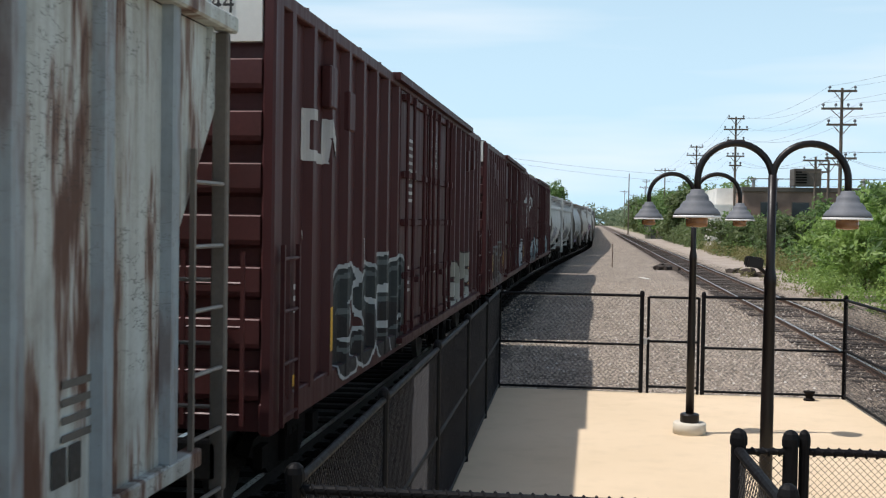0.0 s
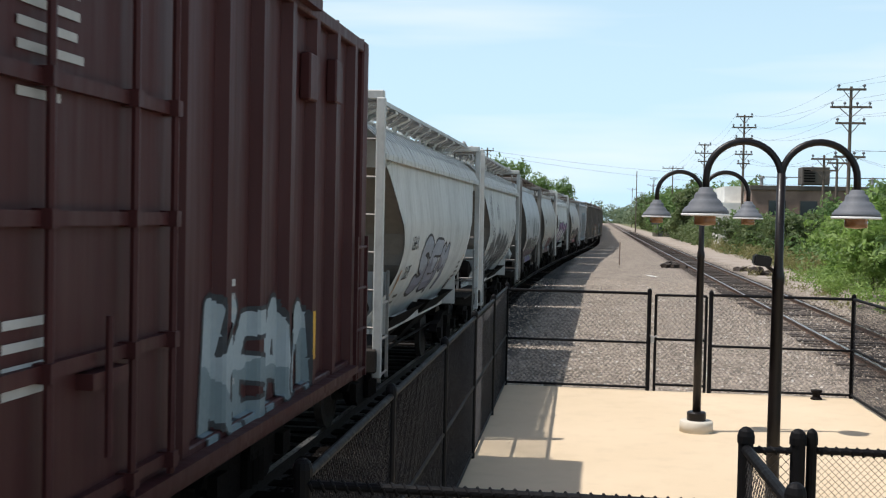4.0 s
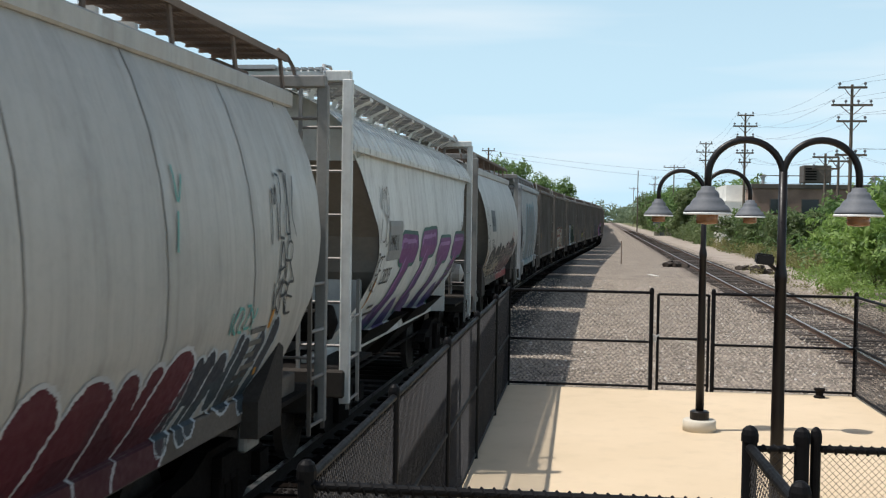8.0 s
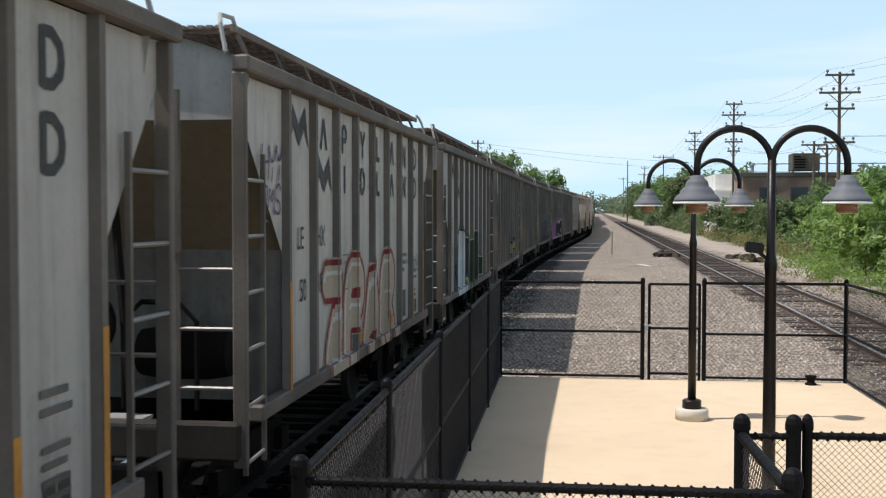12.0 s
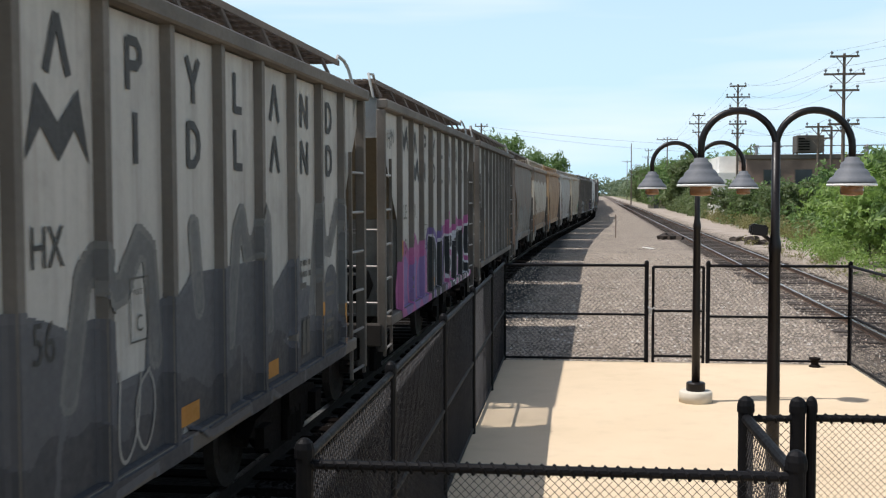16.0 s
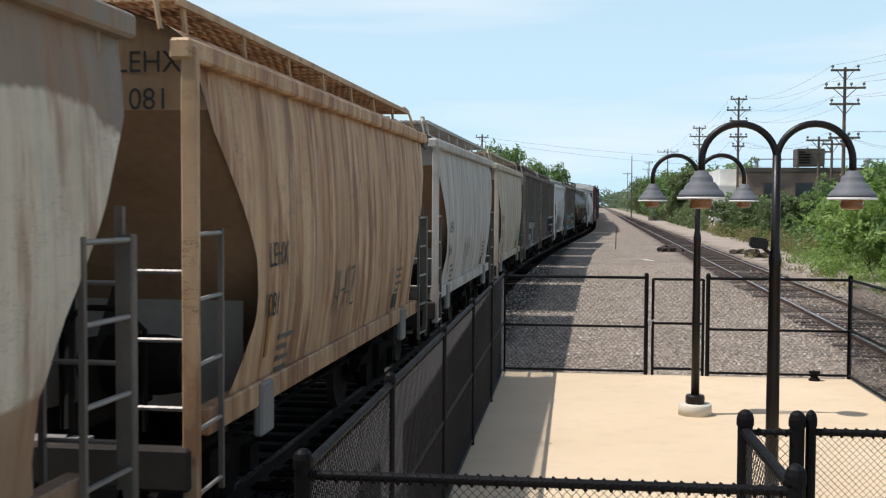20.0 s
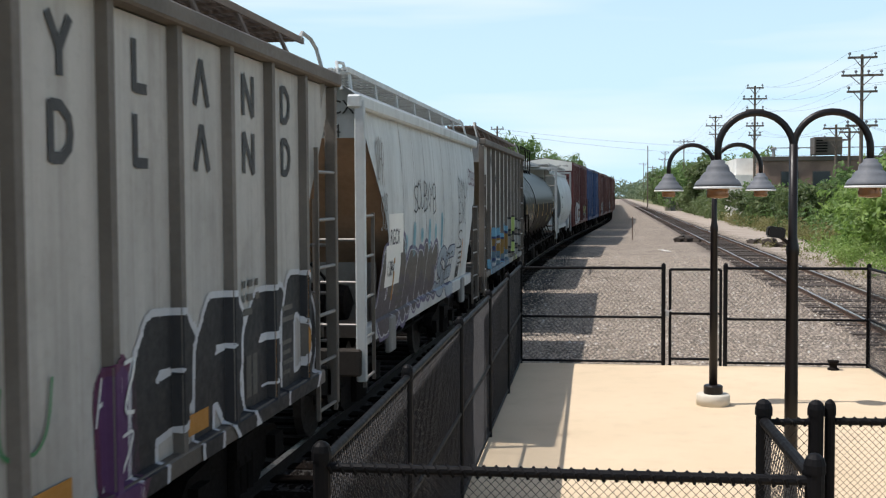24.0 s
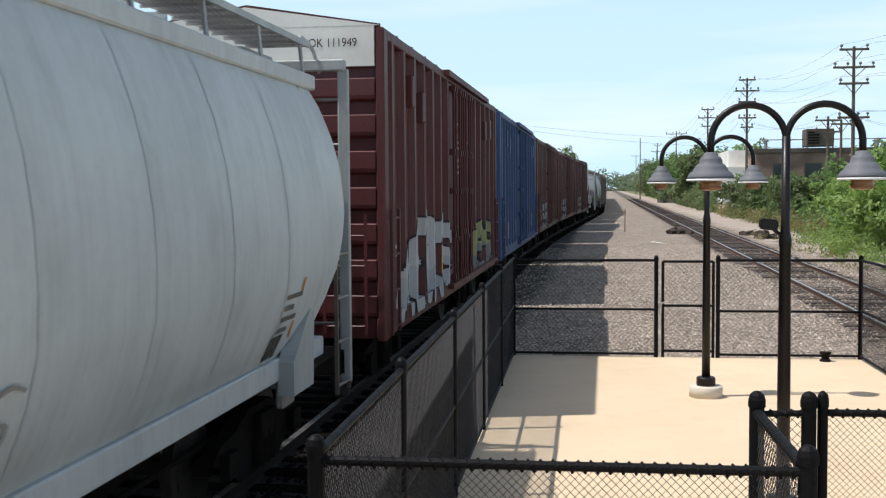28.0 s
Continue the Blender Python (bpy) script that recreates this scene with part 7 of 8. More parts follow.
CREAM = (0.55, 0.56, 0.535)
GREYW = (0.40, 0.42, 0.425)
e4 = paint("cream_hopper_paint", CREAM, 0.2, 0.36, 0.5)
hopper("ledged", 61.5, 10.2, e4, e4, "off-white covered hopper with a ledged side", 4, GALV, e4, [("LEHX", 0.2, 2.15, 2.15), ("2035", 0.2, 2.05, 1.75)], slope_mat=TAN_SLOPE,
       pieces=[art("SEM", -2.0, 1.0, 1.45, 2.3, (0.3, 0.32, 0.36), K, fat=0.12, second=(0.2, 0.2, 0.24))])
e5 = paint("cream_hopper_paint", CREAM, 0.2, 0.38, 0.5)
hopper("ledged", 72.4, 10.3, e5, e5, "off-white covered hopper with dark sprayed lettering", 5, GALV, e5, [("LEHX", 0.2, 2.22, 2.2), ("2037", 0.2, 2.1, 1.83)], slope_mat=TAN_SLOPE,
       tags=[(1.75, 2.35, 0.5, 0.75, SPRAY_BLACK, 3), (3.3, 2.55, 0.6, 0.4, SPRAY_BLACK, 4), (7.4, 2.12, 0.85, 0.44, BLACK_MARK, 4), (7.0, 1.55, 0.7, 0.4, FAINT_SPRAY, 4), (8.3, 1.75, 0.9, 0.22, FAINT_SPRAY, 5)],
       pieces=[art("OSOBO", -2.9, 2.15, 1.26, 2.16, (0.055, 0.06, 0.064), (0.30, 0.33, 0.33), fat=0.15, rim=0.02, lean=0.5, back=(0.30, 0.32, 0.315), glow=0.10, second=(0.10, 0.105, 0.108), wild=0.2, zmin=1.15),
               art("CSO", -1.6, 1.4, 1.26, 1.70, (0.03, 0.033, 0.038), (0.36, 0.38, 0.38), fat=0.09, rim=0.016, lean=0.5, wild=0.1, zmin=1.15)])
d6 = paint("pale_grey_hopper_paint", GREYW, 0.15, 0.3, 0.42, gloss=0.55)
hopper("round", 83.3, 10.4, d6, d6, "pale grey round-sided covered hopper with faint sprayed lettering", 6, GALV, ROUND_POST, [("CEFX", 0.21, 2.8, 2.35), ("96282", 0.21, 2.7, 1.9)], [("CEFX", 0.19, 0.2, 3.30), ("96282", 0.19, 0.16, 3.02)], seams=5, slope_mat=TAN_SLOPE,
       tags=[(9.25, 2.0, 0.35, 0.26, SPRAY_ORANGE, 2)],
       pieces=[art("YUUI", -0.1, 4.0, 1.5, 2.52, (0.21, 0.235, 0.225), (0.235, 0.26, 0.25), fat=0.13, rim=0.02, lean=0.3, second=(0.25, 0.27, 0.26), wild=0.15, curve=1),
               art("SEASEN", -2.6, 3.2, 1.16, 1.86, (0.03, 0.03, 0.034), (0.25, 0.32, 0.22), fat=0.13, rim=0.022, lean=0.7, second=(0.055, 0.03, 0.05), wild=0.12, back=(0.05, 0.04, 0.048), glow=0.06, zmin=1.06),
               art("CE", -0.6, 1.9, 1.05, 1.24, (0.10, 0.085, 0.22), (0.16, 0.27, 0.12), fat=0.08, rim=0.03, zmin=1.06)])
d7 = paint("warm_grey_hopper_paint", (0.41, 0.39, 0.35), 0.15, 0.35, 0.42, gloss=0.55)
hopper("round", 94.5, 11.0, d7, d7, "warm grey round-sided hopper with dark red sprayed lettering", 7, GALV, ROUND_POST, [("BBGX", 0.23, 2.93, 2.36), ("95523", 0.22, 2.85, 1.88)], [("BBGX", 0.17, 0.2, 3.30), ("95523", 0.17, 0.16, 3.02)],
       tags=[(9.1, 2.45, 0.62, 0.52, SPRAY_BLACK, 4), (9.2, 2.1, 0.4, 0.3, SPRAY_BLACK, 2), (9.1, 1.86, 0.5, 0.24, SPRAY_BLACK, 3), (2.35, 1.5, 0.5, 0.55, SPRAY_BLACK, 3), (3.6, 1.55, 0.8, 0.4, SPRAY_BLACK, 4), (7.2, 2.36, 0.12, 0.5, SPRAY_TEAL, 1), (8.2, 1.8, 0.5, 0.16, SPRAY_TEAL, 4)], seams=5, slope_mat=TAN_SLOPE, patch=WHITE_PATCH,
       pieces=[art("SEAO", -3.1, -0.1, 1.15, 1.66, (0.30, 0.33, 0.33), K, fat=0.085, rim=0.03, lean=0.6, second=(0.22, 0.29, 0.30), zmin=1.06),
               art("DDUB", -0.15, 2.1, 0.98, 1.80, (0.085, 0.014, 0.022), (0.46, 0.46, 0.46), fat=0.15, rim=0.03, lean=0.55, second=(0.06, 0.012, 0.02), zmin=1.06),
               art("MNUI", 2.05, 3.9, 1.18, 1.78, (0.028, 0.034, 0.045), (0.38, 0.42, 0.44), fat=0.09, rim=0.02, lean=0.55, second=(0.03, 0.045, 0.055), zmin=1.06)])
STEM = [[(0.12, 1), (0.82, 1)], [(0.55, 1), (0.4, 0)]]
e8 = paint("white_hopper_paint", (0.66, 0.67, 0.64), 0.2, 0.4, 0.5)
hopper("ledged", 106.3, 10.3, e8, e8, "white covered hopper with purple sprayed lettering", 8, GALV, e8, [("PMRX", 0.2, 2.15, 2.2), ("20035", 0.2, 2.05, 1.8)], patch=PATCH_LIGHT, slope_mat=TAN_SLOPE,
       tags=[(1.55, 2.25, 0.55, 0.7, GREY_SEAM, 3), (1.5, 1.75, 0.4, 0.4, SPRAY_BLACK, 3), (8.3, 1.62, 0.9, 0.16, FAINT_SPRAY, 6), (8.6, 2.2, 0.4, 0.3, FAINT_SPRAY, 3)],
       pieces=[art([STEM] * 4, -2.6, 4.0, 1.22, 2.36, (0.16, 0.05, 0.17), (0.05, 0.13, 0.11), fat=0.19, rim=0.05, lean=0.55, second=(0.10, 0.05, 0.15), shine=(0.30, 0.16, 0.34), curve=0, wild=0.08),
               art("IIIII", -3.0, 2.9, 1.03, 1.26, (0.11, 0.07, 0.19), (0.14, 0.10, 0.22), fat=0.11, rim=0.25, wild=0.02, zmin=1.1)])
d9 = paint("warm_grey_hopper_paint", (0.425, 0.40, 0.365), 0.15, 0.35, 0.42, gloss=0.55)
hopper("round", 117.2, 10.7, d9, d9, "warm grey round-sided hopper with black and red sprayed lettering", 9, GALV, ROUND_POST, [("BBGX", 0.23, 2.9, 2.42), ("95601", 0.22, 2.8, 1.92)], seams=5, slope_mat=TAN_SLOPE, patch=PATCH_GREY,
       tags=[(1.85, 2.1, 0.6, 0.75, SPRAY_BLACK, 2), (2.0, 1.75, 0.45, 0.35, SPRAY_BLACK, 2), (8.25, 2.02, 0.5, 0.22, SPRAY_ORANGE, 3)],
       pieces=[art("OMONO", -2.6, 3.6, 1.5, 2.04, (0.02, 0.02, 0.022), (0.022, 0.022, 0.024), fat=0.13, rim=0.02, lean=0.3, wild=0.16, zmin=1.3),
               art("HIHIHH", -3.3, 0.5, 1.15, 1.78, (0.34, 0.30, 0.22), K, fat=0.075, rim=0.045, lean=0.55, second=(0.31, 0.25, 0.17), zmin=1.06, curve=1),
               art("NSSN", 0.4, 3.75, 1.2, 1.86, (0.15, 0.12, 0.105), (0.42, 0.36, 0.37), fat=0.12, rim=0.022, lean=0.6, second=(0.10, 0.05, 0.05), back=(0.10, 0.03, 0.035), glow=0.06, zmin=1.06),
               art("ULUC", 0.6, 3.5, 1.0, 1.25, (0.23, 0.04, 0.035), (0.40, 0.33, 0.30), fat=0.08, rim=0.016, zmin=1.06)])
c10 = paint("blue_grey_hopper_paint", (0.34, 0.355, 0.36), 0.3, 0.35, 0.55)
hopper("bulged", 129.2, 9.6, c10, c10, "blue-grey covered hopper with a large grey sprayed piece", 10, None, c10, [("RGCX", 0.2, 1.63, 2.1), ("20261", 0.2, 1.5, 1.66)], [("RGCX", 0.18, 0.72, 3.50), ("20261", 0.18, 0.70, 3.25)], bulk_mat=PALE_BULK,
       tags=[(7.55, 2.3, 0.75, 0.55, GREY_MARK, 3), (7.7, 1.75, 1.0, 0.52, GREY_MARK, 4), (1.0, 2.4, 0.4, 0.9, SPRAY_WHITE, 3), (1.95, 2.35, 0.5, 0.55, FAINT_SPRAY, 3)],
       pieces=[art("DPPD", -1.75, 2.4, 1.25, 3.0, (0.15, 0.165, 0.175), (0.05, 0.055, 0.06), fat=0.24, rim=0.035, lean=0.14, back=(0.15, 0.235, 0.265), glow=0.14, second=(0.165, 0.18, 0.185))])

BUFF = (0.425, 0.405, 0.372)
BUFF_END = paint("buff_end_paint", (0.38, 0.38, 0.36), 0.15, 0.5, 0.6)
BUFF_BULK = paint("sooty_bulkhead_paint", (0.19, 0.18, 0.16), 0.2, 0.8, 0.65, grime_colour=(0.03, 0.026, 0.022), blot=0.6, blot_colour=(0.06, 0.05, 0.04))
MM = [  # near, number, pieces, tags, label
    (139.55, "5168", [], [(4.2, 1.3, 0.6, 0.35, GREY_SEAM, 3)], "buff ribbed covered hopper with large dark letter bars"),
    (150.3, "5059", [art("ZPAR", -2.1, 1.72, 0.9, 2.05, (0.40, 0.335, 0.255), (0.20, 0.02, 0.022), fat=0.16, rim=0.06, lean=0.04, shine=(0.55, 0.53, 0.50), wild=0.08, back=(0.36, 0.31, 0.25), glow=0.02)],
     [(0.7, 2.85, 0.55, 0.3, SPRAY_PURPLE, 3), (0.7, 2.55, 0.5, 0.26, SPRAY_PURPLE, 3), (6.6, 1.25, 0.35, 0.5, SPRAY_TEAL, 3), (8.0, 1.75, 0.4, 0.2, FAINT_SPRAY, 3)], "buff ribbed covered hopper with a red-outlined sprayed piece"),
    (160.82, "5195", [art("ELI", -2.5, -0.7, 0.92, 2.2, (0.50, 0.53, 0.53), (0.025, 0.03, 0.035), fat=0.17, rim=0.035, lean=0.1, second=(0.42, 0.48, 0.51), back=(0.09, 0.09, 0.09), glow=0.05),
                      art("UMP", -0.75, 1.35, 0.92, 2.2, (0.022, 0.042, 0.026), (0.36, 0.38, 0.19), fat=0.22, rim=0.035, lean=0.05, second=(0.018, 0.03, 0.02)),
                      art("O", 1.55, 2.15, 1.1, 1.6, (0.02, 0.035, 0.022), (0.33, 0.36, 0.17), fat=0.13, rim=0.03)], [(6.4, 1.62, 0.45, 0.2, SPRAY_BLACK, 4)], "buff ribbed covered hopper with white and dark green pieces"),
    (171.2, "5143", [art("NM", 0.4, 2.4, 1.0, 2.0, (0.12, 0.12, 0.1), K, fat=0.13, second=(0.28, 0.25, 0.1))], [(2.6, 1.5, 0.7, 0.6, SPRAY_BLACK, 3)], "buff ribbed covered hopper with small tags"),
    (181.8, "5120", [], [(5.1, 1.4, 0.8, 0.5, GREY_SEAM, 4)], "grimy buff ribbed covered hopper"),
    (192.5, "5156", [art("SHEKH", -3.4, 3.6, 0.85, 1.95, (0.085, 0.085, 0.092), (0.10, 0.10, 0.108), fat=0.24, rim=0.05, lean=0.1, second=(0.055, 0.055, 0.06), wild=0.2, curve=1),
                     art("MIMIM", -2.0, 3.9, 1.6, 2.5, (0.13, 0.128, 0.125), (0.17, 0.165, 0.155), fat=0.06, rim=0.04, wild=0.25, curve=1)], [(3.3, 1.1, 0.5, 0.5, GREY_SEAM, 2), (0.5, 2.9, 0.5, 0.5, GREY_SEAM, 3)], "buff ribbed covered hopper with faded grey spray"),
    (203.0, "5112", [art("IOE", -1.15, 0.62, 0.92, 1.9, (0.020, 0.022, 0.024), (0.44, 0.43, 0.46), fat=0.135, rim=0.035, lean=0.06, back=(0.15, 0.10, 0.25), glow=0.12),
                     art("NEKMAS", 0.72, 4.15, 0.92, 2.0, (0.020, 0.022, 0.024), (0.50, 0.51, 0.53), fat=0.1, rim=0.045, lean=0.12, back=(0.36, 0.10, 0.24), glow=0.13, curve=1, wild=0.14),
                     art("OOO", -3.3, -1.25, 0.95, 1.75, (0.20, 0.14, 0.30), (0.36, 0.11, 0.25), fat=0.22, rim=0.09, back=(0.36, 0.12, 0.25), glow=0.14)], [(0.6, 3.2, 0.4, 0.22, SPRAY_BLACK, 3)], "buff ribbed covered hopper with black and magenta sprayed piece"),
    (213.5, "5117", [], [(0.45, 3.2, 0.6, 0.2, GREY_MARK, 4), (0.5, 2.95, 0.4, 0.18, GREY_MARK, 3), (1.3, 1.15, 0.75, 0.75, GREY_MARK, 2), (2.35, 1.3, 0.55, 0.45, GREY_MARK, 3), (7.0, 1.75, 0.5, 0.4, SPRAY_BLACK, 3), (3.4, 1.3, 0.45, 0.6, GREY_MARK, 2), (6.0, 1.7, 0.5, 0.5, FAINT_SPRAY, 3)], "buff ribbed covered hopper with thin tags"),
    (276.72, "5032", [art("PDBYI", -1.95, 1.78, 0.90, 1.92, (0.33, 0.325, 0.31), (0.024, 0.026, 0.03), fat=0.115, rim=0.038, lean=0.08, second=(0.28, 0.29, 0.30), wild=0.08)], [(1.9, 1.2, 0.4, 0.8, SPRAY_WHITE, 2), (7.6, 1.4, 0.3, 0.3, SPRAY_BLACK, 2)], "buff ribbed covered hopper with a grey sprayed piece"),
    (287.1, "5013", [art("PRED", 0.5, 4.15, 0.92, 1.97, (0.022, 0.022, 0.024), (0.52, 0.52, 0.53), fat=0.155, rim=0.045, lean=0.06, curve=1), art("I", 0.02, 0.52, 0.95, 1.72, (0.085, 0.03, 0.10), (0.10, 0.03, 0.07), fat=0.2, rim=0.05, lean=0)],
     [(3.45, 1.45, 0.85, 0.34, SPRAY_GREEN, 4), (4.82, 1.45, 0.42, 0.28, SPRAY_WHITE, 3), (4.85, 1.1, 0.36, 0.26, SPRAY_WHITE, 2)], "buff ribbed covered hopper with a black and white sprayed piece"),
    (308.0, "5051", [art("USSMO", -3.3, 0.35, 0.92, 1.75, (0.22, 0.13, 0.035), (0.035, 0.05, 0.12), fat=0.14, rim=0.05, lean=0.2, back=(0.15, 0.33, 0.45), glow=0.14, second=(0.10, 0.16, 0.20), shine=(0.45, 0.46, 0.46), curve=1),
                     art("E", 0.5, 1.55, 0.95, 1.98, (0.25, 0.245, 0.22), K, fat=0.12, rim=0.05, lean=0.03, curve=0, wild=0.1), art("EB", 2.4, 4.1, 0.95, 2.0, (0.25, 0.25, 0.235), K, fat=0.1, rim=0.05, lean=0.03, curve=0, wild=0.1),
                     art("A", 1.4, 2.5, 0.95, 2.02, (0.36, 0.45, 0.15), K, fat=0.12, rim=0.04, lean=0.03, curve=0, wild=0.08)], [(1.45, 2.45, 0.7, 0.55, SPRAY_WHITE, 3)], "buff ribbed covered hopper with blue and yellow-green spray"),
]
for i, (n0, num, pieces, tg, lab) in enumerate(MM):
    tone = (1.0, 1.08, 0.95, 1.03, 0.9, 1.0, 1.06, 0.97, 1.05, 1.0, 1.1)[i]
    mt = paint("buff_hopper_paint", tuple(x * tone for x in BUFF), 0.15, 0.42, 0.55, grime_colour=(0.10, 0.085, 0.068))
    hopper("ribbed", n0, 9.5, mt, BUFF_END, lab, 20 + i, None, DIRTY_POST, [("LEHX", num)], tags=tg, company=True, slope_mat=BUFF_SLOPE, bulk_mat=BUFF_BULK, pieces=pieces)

TAN_CARS = [
    (223.8, (0.205, 0.172, 0.145), 0.55, (0.15, 0.098, 0.065), "RGCX", "20205",
     [art("SEMIO", -2.4, 1.0, 1.06, 2.22, (0.21, 0.195, 0.18), (0.035, 0.033, 0.033), fat=0.17, rim=0.022, lean=0.1, second=(0.235, 0.215, 0.195)), art("ANK", 1.05, 4.0, 1.1, 2.08, (0.20, 0.185, 0.17), (0.04, 0.037, 0.036), fat=0.15, rim=0.018, lean=0.05)], None, "brown-stained covered hopper with outlined grey spray"),
    (234.4, (0.60, 0.545, 0.445), 0.5, (0.32, 0.21, 0.125), "RGCX", "20244", [], [(3.08, 3.7, (0.14, 0.10, 0.072)), (1.0, 1.72, (0.24, 0.135, 0.068))], "cream and tan rust-washed covered hopper"),
    (244.8, (0.52, 0.35, 0.20), 0.75, (0.25, 0.11, 0.045), "LEHX", "1081", [], None, "orange-tan rust-washed covered hopper"),
    (255.4, (0.50, 0.48, 0.44), 0.4, (0.30, 0.22, 0.15), "LEHX", "1064", [], None, "grey-tan covered hopper with rust streaks"),
    (266.0, (0.54, 0.475, 0.37), 0.5, (0.27, 0.2, 0.11), "RGCX", "20218", [art("NY", 2.2, 3.6, 1.05, 1.95, (0.2, 0.34, 0.27), (0.28, 0.24, 0.1), fat=0.08, rim=0.02, second=(0.3, 0.3, 0.1))], None, "cream-tan covered hopper with a small teal tag"),
]
for i, (n0, col, bl, blc, mk, num, pieces, bands, lab) in enumerate(TAN_CARS):
    mt = paint("rust_washed_hopper_paint", col, 0.5, 0.34, 0.6, (0.15, 0.065, 0.03), stain=(0.25, 0.3, 0.6, 0.2, 0.3)[i], bands=bands, blot=bl, blot_colour=blc)
    et = paint("rust_washed_end_paint", tuple(x * 0.95 for x in col), 0.4, 0.4, 0.6, blot=bl * 0.6, blot_colour=blc)
    hopper("bulged", n0, 9.6, mt, et, lab, 40 + i, None, mt, [(mk, 0.2, 1.72, 2.12), (num, 0.2, 1.62, 1.72)], [(mk, 0.15, 0.80, 3.50), (num, 0.15, 0.80, 3.25)], tags=[(3.9, 1.55, 0.9, 0.4, SPRAY_BLACK if i == 1 else GREY_MARK, 4)] if i in (1, 2, 3) else (), slope_mat=BROWN_SLOPE, bulk_mat=PALE_BULK, pieces=pieces)
c26 = paint("white_hopper_paint", (0.52, 0.54, 0.53), 0.15, 0.3, 0.5)
hopper("bulged", 297.6, 9.55, c26, c26, "white covered hopper with black tags and a teal sprayed piece", 46, None, c26, [("RGCX", 0.19, 1.50, 2.06), ("1384", 0.19, 1.36, 1.70)], [("RGCX", 0.15, 0.80, 3.50), ("1384", 0.15, 0.80, 3.25)],
              tags=[(3.05, 2.42, 1.7, 0.4, SPRAY_BLACK, 7), (0.85, 2.75, 0.4, 0.5, GREY_SEAM, 4), (1.0, 2.25, 0.35, 0.4, GREY_SEAM, 3), (7.1, 2.55, 1.2, 0.36, BLACK_MARK, 5), (7.15, 2.15, 0.8, 0.36, BLACK_MARK, 4), (7.0, 1.75, 0.5, 0.3, BLACK_MARK, 1), (8.45, 2.82, 0.9, 0.26, SPRAY_RED, 5), (5.2, 1.25, 1.4, 0.5, BLACK_MARK, 4)], patch=WHITE_PANEL, slope_mat=BROWN_SLOPE, bulk_mat=PALE_BULK,
              pieces=[art("DARNK", -3.7, 0.15, 1.1, 2.0, (0.10, 0.085, 0.072), (0.44, 0.44, 0.44), fat=0.19, rim=0.018, lean=0.12, back=(0.12, 0.10, 0.16), glow=0.05, second=(0.085, 0.07, 0.075), wild=0.12, curve=1),
                      art("SE", 0.25, 1.9, 1.1, 1.85, (0.30, 0.35, 0.39), (0.05, 0.05, 0.10), fat=0.09, rim=0.02, lean=0.2),
                      art("IIIIII", -2.6, 0.9, 1.95, 2.25, (0.17, 0.36, 0.42), (0.26, 0.42, 0.47), fat=0.05, rim=0.05, wild=0.12)])


def dusty_tank():
    """Black tank enamel under a film of brown dust on its lower half."""
    m, n, l, b = material("black_tank_paint", 0.5)
    k = Net(m)
    v = k.coord()
    big, mid, fine = k.noise(v, 0.8, 4), k.noise(v, 4.0, 5, 0.65), k.noise(v, 40, 4, 0.7)
    c = k.mix(k.span(big, 0.3, 0.7), (0.0042, 0.0037, 0.0042), (0.0052, 0.0046, 0.0050))
    edge = k.math("ADD", k.axes(v)[2], k.span(mid, 0.3, 0.7, -0.03, 0.03))
    dust = k.math("MULTIPLY", k.span(edge, 2.345, 2.315), k.span(big, 0.3, 0.7, 0.75, 1.0))
    c = k.mix(dust, c, (0.019, 0.0145, 0.0115))
    c = k.mix(k.span(fine, 0.66, 0.85, 0, 0.25), c, (0.02, 0.016, 0.012))
    k.put(b.inputs["Base Color"], c)
    k.put(b.inputs["Roughness"], k.span(dust, 0.0, 1.0, 0.34, 0.6))
    b.inputs["Specular IOR Level"].default_value = 0.025
    return m


BLACK_TANK = dusty_tank()
tank_car(318.5, 16.2, BLACK_TANK, "black tank car with a dusty brown lower half")
d29 = paint("clean_white_hopper_paint", (0.50, 0.535, 0.54), 0.1, 0.2, 0.45)
d29e = paint("grey_hopper_paint", (0.36, 0.385, 0.385), 0.1, 0.2, 0.5)
hopper("round", 335.3, 11.1, d29, d29e, "clean white round-sided covered hopper with grey ends", 48, GALV, d29e, [("NAHX", 0.21, 2.85, 2.46), ("321109", 0.21, 2.72, 2.05)], [("NAHX", 0.12, 0.55, 3.36), ("321109", 0.12, 0.5, 3.18)], seams=6, tags=[(3.2, 1.5, 1.6, 0.3, GREY_SEAM, 6), (3.4, 1.06, 0.5, 0.2, SPRAY_BLACK, 3)])

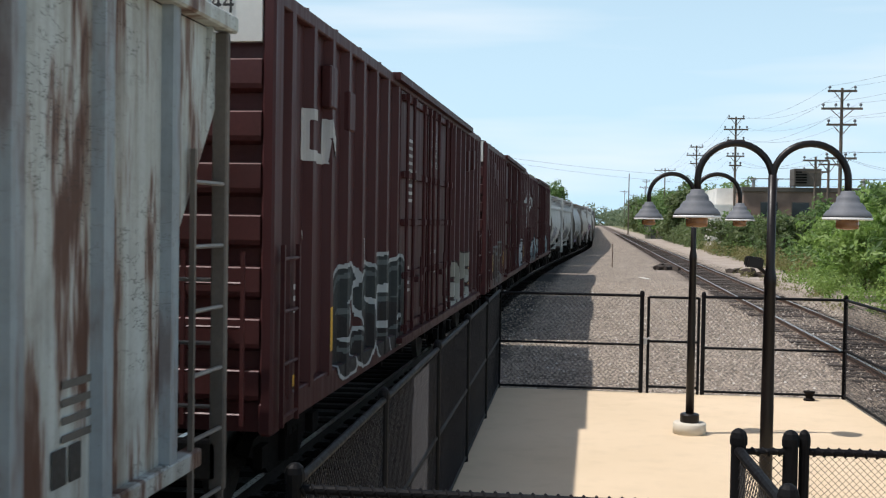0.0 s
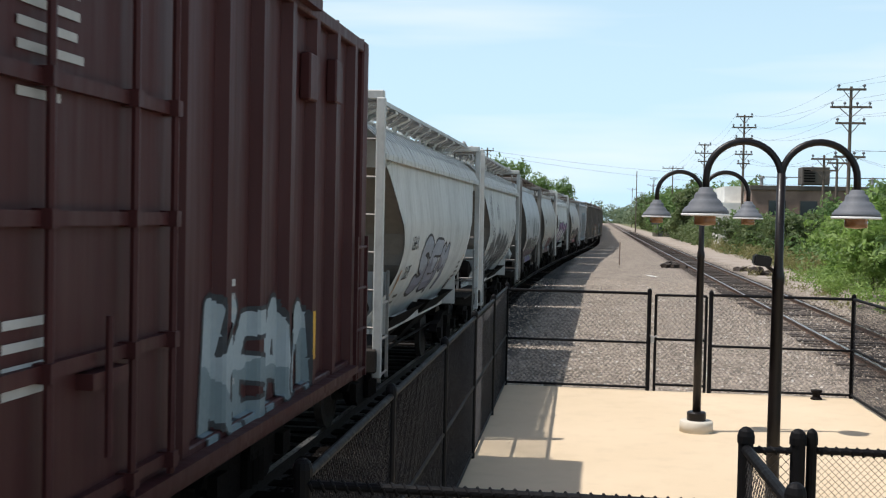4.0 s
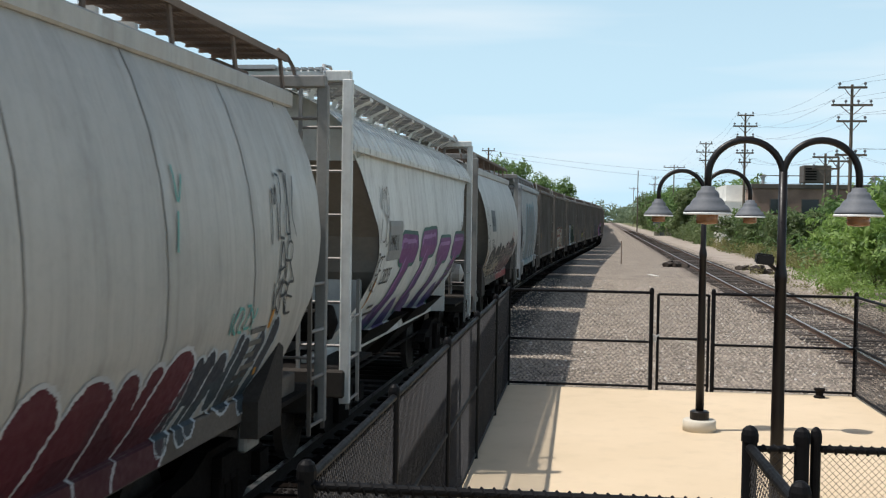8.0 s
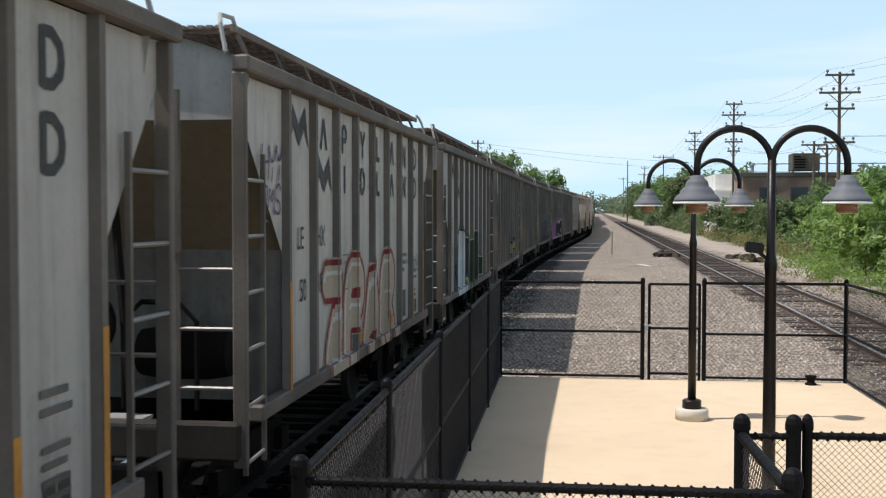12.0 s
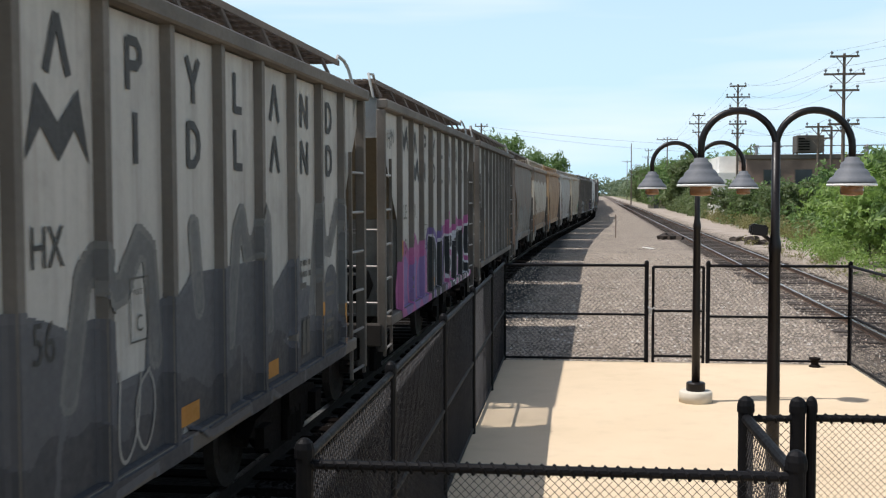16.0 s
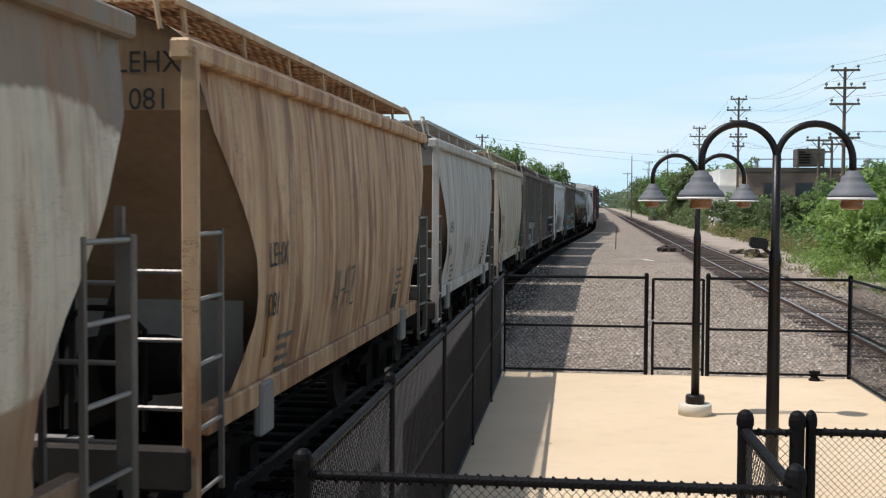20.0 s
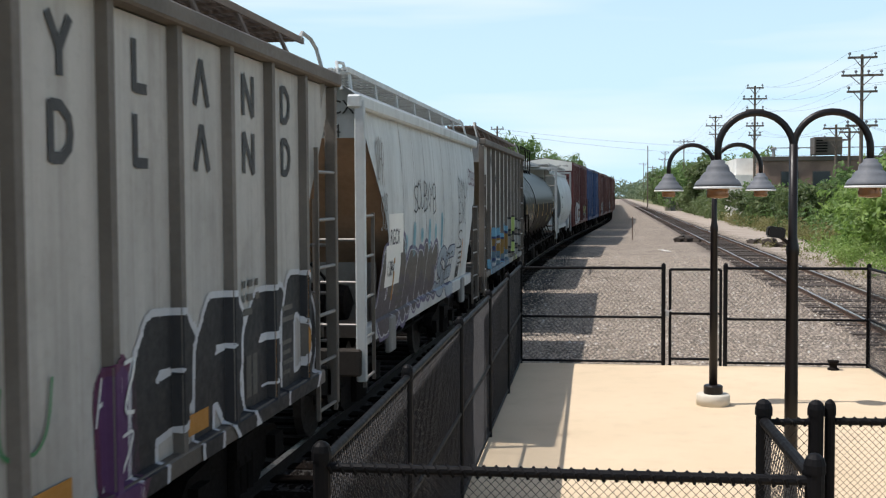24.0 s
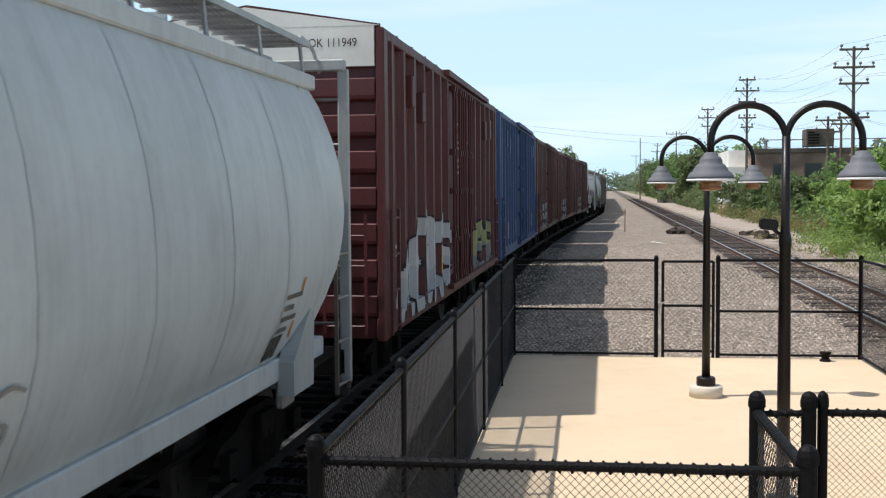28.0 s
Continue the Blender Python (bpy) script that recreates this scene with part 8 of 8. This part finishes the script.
RED = (0.088, 0.019, 0.019)
r30 = paint("red_oxide_paint", RED, 0.2, 0.25, 0.5)
END_RED = plain("red_end_paint", (0.10, 0.02, 0.02), 0.5, 0, 0.3, 4, 0.1)
boxcar(347.85, 12.6, 4.42, (r30, r30, END_RED), 7, 6, "AOK 111949", [], 30, "red-brown boxcar with white sprayed lettering", (0.42, 0.60), group="box cars of the train",
       pieces=[art("AEOKS", -5.2, -1.0, 0.95, 2.2, (0.47, 0.47, 0.47), (0.03, 0.022, 0.022), fat=0.12, rim=0.03, lean=0.1, second=(0.38, 0.39, 0.41), wild=0.15, curve=1), art("NEMS", 2.2, 5.0, 1.0, 2.0, (0.3, 0.3, 0.14), K, fat=0.1, second=(0.2, 0.2, 0.2), curve=1)])
b31 = paint("blue_boxcar_paint", (0.020, 0.055, 0.15), 0.25, 0.25, 0.5)
END_BLUE = plain("blue_end_paint", (0.02, 0.05, 0.13), 0.5, 0, 0.3, 4, 0.1)
boxcar(361.4, 13.0, 4.42, (b31, b31, END_BLUE), 7, 6, "", [], 31, "dark blue boxcar with a white end panel", (0.42, 0.60))
r32 = paint("red_oxide_paint", (0.085, 0.024, 0.02), 0.2, 0.25, 0.5)
first = boxcar(375.8, 13.6, 4.42, (r32, r32, END_RED), 7, 6, "", [], 32, "red-brown boxcar with grey sprayed lettering", (0.42, 0.60),
               pieces=[art("BEAR", -3.4, 1.4, 0.98, 2.0, (0.3, 0.3, 0.3), K, fat=0.13, second=(0.2, 0.2, 0.22))])


def follow(car, near, length):
    CARS.append((copy_thing(car, track_pose(near + length / 2 - gone(0))), near + length / 2))


for n0 in (390.6, 405.4):
    follow(first, n0, 13.6)
by_label = {c["label"]: c for c, _ in CARS}
white_far = by_label["white covered hopper with purple sprayed lettering"]
buff_far = by_label["grimy buff ribbed covered hopper"]
grey_far = by_label["pale grey round-sided covered hopper with faint sprayed lettering"]
n0 = 420.4
for i in range(17):
    src, ln = ((white_far, 10.3), (grey_far, 10.9), (buff_far, 9.8), (buff_far, 9.8))[i % 4 if i else 0]
    follow(src, n0, ln)
    n0 += ln + 0.7


# ---------------------------------------------------------------- what moves
def motions():
    for car, s in CARS:
        rows = []
        for t in range(0, 29):
            rows.append((t, track_pose(s - gone(t))))
        walk(car, rows)


motions()
